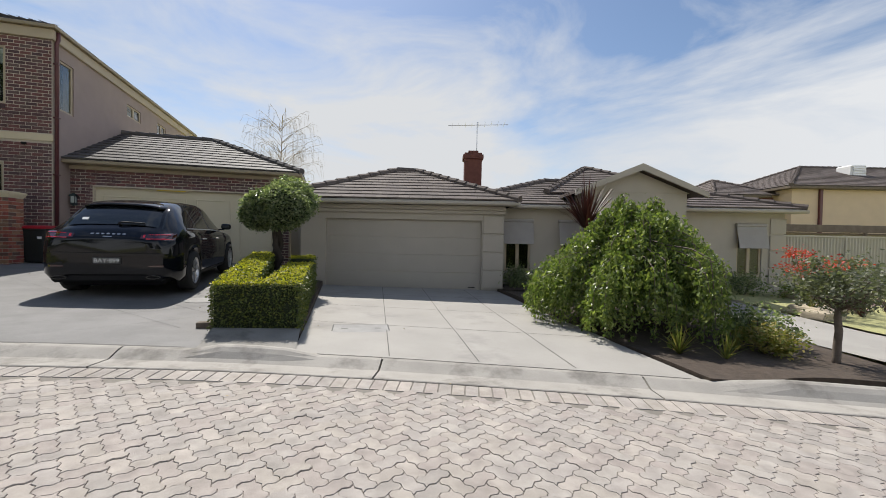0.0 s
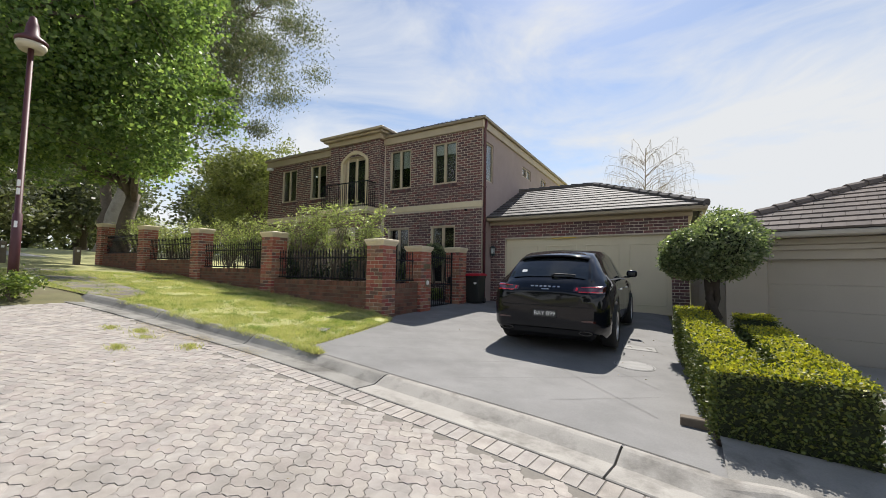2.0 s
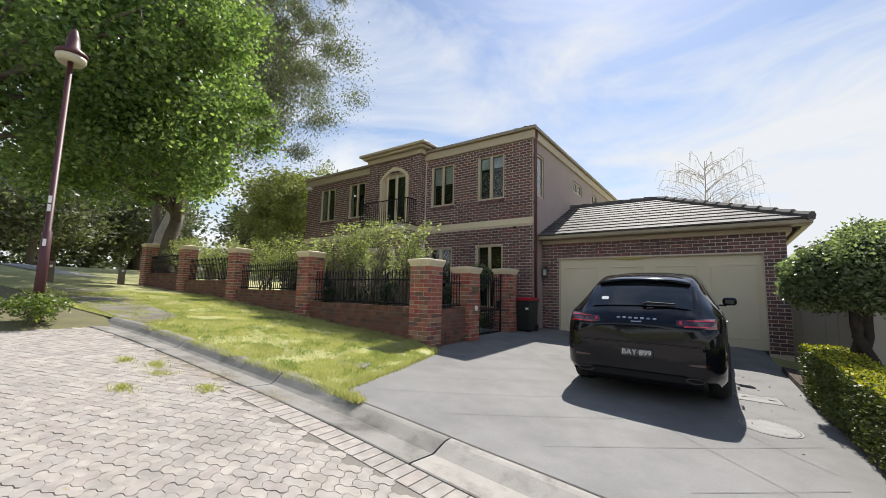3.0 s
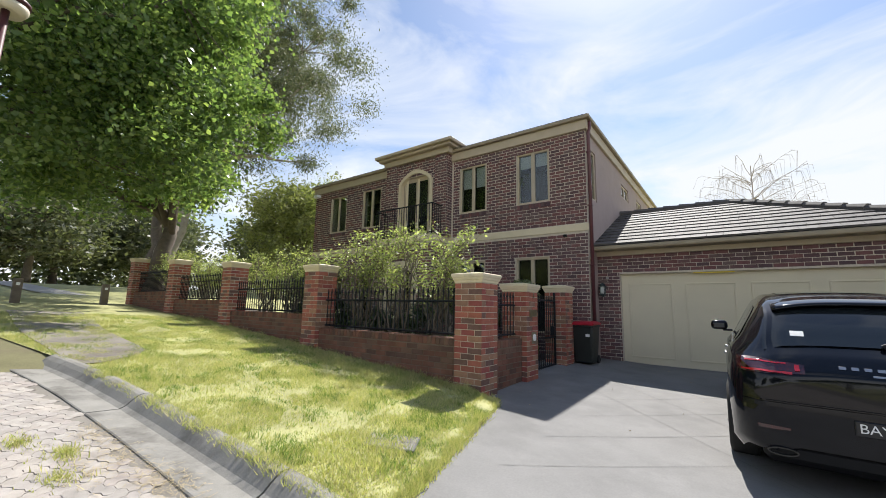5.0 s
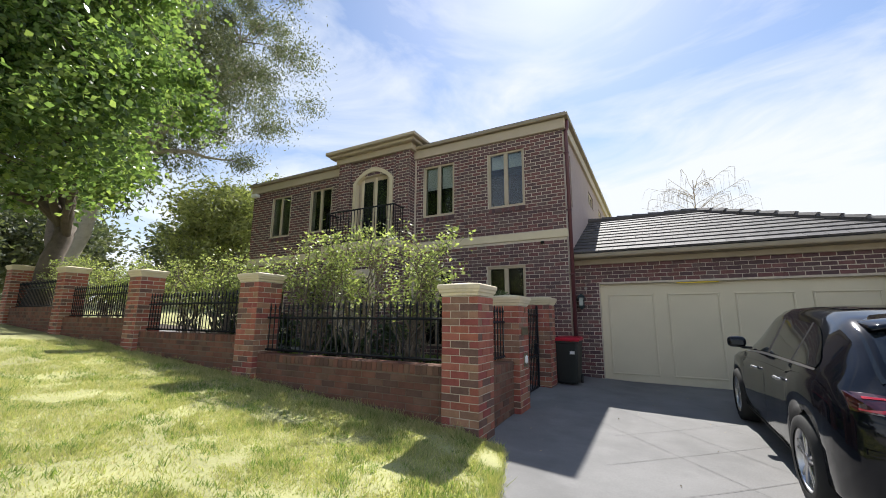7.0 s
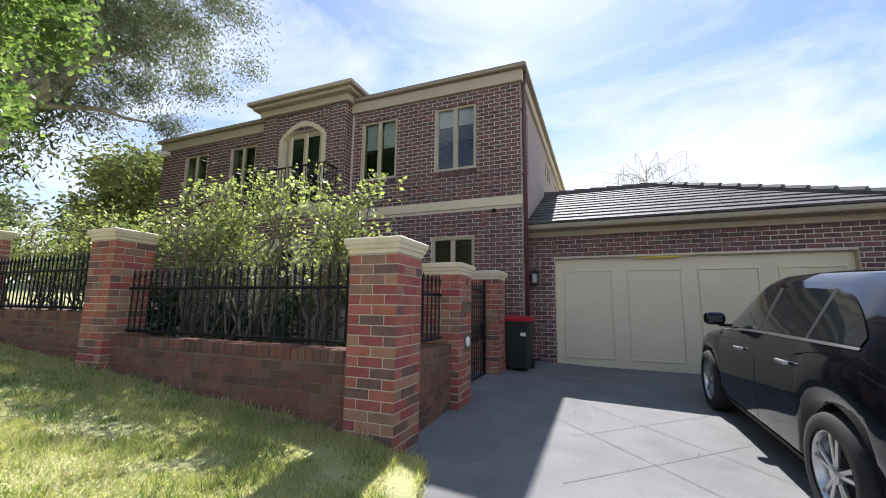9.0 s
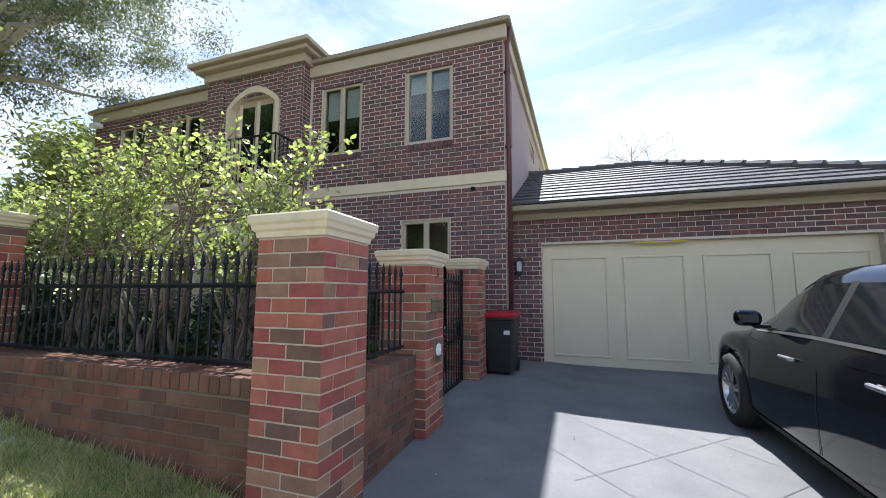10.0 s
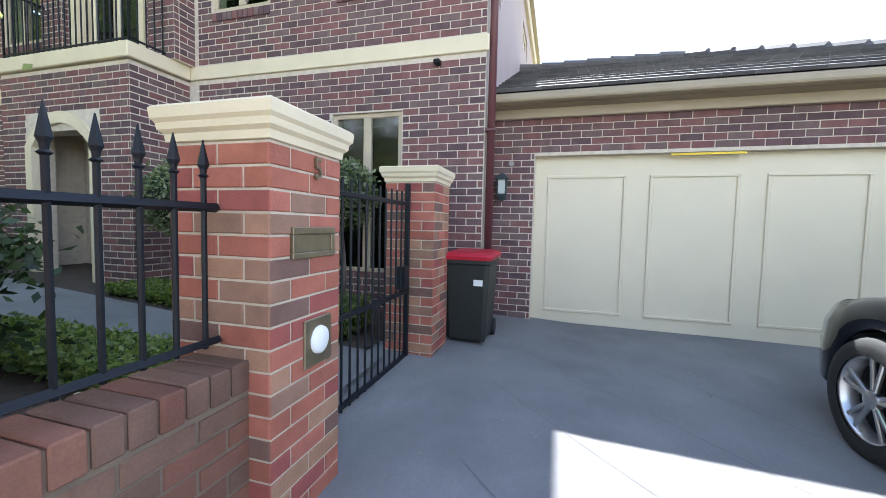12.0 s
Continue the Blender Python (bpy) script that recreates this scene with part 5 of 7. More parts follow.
box(bm, 1.93, 2.05, 10.401, 11.3, 2.42, 2.53, 0.03)
box(bm, 2.051, 10.55, 11.2, 11.32, 2.44, 2.55, 0.03)
part("gutter", bm, m_wall2, house2)
bm = bmesh.new()
box(bm, -4.4, 1.92, 10.41, 10.75, 2.43, 2.45)
box(bm, 1.93, 10.5, 11.33, 11.6, 2.45, 2.47)
part("soffit", bm, m_wall2, house2)
hip_roof(house2, -4.48, 2.03, 10.30, 16.16, 2.54, 0.42, m_tile2_i, name="garage_roof")
hip_roof(house2, 0.3, 10.5, 11.25, 18.2, 2.56, 0.34, m_tile2_i, name="main_roof")
hip_roof(house2, 3.3, 8.4, 12.5, 20.0, 3.05, 0.40, m_tile2_i, name="upper_roof")
# portico gable
bm = bmesh.new()
for poly, y0, y1 in (([(3.85, 2.88), (6.75, 2.88), (5.30, 3.46)], 10.72, 11.0),):
    rings(bm, [[(x, y, z) for x, z in poly] for y in (y0, y1)])
box(bm, 3.90, 6.70, 10.75, 11.0, 2.3, 2.88)
box(bm, 3.90, 4.30, 10.75, 11.0, 0, 2.3)
box(bm, 6.30, 6.70, 10.75, 11.0, 0, 2.3)
box(bm, 3.90, 4.10, 11.0, 11.6, 2.3, 2.88)
box(bm, 6.50, 6.70, 11.0, 11.6, 2.3, 2.88)
bmesh.ops.recalc_face_normals(bm, faces=bm.faces)
part("portico", bm, m_wall2, house2)
for sx in (-1, 1):
    bm = bmesh.new()
    rings(bm, [[(5.30 + sx * 1.75, y, 2.81), (5.30, y, 3.50), (5.30, y, 3.60), (5.30 + sx * 1.75, y, 2.90)] for y in (10.45, 13.0)])
    bmesh.ops.recalc_face_normals(bm, faces=bm.faces)
    part("gable_roof", bm, m_tile2_i, house2)
    bm = bmesh.new()
    rings(bm, [[(5.30 + sx * 1.78, y, 2.74), (5.30, y, 3.44), (5.30, y, 3.62), (5.30 + sx * 1.78, y, 2.88)] for y in (10.40, 10.449)])
    bmesh.ops.recalc_face_normals(bm, faces=bm.faces)
    part("barge_board", bm, m_wall2, house2)
# chimney and aerial
m_chim = mat("chimney_brick", (0.16, 0.06, 0.045), 0.85, 0.25, 9, 0.5)
bm = bmesh.new()
box(bm, 0.80, 1.46, 15.0, 15.6, 2.6, 4.85)
box(bm, 0.74, 1.52, 14.95, 15.65, 4.62, 4.78, 0.01)
box(bm, 0.95, 1.33, 15.1, 15.5, 4.85, 4.95)
part("chimney", bm, m_chim, house2, "red brick chimney")
bm = bmesh.new()
tube(bm, [(1.28, 15.3, 4.9), (1.28, 15.3, 6.1)], 0.018, 6)
aer = part("aerial_mast", bm, m_alloy, house2, "television aerial")
bm = bmesh.new()
tube(bm, [(0.15, 15.25, 5.93), (2.5, 15.4, 6.05)], 0.012, 5)
part("aerial_boom", bm, m_alloy, aer)
for k in range(9):
    x = 0.3 + 0.25 * k
    bm = bmesh.new()
    tube(bm, [(x, 15.0 - 0.02 * k, 5.94 + 0.012 * k), (x + 0.04, 15.6, 5.94 + 0.012 * k)], 0.005, 4)
    part("aerial_element", bm, m_alloy, aer)

# plain side gate closing the gap between the two houses
side_gate = thing("side_gate", (-0.7, 13.9, 0.4), "grey-cream side gate between the two houses", "gate")
for k in range(7):
    part("board", boxed(-1.26 + 0.20 * k, -1.064 + 0.20 * k, 13.86, 13.90, 0.35, 2.15, 0.003), m_wall2, side_gate)
part("backing_board", boxed(-1.26, 0.12, 13.902, 13.92, 0.36, 1.69), m_wall2, side_gate)
part("ledge", boxed(-1.26, 0.12, 13.90, 13.95, 1.7, 1.8, 0.006), m_wall2, side_gate)


# ---- plants: helpers ----
rng = np.random.default_rng(7)
# Hedge leaves, darkened in colour to suit the faces in shade.
m_leaf_hedge = leaf_mat("box_hedge_leaf", [(0.080, 0.105, 0.026), (0.105, 0.13, 0.030), (0.060, 0.085, 0.020), (0.14, 0.15, 0.030)], 0.5, 0.12)
# Golden top leaves carry sunlight in their colour, besides new growth's yellow.
m_leaf_gold = leaf_mat("golden_sunlit_hedge_top", [(0.42, 0.38, 0.035), (0.36, 0.34, 0.04), (0.50, 0.44, 0.05), (0.28, 0.29, 0.035)], 0.5, 0.3)
m_leaf_topiary = leaf_mat("glossy_dark_leaf", [(0.14, 0.17, 0.10), (0.19, 0.22, 0.14), (0.26, 0.28, 0.19), (0.09, 0.12, 0.065)], 0.28, 0.45)
# Box leaf lightened in colour to lift hedges standing in the house's shade.
m_leaf_border = leaf_mat("lightened_box_leaf", [(0.15, 0.20, 0.06), (0.19, 0.24, 0.075), (0.12, 0.165, 0.05), (0.24, 0.28, 0.10)], 0.4, 0.4)
m_leaf_dark = leaf_mat("dark_evergreen_leaf", [(0.045, 0.070, 0.030), (0.060, 0.090, 0.038), (0.035, 0.055, 0.024)], 0.3, 0.2)
m_leaf_plane = leaf_mat("broad_green_leaf", [(0.125, 0.178, 0.080), (0.160, 0.215, 0.095), (0.090, 0.135, 0.062), (0.23, 0.28, 0.12)], 0.28, 0.54)
m_leaf_gum = leaf_mat("grey_green_gum_leaf", [(0.115, 0.128, 0.085), (0.14, 0.15, 0.10), (0.085, 0.098, 0.066), (0.18, 0.185, 0.13)], 0.45, 0.3)
m_leaf_light = leaf_mat("feathery_green_leaf", [(0.19, 0.20, 0.095), (0.24, 0.245, 0.12), (0.14, 0.155, 0.075)], 0.5, 0.45)
m_leaf_rose = leaf_mat("rose_leaf", [(0.235, 0.255, 0.125), (0.29, 0.31, 0.16), (0.18, 0.205, 0.10), (0.36, 0.37, 0.21)], 0.38, 0.55)
m_leaf_weep = leaf_mat("weeping_birch_leaf", [(0.115, 0.155, 0.045), (0.15, 0.19, 0.055), (0.08, 0.115, 0.035), (0.22, 0.25, 0.085)], 0.42, 0.40)
m_leaf_bronze = leaf_mat("bronze_sword_leaf", [(0.055, 0.018, 0.020), (0.08, 0.026, 0.024), (0.045, 0.022, 0.022)], 0.42, 0.06)
m_leaf_straw = leaf_mat("straw_green_leaf", [(0.20, 0.19, 0.05), (0.14, 0.16, 0.04), (0.28, 0.23, 0.09)], 0.6, 0.3)
m_flower_red = leaf_mat("coral_red_flower", [(0.50, 0.06, 0.035), (0.60, 0.10, 0.06), (0.42, 0.05, 0.04)], 0.6, 0.2)
m_flower_white = leaf_mat("creamy_white_petal", [(0.75, 0.72, 0.62), (0.8, 0.78, 0.7)], 0.6, 0.3)
m_blade = leaf_mat("grass_blade", [(0.345, 0.345, 0.155), (0.405, 0.395, 0.195), (0.28, 0.30, 0.125), (0.48, 0.43, 0.25), (0.54, 0.47, 0.32)], 0.6, 0.4)
m_clover = leaf_mat("clover_and_weed_blade", [(0.17, 0.235, 0.075), (0.22, 0.28, 0.09), (0.13, 0.185, 0.06)], 0.55, 0.4)
m_straw = mat("dry_clippings", (0.42, 0.34, 0.20), 0.9, 0.3, 9, 0.2)
# Near-black core colour paints in the shade between the leaves.
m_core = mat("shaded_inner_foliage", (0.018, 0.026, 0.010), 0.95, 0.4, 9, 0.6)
m_timber = mat("weathered_timber", (0.16, 0.13, 0.10), 0.9, 0.3, 6, 0.5)


def leaves(name, pos, size, material, parent, droop=0.0, slim=0.5, kind="stuff", label=""):
    """Loose leaves at positions (n, 3): folded diamonds of random turn."""
    pos = np.asarray(pos, dtype=np.float64)
    n = len(pos)
    d = rng.normal(size=(n, 3))
    d[:, 2] = d[:, 2] * 0.6 - droop
    d /= np.linalg.norm(d, axis=1, keepdims=True)
    e = rng.normal(size=(n, 3))
    s = np.cross(d, e)
    s /= np.linalg.norm(s, axis=1, keepdims=True) + 1e-9
    up = np.cross(s, d)
    ln = size * rng.uniform(0.65, 1.25, (n, 1))
    v = np.stack([pos, pos + d * ln * 0.5 + s * ln * slim * 0.5 + up * ln * 0.08, pos + d * ln, pos + d * ln * 0.5 - s * ln * slim * 0.5 + up * ln * 0.08], axis=1).reshape(-1, 3)
    return part(name, fast_quads(name, v, 4, material), material, parent, label, kind=kind)


def in_ball(n, power=0.5):
    v = rng.normal(size=(n, 3))
    v /= np.linalg.norm(v, axis=1, keepdims=True)
    return v * rng.uniform(0, 1, (n, 1)) ** power


def clumps(centre, radii, count, per, clump_r, flat=0.7, power=0.45, low=-1.0):
    """Leaf places in clumps that fill an ellipsoid unevenly."""
    c = in_ball(count * 2, power)
    c = c[c[:, 2] > low][:count]
    c = c * np.asarray(radii) + np.asarray(centre)
    r = clump_r * rng.uniform(0.55, 1.3, (len(c), 1, 1))
    p = c[:, None, :] + rng.normal(size=(len(c), per, 3)) * r * np.array([1, 1, flat])
    return p.reshape(-1, 3), c


def limb(bm, a, b, r0, r1, sag=0.0, wob=0.12, sides=7, n=5):
    a, b = Vector(a), Vector(b)
    ln = (b - a).length
    pts = []
    for k in range(n + 1):
        f = k / n
        p = a.lerp(b, f)
        w = wob * ln * math.sin(math.pi * f)
        p += Vector((random.uniform(-1, 1), random.uniform(-1, 1), random.uniform(-0.6, 0.6))) * w * 0.5 + Vector((0, 0, sag * ln * math.sin(math.pi * f)))
        pts.append(p)
    tube(bm, pts, [r0 + (r1 - r0) * (k / n) ** 0.8 for k in range(n + 1)], sides)
    return pts


def tree(name, base, fork, centre, radii, trunk_r, leaf, size, count, per, clump_r, bark, label, limbs=9, power=0.45, low=-0.75, slim=0.5, droop=0.2, lean=None):
    """A tapered trunk with limbs and a crown of leaf clumps."""
    t = thing(name, base, label, "tree")
    top = Vector(lean or (base[0] + (centre[0] - base[0]) * 0.3, base[1] + (centre[1] - base[1]) * 0.3, fork))
    pts, cs = clumps(centre, radii, count, per, clump_r, power=power, low=low)
    bm = bmesh.new()
    limb(bm, Vector(base) - Vector((0, 0, 0.3)), top, trunk_r * 1.15, trunk_r * 0.72, wob=0.06, sides=12, n=7)
    ends = []
    for k in range(limbs):
        tgt = Vector(cs[(k * 7) % len(cs)])
        ends += limb(bm, top - Vector((0, 0, random.uniform(0, 0.2) * (top.z - base[2]))), top.lerp(tgt, 0.85), trunk_r * random.uniform(0.3, 0.5), trunk_r * 0.1, sag=0.06)[2:]
    for c in cs[:: max(1, len(cs) // 60)]:
        p = min(ends, key=lambda q: (q - Vector(c)).length)
        limb(bm, p, c, trunk_r * 0.10, trunk_r * 0.02, sides=5, n=3)
    part("trunk", bm, bark, t, smooth=True)
    leaves("crown", pts, size, leaf, t, droop, slim)
    return t


def shell_points(n, x0, x1, y0, y1, ztop, zbot, rough=0.02):
    """Points on the top and sides of a block; ztop and zbot are functions of x, y."""
    w, d = x1 - x0, y1 - y0
    h = 0.5
    areas = np.array([w * d, w * h, w * h, d * h, d * h])
    face = rng.choice(5, n, p=areas / areas.sum())
    u, v = rng.uniform(0, 1, n), rng.uniform(0, 1, n)
    out = []
    for f, a, b in zip(face, u, v):
        if f == 0:
            x, y = x0 + a * w, y0 + b * d
            z = ztop(x, y)
        else:
            x, y = ((x0 + a * w, y0 if f == 1 else y1) if f < 3 else (x0 if f == 3 else x1, y0 + a * d))
            z = zbot(x, y) + b * (ztop(x, y) - zbot(x, y))
        out.append((x, y, z))
    p = np.array(out)
    return p + rng.normal(size=p.shape) * rough


def hedge_block(t, x0, x1, y0, y1, top, density=4200, size=0.033, leaf=None, bot=None, gold=True, lean=0.0):
    """A clipped block of hedge; lean slides it along x as it runs along y."""
    zb = bot or (lambda x, y: land(x, y) + 0.08)
    zt = lambda x, y: top(x, y) + 0.02 * noise.noise(Vector((x * 4, y * 4, 0)))
    nx, ny = max(2, int((x1 - x0) / 0.2)), max(2, int((y1 - y0) / 0.2))
    bm = bmesh.new()
    g = 0.025
    loops = []
    for x in span(x0 + g, x1 - g, nx):
        ys = span(y0 + g, y1 - g, ny)
        loops.append([(x, y, zt(x, y) - g) for y in ys] + [(x, y, zb(x, y)) for y in ys[::-1]])
    rings(bm, loops)
    for v in bm.verts:
        v.co.x += lean * (v.co.y - y0)
    bmesh.ops.recalc_face_normals(bm, faces=bm.faces)
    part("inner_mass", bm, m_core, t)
    area = (x1 - x0) * (y1 - y0) + (x1 - x0 + y1 - y0) * 1.0
    slide = lambda q: q + np.column_stack([lean * (q[:, 1] - y0), np.zeros(len(q)), np.zeros(len(q))])
    leaves("leaves", slide(shell_points(int(area * density), x0, x1, y0, y1, zt, zb)), size, leaf or m_leaf_hedge, t, slim=0.65)
    # top layer only: the sunlit look is put into the leaf colour
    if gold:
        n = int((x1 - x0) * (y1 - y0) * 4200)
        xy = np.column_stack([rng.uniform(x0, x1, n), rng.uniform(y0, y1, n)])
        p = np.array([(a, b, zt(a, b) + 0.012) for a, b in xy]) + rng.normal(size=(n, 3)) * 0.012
        leaves("new_growth", slide(p), size, m_leaf_gold, t, -0.5, 0.65, label="golden new growth, brightened as sunlit")


# ---- planted bed between the two drives ----
def bed_at(u, v):
    y = 4.85 + 6.2 * v
    return (1 - u) * bed_left(y) + u * (-0.34 + 0.03 * (y - 4.9)), y


bed = sheet("planting_bed", span(0, 1, 6), span(0, 1, 20), bed_at, m_soil, 0.09, label="mulched bed between two driveways", thick=0.25)
# darker concrete paints the hedge's shadow on down to the gutter
sheet("bed_apron", span(0, 1, 6), span(0, 1, 4), lambda u, v: (-1.30 + 0.96 * u, (kerb_y(-1.3 + 0.96 * u) + 0.49) * (1 - v) + 4.87 * v), m_kerb_dark, lambda x, y: 0.06 + 0.06 * smooth01((y - 4.3) / 0.5), label="concrete apron before the hedge, darkened as its shadow")
h = thing("box_hedge", (-0.9, 6.5, 0.3), "clipped U-shaped box hedge, yellow-green on top", "hedge")
arm_top = lambda x, y: 0.90 + 0.05 * (y - 4.9)
hedge_block(h, -1.36, -0.94, 5.36, 9.2, arm_top, lean=-0.065)
hedge_block(h, -1.33, -0.36, 4.88, 5.36, lambda x, y: 0.90)
hedge_block(h, -0.78, -0.36, 5.36, 7.3, lambda x, y: 0.90 + 0.02 * (y - 4.9))
h = thing("box_hedge", (-0.55, 8.0, 0.3), "clipped low box hedge, sunlit on top", "hedge")
hedge_block(h, -0.78, -0.32, 7.45, 8.2, lambda x, y: 0.95, density=1800)
hedge_block(h, -0.78, -0.32, 8.3, 9.1, lambda x, y: 1.05, density=1800)
BKX, BKY = -1.46, 5.22
brick_bit = thing("loose_block", (BKX, BKY, land(BKX, BKY)), "dark loose masonry block beside the hedge", "block")
part("block", boxed(BKX - 0.11, BKX + 0.11, BKY - 0.05, BKY + 0.05, land(BKX, BKY) + 0.02, land(BKX, BKY) + 0.11, 0.008), m_timber, brick_bit)

m_bark_dark = mat("dark_stem_bark", (0.05, 0.042, 0.036), 0.95, 0.35, 9, 0.9, fine=40, spec=0.1)
TX, TY = -1.06, 8.75
top_t = thing("topiary_tree", (TX, TY, 0.5), "lollipop-clipped evergreen tree on twisted stems", "tree")
bm = bmesh.new()
for dx, dy in ((-0.09, 0.0), (0.05, 0.05), (0.0, -0.08)):
    limb(bm, (TX + dx, TY + dy, 0.40), (TX + dx * 0.5, TY + dy * 0.3, 1.95), 0.065, 0.05, wob=0.12, sides=9, n=7)
part("trunk", bm, m_bark_dark, top_t, smooth=True)
for c, r in (((0.12, -0.13, 2.12), (0.53, 0.53, 0.50)), ((0.22, 0.38, 2.30), (0.56, 0.56, 0.52)), ((-0.33, 0.08, 2.04), (0.44, 0.44, 0.42)), ((-0.48, 0.16, 1.92), (0.24, 0.26, 0.20)), ((-0.10, -0.17, 1.96), (0.32, 0.32, 0.24))):
    c = (TX + c[0], TY + c[1], c[2])
    bm = bmesh.new()
    bmesh.ops.create_icosphere(bm, subdivisions=3, radius=1.0)
    for v in bm.verts:
        k = 0.78 + 0.22 * noise.noise(v.co * 2.6)
        v.co = Vector(c) + Vector((v.co.x * r[0] * k, v.co.y * r[1] * k, v.co.z * r[2] * k))
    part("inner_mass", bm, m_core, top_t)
    v = in_ball(9000, 0.10)
    k = np.array([0.94 + 0.22 * noise.noise(Vector(q) * 2.6) for q in v])[:, None]
    leaves("crown", v * k * np.array(r) + np.array(c) + rng.normal(size=v.shape) * 0.035, 0.058, m_leaf_topiary, top_t, 0.1, 0.55)


# ---- garden of house 2 ----
def local2(u, d):
    """A place told by how far to the right of and beyond the first standpoint it lies."""
    return E0.x + S2 * (0.961 * u + 0.277 * d), E0.y + S2 * (0.961 * d - 0.277 * u)


def bed2_at(u, v):
    a = drive2_at(1.0, v)
    far_x, far_y = local2(5.4 + 0.1 * v, 4.2 + 6.2 * v)
    return a[0] + 0.04 + (far_x - a[0]) * u, a[1] * (1 - u) + far_y * u


sheet("garden_bed", span(0, 1, 14), span(0, 1, 16), bed2_at, m_soil, lambda x, y: 0.07 + 0.05 * noise.noise(Vector((x, y, 0))), label="dark mulched garden bed", thick=0.3)
sheet("driveway_3", span(0, 1, 8), span(0, 1, 16), lambda u, v: local2(5.0 + 2.2 * u + 0.9 * (1 - v), 3.35 - 1.1 * u + (6.7 + 0.6 * u) * v), m_concrete, 0.06, label="grey concrete side driveway")
sheet("garden_lawn", span(0, 1, 12), span(0, 1, 12), lambda u, v: local2(7.15 + 8 * u + 0.9 * (1 - v), 2.2 - 1.5 * u + 9.3 * v), m_grass_ground, 0.08, label="patchy garden lawn")
sheet("front_lawn", span(0, 1, 8), span(0, 1, 4), lambda u, v: local2(1.7 + 5.6 * u, 10.2 + 1.3 * v), m_soil, 0.10, label="mulch along the house wall")


def weeping(base, height, reach, strands):
    t = thing("weeping_tree", base, "dense weeping tree with trailing bright green branches", "tree")
    bm = bmesh.new()
    bx, by, bz = base
    limb(bm, (bx, by, bz - 0.2), (bx + 0.1, by, bz + height * 0.75), 0.07, 0.05, wob=0.1, sides=9)
    pts = []
    for k in range(strands):
        a = rng.uniform(0, 2 * math.pi)
        lobe = 1 + 0.20 * math.sin(3 * a + 1) + 0.10 * math.sin(7 * a)
        out = reach * rng.uniform(0.2, 1.0) * lobe
        top = height * rng.uniform(0.70, 1.04) * (1 - 0.42 * (out / (reach * lobe)) ** 2) * (1 + 0.06 * math.sin(5 * a)) * (1 - 0.34 * max(0.0, -math.cos(a)) * (out / reach))
        drop = top * rng.uniform(0.55, 1.02) if out > reach * 0.35 else top * rng.uniform(0.3, 0.7)
        line = []
        for f in span(0, 1, 16):
            if f < 0.45:
                g = f / 0.45
                r, z = out * g * 0.93, height * 0.74 + (top - height * 0.74) * math.sin(g * math.pi / 2)
            else:
                g = (f - 0.45) / 0.55
                r, z = out * (0.93 + 0.12 * math.sqrt(g)), top - drop * g
            line.append((bx + r * math.cos(a) * 1.0, by + r * math.sin(a) * 0.92, max(bz + z, bz + 0.06)))
        if k % 4 == 0:
            tube(bm, line[::2], [0.014 - 0.0014 * i for i in range(len(line[::2]))], 4)
        for i in range(5, 16):
            p, q = np.array(line[i]), np.array(line[i + 1])
            f = rng.uniform(0, 1, (9, 1))
            pts.append(p + (q - p) * f + rng.normal(size=(9, 3)) * 0.038)
    part("branchwork", bm, m_bark, t, kind="stuff")
    leaves("crown", np.concatenate(pts), 0.072, m_leaf_weep, t, 1.1, 0.45)


wx, wy = local2(3.25, 6.75)
weeping((wx, wy, land(wx, wy) + 0.07), 1.98, 1.52, 620)


def sword_plant(base, n, length, material, name, label, spread=0.9, width=0.035, arch=0.5):
    """A tuft of arching strap leaves."""
    t = thing(name, base, label, "plant")
    vs, fs = [], []
    for k in range(n):
        a, up = rng.uniform(0, 2 * math.pi), rng.uniform(0.25, 1.0)
        ln = length * rng.uniform(0.6, 1.1)
        d = Vector((math.cos(a), math.sin(a), 0))
        s = Vector((-math.sin(a), math.cos(a), 0))
        i0 = len(vs)
        for j in range(6):
            f = j / 5
            r = spread * (1.1 - up) * ln * f
            z = ln * f * (0.55 + 0.45 * up) - arch * (1 - up) * ln * f * f
            w = width * (1 - f) ** 0.6 * 0.5
            p = Vector(base) + d * r + Vector((0, 0, z))
            vs += [p - s * w, p + s * w]
            if j:
                q = i0 + 2 * j
                fs.append((q - 2, q - 1, q + 1, q))
    part("leaves", raw("leaves", vs, fs, material), material, t, kind="stuff")
    return t


def on_land(u, d, lift=0.06):
    x, y = local2(u, d)
    return (x, y, land(x, y) + lift)


x, y, z = on_land(3.3, 9.0)
cord = sword_plant((x, y, z + 1.55), 150, 1.3, m_leaf_bronze, "cordyline", "bronze-red spiky cordyline on a short stem", 1.0, 0.05, 0.35)
bm = bmesh.new()
limb(bm, (x, y, z - 0.1), (x, y, z + 1.65), 0.05, 0.04)
part("stem", bm, m_bark, cord)
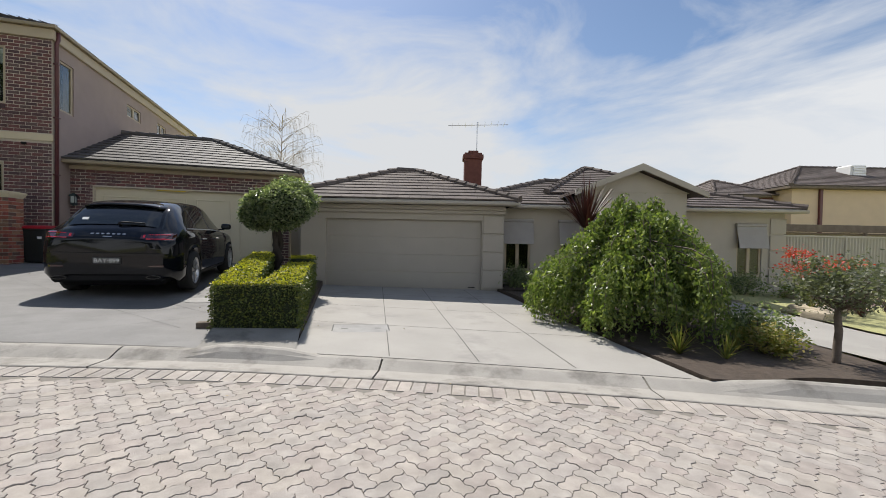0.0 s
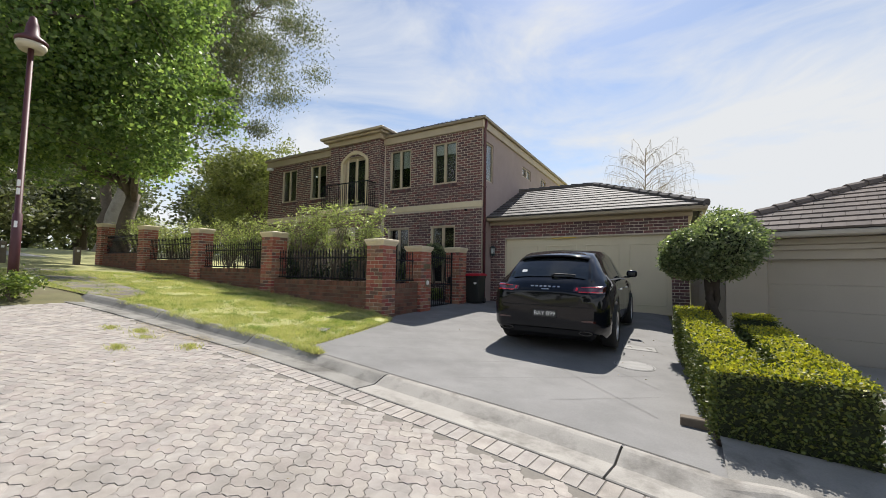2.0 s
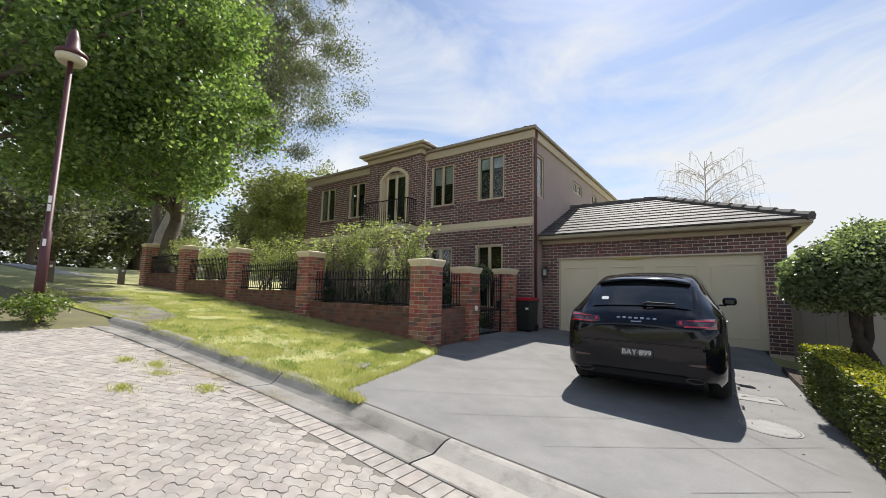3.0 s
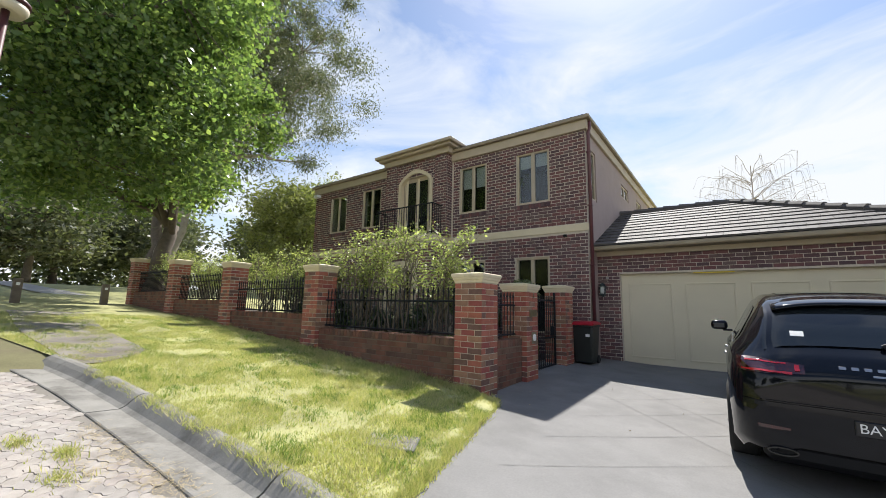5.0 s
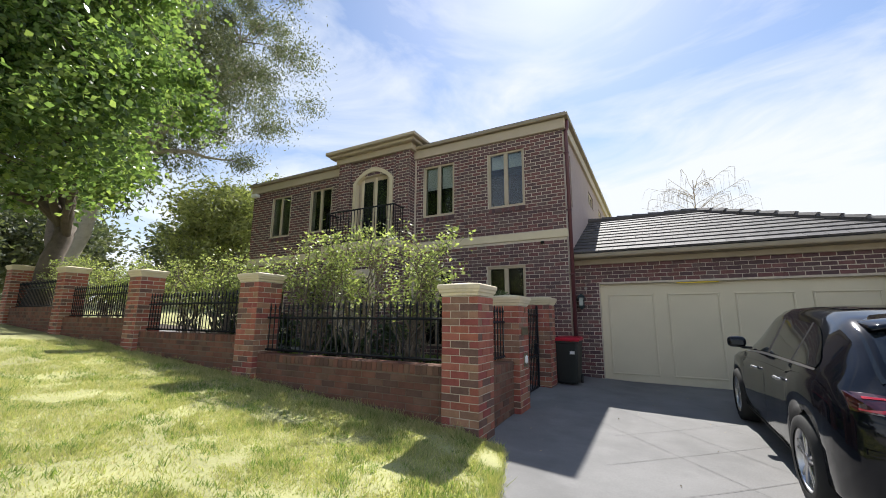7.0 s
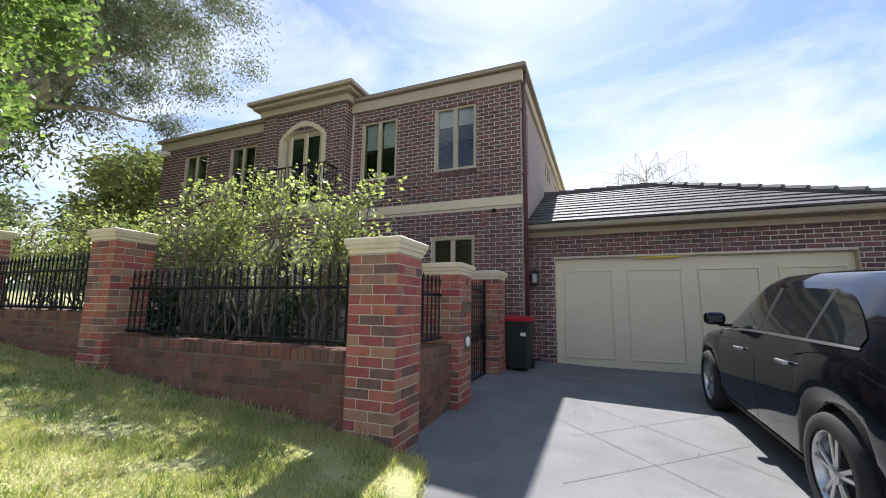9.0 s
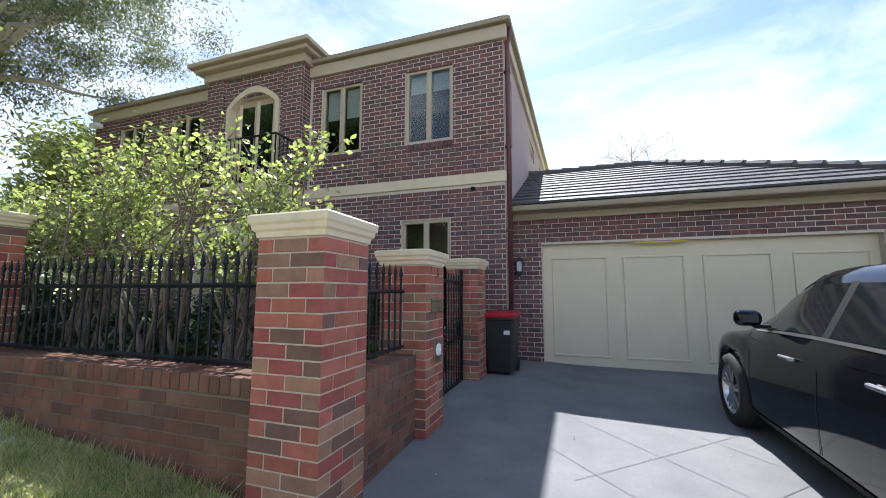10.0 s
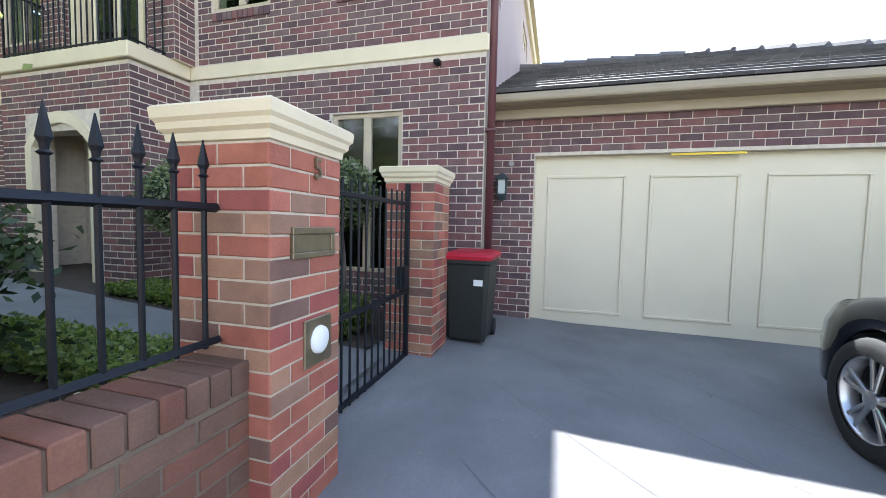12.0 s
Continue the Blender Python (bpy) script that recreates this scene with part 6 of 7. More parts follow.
for u, d, ln, n, mm, nm, lb in ((3.05, 4.95, 0.42, 60, m_leaf_straw, "grass_tuft", "yellow-green strappy tuft in the mulch"), (3.5, 4.75, 0.36, 40, m_leaf_straw, "grass_tuft", "dry yellowing strappy tuft in the mulch"),
                                (3.95, 5.2, 0.40, 50, m_leaf_straw, "grass_tuft", "yellow-green strappy tuft in the mulch"), (8.9, 8.2, 0.8, 50, m_leaf_bronze, "flax_plant", "bronze upright flax beside the fence"),
                                (9.9, 8.6, 0.8, 50, m_leaf_bronze, "flax_plant", "bronze upright flax beside the fence")):
    sword_plant(on_land(u, d), n, ln, mm, nm, lb, 1.1, 0.02)


def shrub(base, r, h, material, name, label, size=0.06, n=2200, category="shrub"):
    t = thing(name, base, label, category)
    bm = bmesh.new()
    for k in range(7):
        a = rng.uniform(0, 6.28)
        limb(bm, Vector(base) - Vector((0, 0, 0.05)), Vector(base) + Vector((math.cos(a) * r * 0.6, math.sin(a) * r * 0.6, h * 0.75)), 0.014, 0.004, sides=5, n=3)
    part("branchwork", bm, m_bark, t, kind="stuff")
    p, _ = clumps((base[0], base[1], base[2] + h * 0.55), (r, r, h * 0.5), 36, n // 36, r * 0.22)
    p[:, 2] = np.maximum(p[:, 2], base[2] + 0.02)
    leaves("leaves", p, size, material, t, 0.1)
    return t


shrub(on_land(4.6, 5.6), 0.42, 0.5, m_leaf_topiary, "garden_shrub", "low green shrub in the mulched bed")
shrub(on_land(4.3, 5.15), 0.32, 0.35, m_leaf_straw, "garden_shrub", "low yellowing shrub in the mulched bed", n=1200)
shrub(on_land(2.15, 11.1), 0.55, 0.55, m_leaf_topiary, "garden_shrub", "dark low shrub under the window", n=2500)
shrub(on_land(8.2, 10.6), 0.6, 0.55, m_leaf_topiary, "garden_shrub", "dark rounded shrub by the house wall", n=2600)
shrub(on_land(9.3, 10.0), 0.5, 0.35, m_leaf_weep, "garden_shrub", "low green ground cover by the house", n=1800)
shrub(on_land(9.2, 8.9), 0.5, 0.35, m_leaf_bronze, "garden_shrub", "low reddish ground cover", n=1500)
x, y, z = on_land(4.95, 4.85)
std = thing("standard_tree", (x, y, z), "small ball-headed tree with dull grey-green leaves", "tree")
bm = bmesh.new()
limb(bm, (x, y, z - 0.1), (x + 0.02, y, z + 0.68), 0.045, 0.035, wob=0.05, sides=9)
p, cs = clumps((x, y, z + 0.95), (0.52, 0.5, 0.30), 60, 50, 0.09)
for c in cs[::3]:
    limb(bm, (x + 0.02, y, z + 0.62), c, 0.014, 0.004, sides=4, n=3)
part("trunk", bm, m_bark, std, smooth=True)
leaves("crown", p, 0.055, m_leaf_gum, std, 0.1)
x, y, z = on_land(7.9, 8.3)
paw = sword_plant((x, y, z), 40, 0.5, m_leaf_straw, "flowering_plant", "tall coral-red flower heads on thin stalks", 0.9, 0.02)
pts = []
for k in range(16):
    bm = bmesh.new()
    hx, hy, hz = x + rng.normal() * 0.28, y + rng.normal() * 0.25, z + 1.05 + rng.normal() * 0.12
    tube(bm, [(x, y, z), ((x + hx) / 2, (y + hy) / 2, z + 0.6), (hx, hy, hz)], [0.009, 0.007, 0.005], 5)
    part("stalk", bm, m_leaf_straw, paw)
    pts.append(rng.normal(size=(46, 3)) * np.array([0.10, 0.10, 0.06]) + np.array((hx, hy, hz)))
leaves("bloom", np.concatenate(pts), 0.06, m_flower_red, paw, 0, 0.6, label="coral-red flowers")
m_rock = mat("sandstone_rock", (0.42, 0.36, 0.26), 0.9, 0.3, 5, 0.7)
for k, (u, d, w, dd, hh) in enumerate(((9.4, 10.2, 0.35, 0.25, 0.18), (8.05, 8.35, 0.4, 0.3, 0.16), (7.75, 7.9, 0.28, 0.22, 0.14))):
    x, y, z = on_land(u, d, 0.08)
    t = thing("garden_rock", (x, y, z), "pale sandstone block edging the garden", "rock")
    bm = boxed(x - w, x + w, y - dd, y + dd, z - 0.05, z + hh, 0.04, None, 2)
    for v in bm.verts:
        v.co += noise.noise_vector(v.co * 4) * 0.05
    part("rock", bm, m_rock, t)

# side fence, pergola and the neighbour beyond
m_fence = mat("cream_steel_sheet", (0.46, 0.43, 0.37), 0.5, 0.06, 2, 0.05)
F2 = M2
sf = thing("steel_fence", m=F2 @ Matrix.Translation((14, 12.6, 0.2)), label="cream ribbed steel sheet fence", category="fence")
ORIGIN[sf] = Vector((14, 12.6, 0.2))
for k in range(4):
    u0 = 10.6 + 2.4 * k
    bm = bmesh.new()
    prof = []
    for i in range(25):
        u = u0 + 0.1 * i
        prof += [(u, 12.6), (u + 0.03, 12.57), (u + 0.06, 12.57), (u + 0.09, 12.6)]
    rings(bm, [[(a, b, 0.1) for a, b in prof], [(a, b, 1.82) for a, b in prof]], closed=False, cap=False)
    part("sheet", bm, m_fence, sf)
    part("top_rail", boxed(u0, u0 + 2.4, 12.55, 12.64, 1.80, 1.86, 0.008), m_fence, sf)
    part("post", boxed(u0 - 0.03, u0 + 0.03, 12.54, 12.65, 0.1, 1.87, 0.005), m_fence, sf)
perg = thing("pergola", m=F2 @ Matrix.Translation((15, 15, 0.2)), label="low brown pergola with corrugated roof behind the fence", category="pergola")
ORIGIN[perg] = Vector((15, 15, 0.2))
part("beam", boxed(12.4, 19.0, 14.4, 14.5, 2.05, 2.32, 0.01), m_timber, perg)
part("roof_sheet", boxed(12.2, 19.2, 14.5, 17.0, 1.98, 2.03), m_timber, perg)
for u in (12.6, 15.6, 18.6):
    part("post", boxed(u, u + 0.1, 14.4, 14.5, 0.1, 2.05, 0.01), m_timber, perg)
m_wall3 = mat("pale_peach_render", (0.62, 0.49, 0.36), 0.85, 0.07, 2, 0.15)
h3 = thing("neighbour_house", m=F2 @ Matrix.Translation((26, 25, 0.2)), label="two-storey pale peach rendered house with brown tiled roof", category="house")
ORIGIN[h3] = Vector((26, 25, 0.2))
part("wall", boxed(19.6, 36, 22, 30, 0, 4.75), m_wall3, h3)
part("brick_wing", boxed(16.2, 19.59, 23.2, 29, 0, 4.35), m_chim, h3)
part("downpipe", boxed(21.1, 21.25, 21.86, 21.99, 0, 4.8), m_pipe, h3)
part("window", boxed(26.5, 28.0, 21.93, 21.99, 3.0, 4.2, 0.01), m_pane, h3)
part("eave", boxed(19.2, 36.4, 21.6, 30.4, 4.75, 4.9, 0.02), m_timber, h3)
part("wing_eave", boxed(15.8, 19.19, 22.8, 29.2, 4.35, 4.48, 0.02), m_timber, h3)
hip_roof(h3, 19.2, 36.4, 21.6, 30.4, 4.91, 0.42, m_tile2_i)
hip_roof(h3, 15.8, 19.9, 22.8, 29.2, 4.49, 0.40, m_tile2_i, name="wing_roof")
ac = part("rooftop_cooler", boxed(25.0, 25.95, 24.0, 25.0, 5.6, 6.6, 0.06), m_white, h3, "pale rooftop cooler")
for k in range(5):
    part("louvre", boxed(25.08, 25.87, 23.96, 23.99, 5.80 + 0.15 * k, 5.87 + 0.15 * k), m_alloy, ac)

# ---- big trees ----
tree("broadleaf_tree", (-22.6, 8.2, 1.6), 4.4, (-22.6, 6.6, 9.8), (6.2, 4.3, 6.4), 0.34, m_leaf_plane, 0.19, 200, 330, 0.50, m_bark, "large dark green broad-leaved tree behind the fence", 12, 0.40, -0.66, 0.75, 0.2, (-22.6, 8.8, 5.0))
tree("broadleaf_tree", (-17.5, -0.6, 1.5), 4.2, (-17.6, 4.8, 8.6), (4.4, 5.3, 4.5), 0.26, m_leaf_plane, 0.15, 210, 270, 0.42, m_bark, "broad-leaved street tree hanging over the verge", 12, 0.40, -0.8, 0.75, 0.3, (-17.4, 1.2, 5.2))
tree("gum_tree", (-39.1, 13.2, 2.6), 14.0, (-34.6, 18.2, 22.0), (8.5, 8.5, 9.5), 0.70, m_leaf_gum, 0.27, 150, 620, 0.80, m_gum, "tall pale-trunked gum tree with grey-green leaves", 14, 0.40, -0.9, 0.28, 0.9, (-36.9, 15.4, 14.0))
tree("gum_tree", (-40.0, 13.6, 2.7), 9.0, (-42.0, 13.5, 15.0), (6.0, 6.0, 6.0), 0.45, m_leaf_gum, 0.50, 45, 200, 1.0, m_bark, "dark-trunked gum tree behind the fence", 9, 0.40, -0.9, 0.28, 0.9)
tree("feathery_tree", (-36.0, 24.0, 2.2), 6.0, (-36.2, 24.0, 9.6), (5.0, 5.0, 5.6), 0.30, m_leaf_light, 0.42, 95, 190, 0.75, m_bark, "light green feathery tree behind the house", 9, 0.45, -0.9, 0.35, 0.4)
tree("feathery_tree", (-46, 33, 2.2), 5.0, (-46, 33, 8.5), (7, 7, 6), 0.28, m_leaf_gum, 0.40, 130, 120, 0.8, m_bark, "grey-green tree far behind the house", 8, 0.45, -0.9, 0.35, 0.4)
far_tree = tree("park_tree", (-58, 9, 3.6), 6.5, (-58, 9, 9.5), (6, 6, 5.5), 0.35, m_leaf_gum, 0.55, 90, 110, 0.9, m_bark, "distant grey-green parkland tree", 7, 0.45, -0.7, 0.5, 0.2)
tagged(far_tree, group="distant park trees")
for x, y, s in ((-66, 20, 1.1), (-70, 4, 1.2), (-63, -6, 1.0), (-80, 14, 1.4), (-75, -14, 1.3), (-48, 30, 1.0), (-60, 36, 1.2), (-85, -2, 1.5), (-90, 26, 1.6), (-55, -16, 1.1), (-30, -34, 1.3), (-12, -38, 1.2), (4, -36, 1.1)):
    ob = copy_thing(far_tree, Matrix.Translation((x, y, land(x, y) - 0.1)) @ Matrix.Rotation(x * 1.7, 4, "Z"))
    ob.scale = (s, s, s)
# woods that close the park
woods = thing("far_woods", (-95, 0, 3), "hazy grey-green woods at the far edge of the park", "woods", kind="stuff")
n = 420
c = np.column_stack([rng.uniform(-112, -84, n), rng.uniform(-75, 75, n), rng.uniform(2.5, 9.5, n) ** 1.0])
pts = (c[:, None, :] + rng.normal(size=(n, 34, 3)) * np.array([1.5, 1.8, 1.1])).reshape(-1, 3)
leaves("foliage", pts, 1.1, m_leaf_gum, woods, 0.1, 0.7)
# bare weeping birch behind the garage
bb = thing("bare_birch", (-3.2, 27.6, 0.6), "bare birch tree with fine drooping twigs", "tree")
bm = bmesh.new()
limb(bm, (-3.2, 27.6, 0.3), (-3.1, 27.6, 9.5), 0.10, 0.02, wob=0.02, sides=6, n=8)
for k in range(64):
    z = rng.uniform(4.6, 9.1)
    a, ln = rng.uniform(0, 6.28), rng.uniform(1.4, 3.4) * (1.1 - (z - 4.6) / 8)
    p = Vector((-3.15, 27.6, z))
    e = p + Vector((math.cos(a) * ln, math.sin(a) * ln, ln * 0.55))
    limb(bm, p, e, 0.018, 0.007, sag=0.08, sides=4, n=4)
    for j in range(6):
        f = rng.uniform(0.35, 1.0)
        q = p.lerp(e, f) + Vector((0, 0, 0.05))
        tube(bm, [q, q + Vector((math.cos(a) * 0.25, math.sin(a) * 0.25, -0.1)), q + Vector((math.cos(a) * 0.35 + rng.normal() * 0.1, math.sin(a) * 0.35, -rng.uniform(0.5, 1.4)))], [0.007, 0.006, 0.003], 3)
part("branchwork", bm, mat("pale_bare_twigs", (0.42, 0.37, 0.32), 0.9, 0.2, 4, 0.1), bb)


# ---- garden behind the brick fence ----
sheet("garden_ground", span(-24, -7.84, 30), span(8.2, 12.6, 8), lambda u, v: (u, v), m_soil, lambda x, y: 0.02, label="mulched front garden")
sheet("garden_path", span(-20, -7.6, 24), span(10.35, 11.2, 3), lambda u, v: (u, v), m_drive, 0.05, label="grey garden path to the porch")
for x0, x1, y0, y1, zt in ((-10.6, -7.95, 9.75, 10.25, 1.02), (-11.2, -8.1, 11.35, 11.85, 1.12), (-15.5, -10.9, 9.7, 10.2, 1.2), (-18, -14.2, 11.5, 12.0, 1.3)):
    t = thing("garden_hedge", ((x0 + x1) / 2, y0, 0.75), "low clipped box hedge edging the garden path", "hedge")
    hedge_block(t, x0, x1, y0, y1, lambda x, y, q=zt: q, density=2200, size=0.045, leaf=m_leaf_border, gold=False)
for bx, by, bz, r in ((-8.55, 12.02, 2.25, 0.40), (-10.35, 11.6, 2.15, 0.42), (-9.6, 12.1, 1.7, 0.35)):
    t = thing("ball_topiary", (bx, by, 0.75), "dark round-clipped standard shrub", "shrub")
    bm = bmesh.new()
    limb(bm, (bx, by, 0.7), (bx, by, bz - r * 0.5), 0.035, 0.03, sides=8)
    part("trunk", bm, m_bark, t)
    bm = bmesh.new()
    bmesh.ops.create_icosphere(bm, subdivisions=2, radius=r * 0.85)
    bmesh.ops.translate(bm, vec=(bx, by, bz), verts=bm.verts)
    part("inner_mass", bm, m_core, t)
    leaves("crown", in_ball(2600, 0.08) * r + np.array((bx, by, bz)) + rng.normal(size=(2600, 3)) * 0.02, 0.06, m_leaf_topiary, t, 0.1, 0.5)
tap = thing("garden_tap", (-8.35, 9.35, 0.75), "small metal garden tap on a standpipe", "tap")
bm = bmesh.new()
tube(bm, [(-8.35, 9.35, 0.7), (-8.35, 9.35, 1.08)], 0.014, 8)
part("standpipe", bm, m_alloy, tap)
bm = bmesh.new()
tube(bm, [(-8.35, 9.35, 1.06), (-8.30, 9.31, 1.07), (-8.27, 9.28, 1.03)], 0.013, 8)
part("spout", bm, m_chrome, tap)
part("handle", boxed(-8.39, -8.31, 9.342, 9.358, 1.10, 1.115, 0.005), m_chrome, tap)


def rose(bx, by, z0, ztop, wide, deep, count, flowers=6):
    """A leggy shrub: bare arching stems below, leaves in uneven sprays above."""
    t = thing("rose_bush", (bx, by, z0), "leggy rose bush with pale stems and bright leaves behind the railing", "shrub", "rose bushes along the fence")
    bm = bmesh.new()
    pts, tips = [], []
    for k in range(14):
        a = rng.uniform(0, 6.28)
        foot = Vector((bx + rng.normal() * 0.12, by + rng.normal() * 0.08, z0))
        tip = Vector((bx + math.cos(a) * wide * rng.uniform(0.3, 1.0), by + math.sin(a) * deep * rng.uniform(0.3, 1.0), ztop - rng.uniform(0.1, 0.75)))
        line = limb(bm, foot, tip, 0.022, 0.008, sag=0.10, wob=0.16, sides=6, n=6)
        for j in range(7):
            s = line[rng.integers(2, 7)]
            e = s + Vector((rng.normal() * 0.35 * wide, rng.normal() * 0.3 * deep, rng.uniform(-0.05, 0.55)))
            e.z = min(e.z, ztop + 0.1)
            limb(bm, s, e, 0.008, 0.003, sides=4, n=3)
            tips.append(e)
            for f in (0.4, 0.7, 1.0):
                pts.append(np.array(s.lerp(e, f)) + rng.normal(size=(count // 215, 3)) * 0.075)
    part("branchwork", bm, m_stem, t, kind="stuff")
    p = np.concatenate(pts)
    keep = p[:, 2] > z0 + (0.54 + 0.06 * rng.normal(size=len(p))) * (ztop - z0)
    leaves("leaves", p[keep], 0.062, m_leaf_rose, t, 0.1, 0.62)
    fl = np.array([tips[i] for i in rng.integers(0, len(tips), flowers)])
    leaves("flowers", (fl[:, None, :] + rng.normal(size=(flowers, 10, 3)) * 0.025).reshape(-1, 3), 0.045, m_flower_white, t, 0, 0.8, label="creamy white blooms")


m_stem = mat("pale_thorny_stem", (0.16, 0.13, 0.095), 0.8, 0.3, 12, 0.3)
for k, (x, top, wide) in enumerate(((-8.75, 3.25, 0.75), (-9.75, 3.4, 0.85), (-10.75, 3.3, 0.8), (-12.4, 3.1, 0.9), (-13.4, 3.25, 0.9), (-14.6, 3.2, 0.9), (-16.2, 3.3, 0.9), (-17.4, 3.4, 0.95), (-18.5, 3.35, 0.9), (-20.1, 3.55, 0.9), (-21.3, 3.6, 0.95), (-22.6, 3.6, 0.9))):
    rose(x, 8.62, land(x, 8.6) + 0.02, top, wide, 0.36, 2000 if k < 3 else 1750, 5)

for x, y, r, h in ((-9.6, 9.3, 0.55, 1.15), (-10.7, 9.3, 0.5, 1.05), (-12.6, 9.3, 0.5, 1.0), (-14.0, 9.3, 0.55, 1.05)):
    shrub((x, y, land(x, y) + 0.02), r, h, m_leaf_dark, "garden_shrub", "dark glossy evergreen shrub in the shade behind the railing", 0.09, 1500)

# ---- gate, letterbox, lamp and other fittings ----
gate = thing("iron_gate", (-7.55, 10.65, 0.65), "closed black iron pedestrian gate between brick piers", "gate")
for y0 in (9.81, 11.36):
    part("stile", boxed(-7.50, -7.46, y0 - 0.02, y0 + 0.02, 0.66, 2.28, 0.004), m_iron, gate)
for z in (0.72, 1.3, 2.08):
    part("rail", boxed(-7.495, -7.465, 9.83, 11.34, z, z + 0.035, 0.004), m_iron, gate)
for k in range(13):
    y = 9.94 + 0.107 * k
    bm = bmesh.new()
    tube(bm, [(-7.48, y, 0.70), (-7.48, y, 2.20)], 0.009, 6)
    part("bar", bm, m_iron, gate)
part("lock_box", boxed(-7.52, -7.44, 11.22, 11.33, 1.35, 1.55, 0.006), m_iron, gate)
XF = -7.20  # east face of the pier beside the gate
m_brass = mat("aged_brass", (0.24, 0.20, 0.13), 0.45, 0.2, 12, 0.1, metal=0.8)
lb = thing("letterbox_slot", (XF, 9.55, 1.8), "aged brass letter slot set in the pier", "letterbox")
bm = bmesh.new()
for y0, y1, z0, z1 in ((9.40, 9.70, 1.865, 1.895), (9.40, 9.70, 1.765, 1.79), (9.40, 9.43, 1.79, 1.865), (9.67, 9.70, 1.79, 1.865)):
    box(bm, XF, XF + 0.018, y0, y1, z0, z1, 0.003)
part("frame", bm, m_brass, lb)
part("flap", boxed(XF + 0.001, XF + 0.010, 9.43, 9.67, 1.79, 1.865, 0.002), m_brass, lb)
pl = thing("pier_light", (XF, 9.57, 1.4), "square plate with a round white intercom light", "light")
part("plate", boxed(XF, XF + 0.014, 9.48, 9.68, 1.29, 1.50, 0.004), m_brass, pl)
bm = bmesh.new()
lathe_x(bm, [(0.0, 0.062), (0.012, 0.06), (0.018, 0.045), (0.02, 0.0005)], 24)
bmesh.ops.transform(bm, matrix=Matrix.Translation((XF + 0.014, 9.58, 1.40)), verts=bm.verts)
part("lens", bm, m_white, pl, "white round lens", smooth=True)
num = thing("house_number", (XF, 9.57, 2.13), "dark metal house number on the pier", "number")
me = text_mesh("5", 0.13, m_brass, 0.005)
me.transform(Matrix.Rotation(math.pi / 2, 4, "Z"))
me.transform(Matrix.Translation((XF + 0.014, 9.57, 2.14)))
part("digit", me, m_brass, num)

m_bin = mat("dark_green_black_plastic", (0.012, 0.016, 0.015), 0.5, 0.15, 8, 0.1)
m_red = mat("red_plastic_lid", (0.42, 0.012, 0.03), 0.45, 0.12, 6, 0.06)
BX, BYY, BZ = -7.05, 12.14, land(-7.05, 12.14) + 0.005
wb = thing("wheelie_bin", (BX, BYY, BZ), "black wheeled rubbish bin with a red lid", "bin")
bm = bmesh.new()
loops = []
for z, w, d in ((0.03, 0.19, 0.20), (0.06, 0.20, 0.21), (0.80, 0.235, 0.26), (0.82, 0.25, 0.275), (0.86, 0.25, 0.275)):
    loops.append([(BX + sx * w, BYY + sy * d, BZ + z) for sx, sy in ((-1, -1), (-0.8, -1.06), (0.8, -1.06), (1, -1), (1, 1), (-1, 1))])
rings(bm, loops)
bmesh.ops.recalc_face_normals(bm, faces=bm.faces)
part("tub", bm, m_bin, wb)
bm = bmesh.new()
loops = []
for z, g in ((0.855, 0.0), (0.89, 0.01), (0.915, -0.02), (0.935, -0.09)):
    loops.append([(BX + sx * (0.262 + g), BYY + sy * (0.29 + g), BZ + z + (0.01 if sy > 0 else 0)) for sx, sy in ((-1, -1), (-0.8, -1.06), (0.8, -1.06), (1, -1), (1, 1), (-1, 1))])
rings(bm, loops)
bmesh.ops.recalc_face_normals(bm, faces=bm.faces)
part("lid", bm, m_red, wb, "red plastic lid")
for sx in (-1, 1):
    bm = bmesh.new()
    lathe_x(bm, [(-0.02, 0.001), (-0.02, 0.09), (0.02, 0.09), (0.02, 0.001)], 20)
    bmesh.ops.transform(bm, matrix=Matrix.Translation((BX + sx * 0.21, BYY + 0.22, BZ + 0.09)), verts=bm.verts)
    part("wheel", bm, m_rubber, wb)
bm = bmesh.new()
tube(bm, [(BX - 0.2, BYY + 0.31, BZ + 0.86), (BX + 0.2, BYY + 0.31, BZ + 0.86)], 0.016, 8)
part("handle", bm, m_bin, wb)
part("label", boxed(BX + 0.08, BX + 0.17, BYY - 0.277, BYY - 0.27, BZ + 0.60, BZ + 0.66), m_white, wb, "small white label")

wl_ = thing("wall_lantern", (-6.90, GY1, 2.4), "dark green-grey coach lantern on the brick wall", "wall lamp")
m_lant = mat("dark_verdigris_metal", (0.03, 0.05, 0.055), 0.45, 0.2, 20, 0.1)
part("backplate", boxed(-6.94, -6.86, GY1 - 0.025, GY1 - 0.006, 2.27, 2.45, 0.006), m_lant, wl_)
bm = bmesh.new()
rings(bm, [[(-6.90 + sx * r, GY1 - 0.11 + sy * r, z) for sx, sy in ((-1, -1), (1, -1), (1, 1), (-1, 1))] for z, r in ((2.52, 0.075), (2.535, 0.08), (2.58, 0.045), (2.61, 0.01))])
part("hood", bm, m_lant, wl_)
part("glass", boxed(-6.945, -6.855, GY1 - 0.155, GY1 - 0.065, 2.34, 2.52, 0.003), mat("frosted_glass", (0.55, 0.6, 0.58), 0.3, 0.05), wl_, "frosted glass")
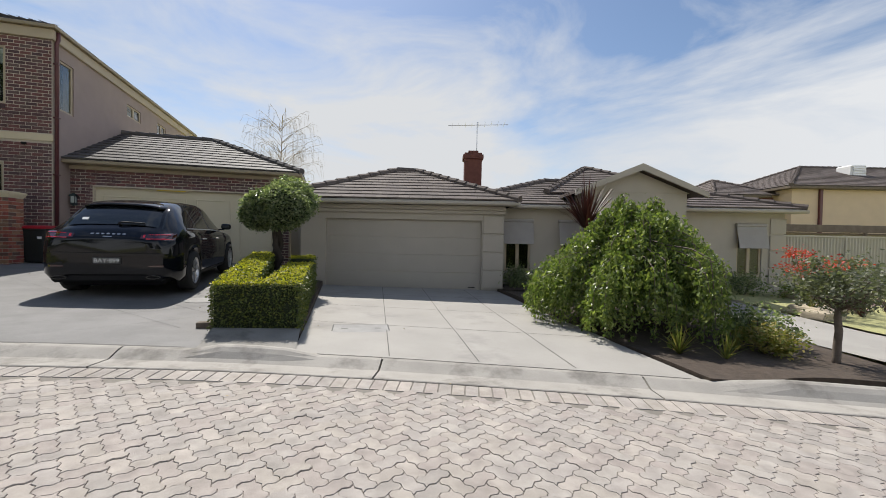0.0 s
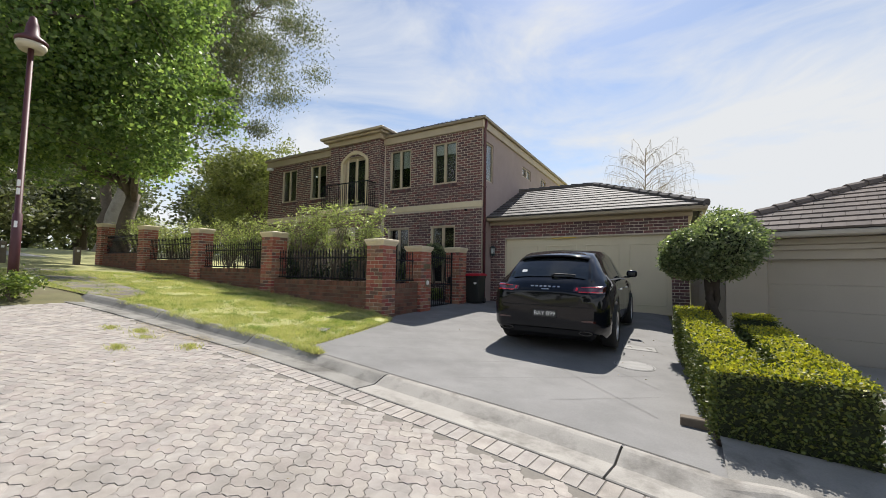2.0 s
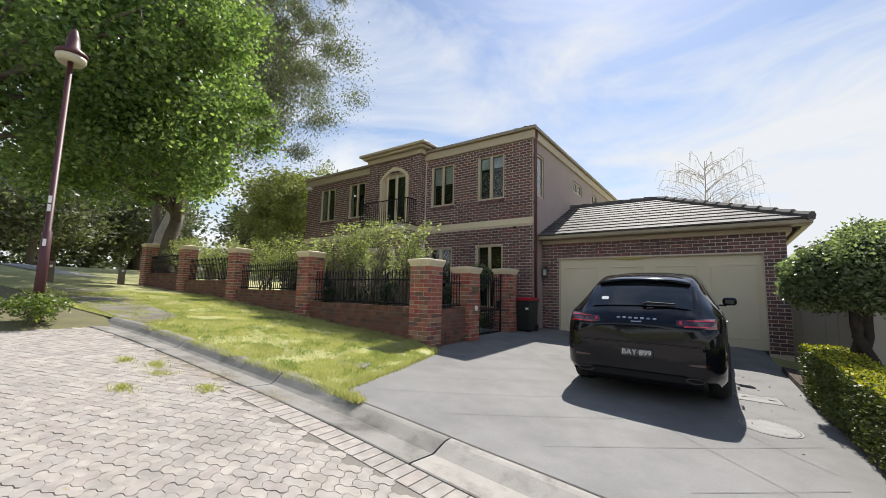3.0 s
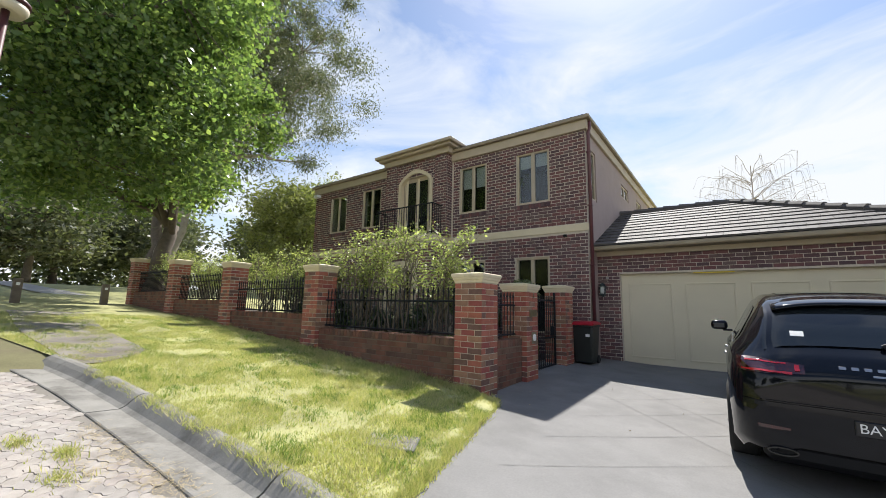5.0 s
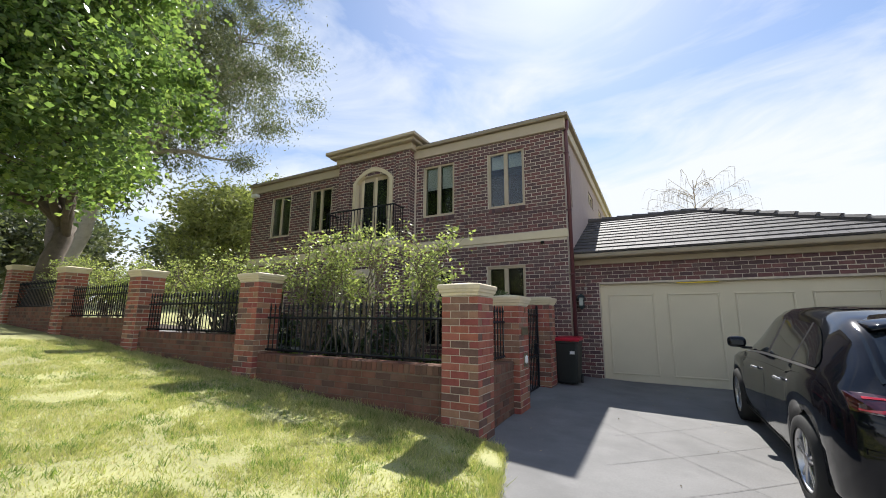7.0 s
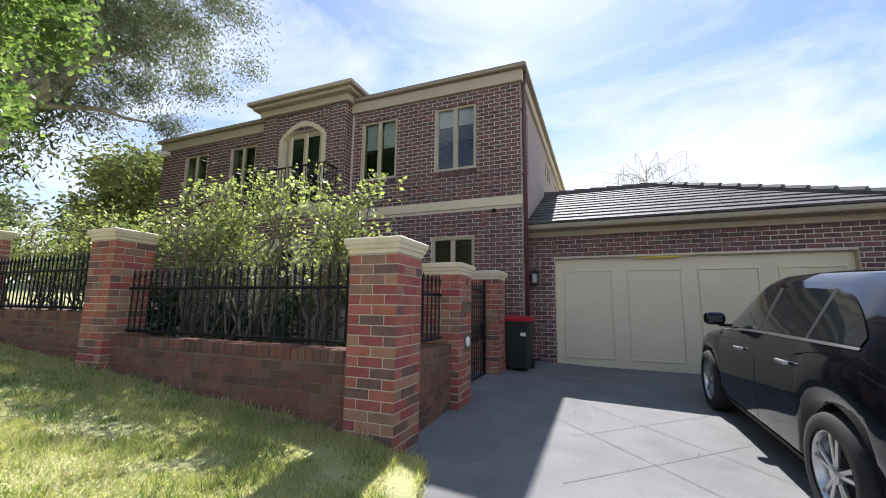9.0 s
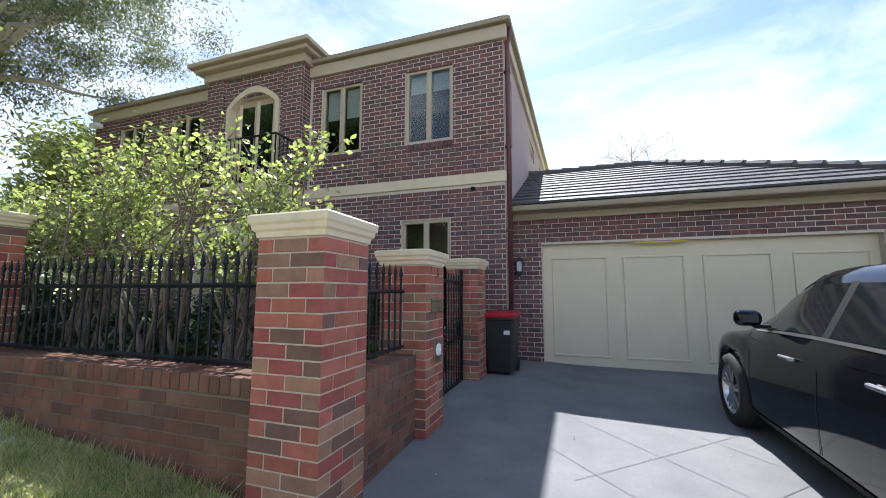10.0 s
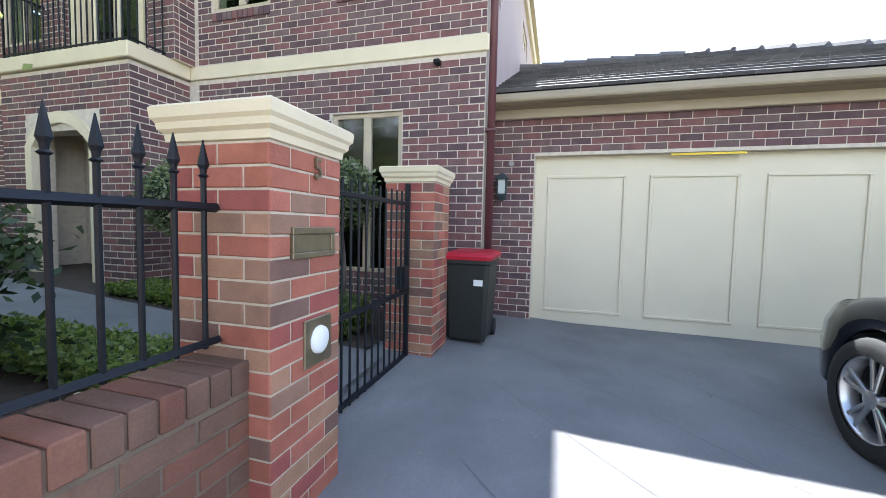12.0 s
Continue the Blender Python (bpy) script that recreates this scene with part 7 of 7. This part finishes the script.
for sx in (-1, 1):
    for sy in (-1, 1):
        part("corner_bar", boxed(-6.90 + sx * 0.05 - 0.006, -6.90 + sx * 0.05 + 0.006, GY1 - 0.11 + sy * 0.05 - 0.006, GY1 - 0.11 + sy * 0.05 + 0.006, 2.33, 2.53), m_lant, wl_)
bm = bmesh.new()
rings(bm, [[(-6.90 + sx * r, GY1 - 0.11 + sy * r, z) for sx, sy in ((-1, -1), (1, -1), (1, 1), (-1, 1))] for z, r in ((2.25, 0.01), (2.31, 0.055), (2.335, 0.06))])
part("base", bm, m_lant, wl_)
part("arm", boxed(-6.91, -6.89, GY1 - 0.07, GY1 - 0.02, 2.30, 2.325), m_lant, wl_)

pipe = thing("downpipe", (-6.97, 12.62, 0.7), "maroon downpipe fixed to the house corner", "downpipe")
bm = bmesh.new()
tube(bm, [(-6.965, 12.60, 0.62), (-6.965, 12.60, 6.45), (-6.93, 12.60, 6.55), (-6.93, 12.60, 6.74)], 0.045, 12)
part("pipe", bm, m_pipe, pipe, smooth=True)
for z in (1.5, 3.0, 4.5, 5.9):
    part("bracket", boxed(-7.03, -6.91, 12.548, 12.652, z, z + 0.03, 0.004), m_pipe, pipe)
sens = thing("sensor_light", (-7.58, HY, 3.8), "small dark sensor on the brick wall", "sensor")
part("mount", boxed(-7.61, -7.55, HY - 0.03, HY - 0.006, 3.75, 3.81, 0.006), m_plastic, sens)
part("head", boxed(-7.62, -7.54, HY - 0.12, HY - 0.03, 3.74, 3.80, 0.02, None, 2), m_plastic, sens)
cam_box = thing("security_camera", (-18.0, HY, 6.4), "white security camera under the eaves", "security camera")
part("housing", boxed(-18.12, -17.85, HY - 0.25, HY - 0.05, 6.33, 6.45, 0.03, None, 2), m_white, cam_box)
part("bracket", boxed(-18.0, -17.95, HY - 0.05, HY - 0.006, 6.36, 6.42), m_white, cam_box)
box_ = thing("vent_cap", (-6.75, GY1, 2.75), "small round grey cap on the brick wall", "vent")
bm = bmesh.new()
tube(bm, [(-6.80, GY1 - 0.03, 2.74), (-6.80, GY1 - 0.006, 2.74)], 0.035, 14)
part("cap", bm, m_concrete, box_)

# ---- street lamp, bollards, park ----
LX, LY = -11.85, 3.05
LZ = land(LX, LY) + 0.07
sl = thing("street_lamp", (LX, LY, LZ), "maroon street lamp with a hooded lantern on the verge", "street lamp")
bm = bmesh.new()
tube(bm, [(LX, LY, LZ - 0.1), (LX, LY, LZ + 1.5), (LX, LY, LZ + 1.52), (LX, LY, LZ + 4.7)], [0.075, 0.07, 0.05, 0.042], 14)
m_post = mat("dark_maroon_steel", (0.075, 0.022, 0.028), 0.5, 0.15, 6, 0.05)
part("pole", bm, m_post, sl, smooth=True)
bm = bmesh.new()
loops = [[(LX + r * math.cos(a), LY + r * math.sin(a), LZ + z) for a in [2 * math.pi * k / 24 for k in range(24)]] for z, r in ((4.66, 0.05), (4.70, 0.16), (4.72, 0.23), (4.76, 0.23), (4.86, 0.11), (5.04, 0.09), (5.2, 0.05), (5.24, 0.01))]
rings(bm, loops)
part("hood", bm, m_post, sl, smooth=True)
bm = bmesh.new()
loops = [[(LX + r * math.cos(a), LY + r * math.sin(a), LZ + z) for a in [2 * math.pi * k / 24 for k in range(24)]] for z, r in ((4.60, 0.10), (4.56, 0.17), (4.64, 0.215), (4.69, 0.215))]
rings(bm, loops)
part("diffuser", bm, mat("yellowed_diffuser", (0.55, 0.50, 0.38), 0.4, 0.1), sl, "yellowed diffuser", smooth=True)
for z in (1.25, 1.85, 2.0):
    part("tag", boxed(LX + 0.03, LX + 0.082, LY - 0.05, LY - 0.01, LZ + z, LZ + z + 0.12), m_white, sl, "small white tag")
for k, (x, y) in enumerate(((-22.3, 6.9), (-21.0, 4.6), (-23.0, 2.2), (-26, -1.0))):
    z = land(x, y) + 0.05
    bo = thing("timber_bollard", (x, y, z), "short weathered timber bollard in the grass", "bollard", "bollards at the park edge")
    bm = boxed(x - 0.10, x + 0.10, y - 0.10, y + 0.10, z - 0.2, z + 0.75, 0.02)
    part("post", bm, m_timber, bo)
    part("reflector", boxed(x + 0.1, x + 0.106, y - 0.04, y + 0.04, z + 0.55, z + 0.63), m_white, bo)
sheet("park_path", span(-60, -26.5, 30), span(0, 1, 3), lambda u, v: (u, 6.5 + 0.12 * (u + 26.5) * 1.0 + 1.6 * v), m_concrete, 0.05, label="pale path across the park")
# Worn, earthy turf, its colour taken darker to stand in for tree shade.
m_worn_shade_turf = mat("worn_earthy_shaded_turf", (0.150, 0.140, 0.070), 0.95, 0.35, 2.0, 0.5, fine=50, stain=((0.14, 0.11, 0.075), 0.48, 0.7, 0.8))
sheet("park_lawn", span(-28, W_EDGE + 0.2, 40), span(0, 1, 20), lambda u, v: (u, -14 + (kerb_y(u) + 0.49 + 14) * v), m_worn_shade_turf, lambda x, y: -0.03 + 0.11 * smooth01((-11.25 - x) / 0.6), label="worn grass and dirt beside the court, tree shade painted in")
m_dirt_path = mat("earth_stained_concrete", (0.21, 0.19, 0.165), 0.95, 0.4, 1.6, 0.4, fine=50, stain=((0.11, 0.09, 0.07), 0.45, 0.75, 1.1))
sheet("footpath", span(-17.5, -11.0, 16), span(0, 1, 4), lambda u, v: (u, kerb_y(u) + 0.45 + 0.13 * (-11 - u) + (1.0 + 0.05 * (-11 - u)) * v * smooth01((-10.6 - u) / 1.2)), m_dirt_path, 0.108, label="worn concrete footpath crossing the verge")


# ---- grass, weeds and litter ----
def blades(name, n, place, height, parent, material=None, keep=None):
    """Tapering bent blades, three corners each, standing on place(u, v)."""
    uv = rng.uniform(0, 1, (n, 2))
    xyz = np.array([place(a, b) for a, b in uv])
    if keep is not None:
        xyz = xyz[np.array([keep(p) for p in xyz])]
    m = len(xyz)
    a = rng.uniform(0, 2 * math.pi, m)
    w = rng.uniform(0.003, 0.006, m)
    h = height * rng.uniform(0.5, 1.4, m) * np.array([1.0 + 0.9 * noise.noise(Vector(p) * 3.1) for p in xyz])
    lean = rng.normal(size=(m, 2)) * 0.5 * h[:, None]
    s = np.stack([np.cos(a) * w, np.sin(a) * w, np.zeros(m)], axis=1)
    tip = xyz + np.stack([lean[:, 0], lean[:, 1], h], axis=1)
    v = np.stack([xyz - s, xyz + s, tip], axis=1).reshape(-1, 3)
    part(name, fast_quads(name, v, 3, material or m_blade), material or m_blade, parent, kind="stuff")


ORIGIN[lawn] = Vector((0, 0, 0))


def on_lawn(u, v):
    x, y = lawn_at(0.50 + 0.5 * u ** 0.75, v)
    return (x, y, land(x, y) + lawn_lift(x, y) - 0.003)


blades("grass_blades", 230000, on_lawn, 0.030, lawn, keep=lambda p: noise.noise(Vector(p) * 1.4) > -0.22 or rng.uniform() < 0.25)
blades("long_grass", 6000, lambda u, v: on_lawn(u, 0.88 + 0.12 * v), 0.075, lawn)
blades("clover_tufts", 60000, on_lawn, 0.050, lawn, m_clover, lambda p: noise.noise(Vector(p) * 2.3 + Vector((9, 4, 0))) + noise.noise(Vector(p) * 8.0) > 0.24)


def turf_edge(u, v):
    """Along the drive's edge and the back of the kerb."""
    if u < 0.4:
        y = 4.6 + 3.1 * v
        x = drive1_left(y) - 0.03 + 0.035 * rng.normal()
        return (x, y, land(x, y) + drive_lift(x, y))
    x = -10.6 + 5.1 * (u - 0.4) / 0.6
    p, n, t = kerb_frame(x)
    q = p + n * (0.47 + 0.035 * rng.normal())
    return (q.x, q.y, land(q.x, q.y) + 0.07)


blades("edge_grass", 16000, turf_edge, 0.055, lawn)


def gutter(u, v):
    x = -10.8 + 4.6 * u
    p, n, t = kerb_frame(x)
    q = p + n * (0.30 * (v - 0.35))
    return (q.x, q.y, land(q.x, q.y) + 0.01)


def tuft_field(n, centres, r):
    def place(u, v):
        cx, cy = centres[int(u * 0.9999 * len(centres))]
        a, d = rng.uniform(0, 6.28), abs(rng.normal()) * r
        x, y = cx + d * math.cos(a) * 1.5, cy + d * math.sin(a)
        return (x, y, land(x, y) + 0.004)
    return place


weeds = thing("weeds", (-8.5, 4.0, 0.7), "green weeds growing between pavers by the kerb", "weeds", kind="stuff")
blades("weed_blades", 1500, tuft_field(0, [(-7.9, 3.55), (-7.0, 3.7), (-8.7, 3.45), (-7.5, 3.1), (-8.3, 3.65)], 0.075), 0.035, weeds)
litter = thing("dry_grass_litter", (-8.5, 4.3, 0.7), "dry grass clippings lying along the gutter", "litter", kind="stuff")


def clippings(n, spots, r, z_up=0.012):
    c = np.array(spots)[rng.integers(0, len(spots), n)]
    xy = c + rng.normal(size=(n, 2)) * np.array([r * 2.0, r])
    z = np.array([land(a, b) for a, b in xy]) + z_up
    a = rng.uniform(0, 6.28, n)
    ln = rng.uniform(0.02, 0.08, n)
    d = np.stack([np.cos(a) * ln, np.sin(a) * ln, rng.uniform(-0.004, 0.012, n)], axis=1)
    s = np.stack([-np.sin(a) * 0.0016, np.cos(a) * 0.0016, np.zeros(n)], axis=1)
    p = np.column_stack([xy, z])
    return np.stack([p - s, p + s, p + d + s, p + d - s], axis=1).reshape(-1, 3)


part("clippings", fast_quads("clippings", clippings(900, [(-8.1, 3.92), (-7.55, 3.98), (-7.3, 4.02), (-8.6, 3.85), (-7.9, 3.7), (-6.4, 4.1)], 0.075), 4, m_straw), m_straw, litter, kind="stuff")
fallen = thing("fallen_leaves", (-5, 9, 0.6), "a few fallen leaves on the driveway and road", "leaf litter", kind="stuff")
spots = np.column_stack([rng.uniform(-7.0, -1.9, 130), rng.uniform(7.8, 13.1, 130)])
spots = np.concatenate([spots, np.column_stack([rng.uniform(-2.4, -1.75, 70), rng.uniform(6.5, 12.5, 70)]), np.column_stack([rng.uniform(-10.5, 2, 60), rng.uniform(0.6, 3.0, 60)]), np.column_stack([rng.uniform(-0.3, 3.8, 50), rng.uniform(5.0, 9.5, 50)])])
leaves("leaf_scatter", np.array([(x, y, land(x, y) + drive_lift(x, y) + 0.006) for x, y in spots[::2]]), 0.03, m_straw, fallen, -0.0, 0.4)
lamp_weed = shrub((LX + 0.30, LY - 0.05, LZ - 0.02), 0.42, 0.42, m_leaf_weep, "weedy_shrub", "straggly weeds round the lamp post", 0.07, 1500)


# ---- single bricks and pavers ----
lay_pavers()
lay_all()
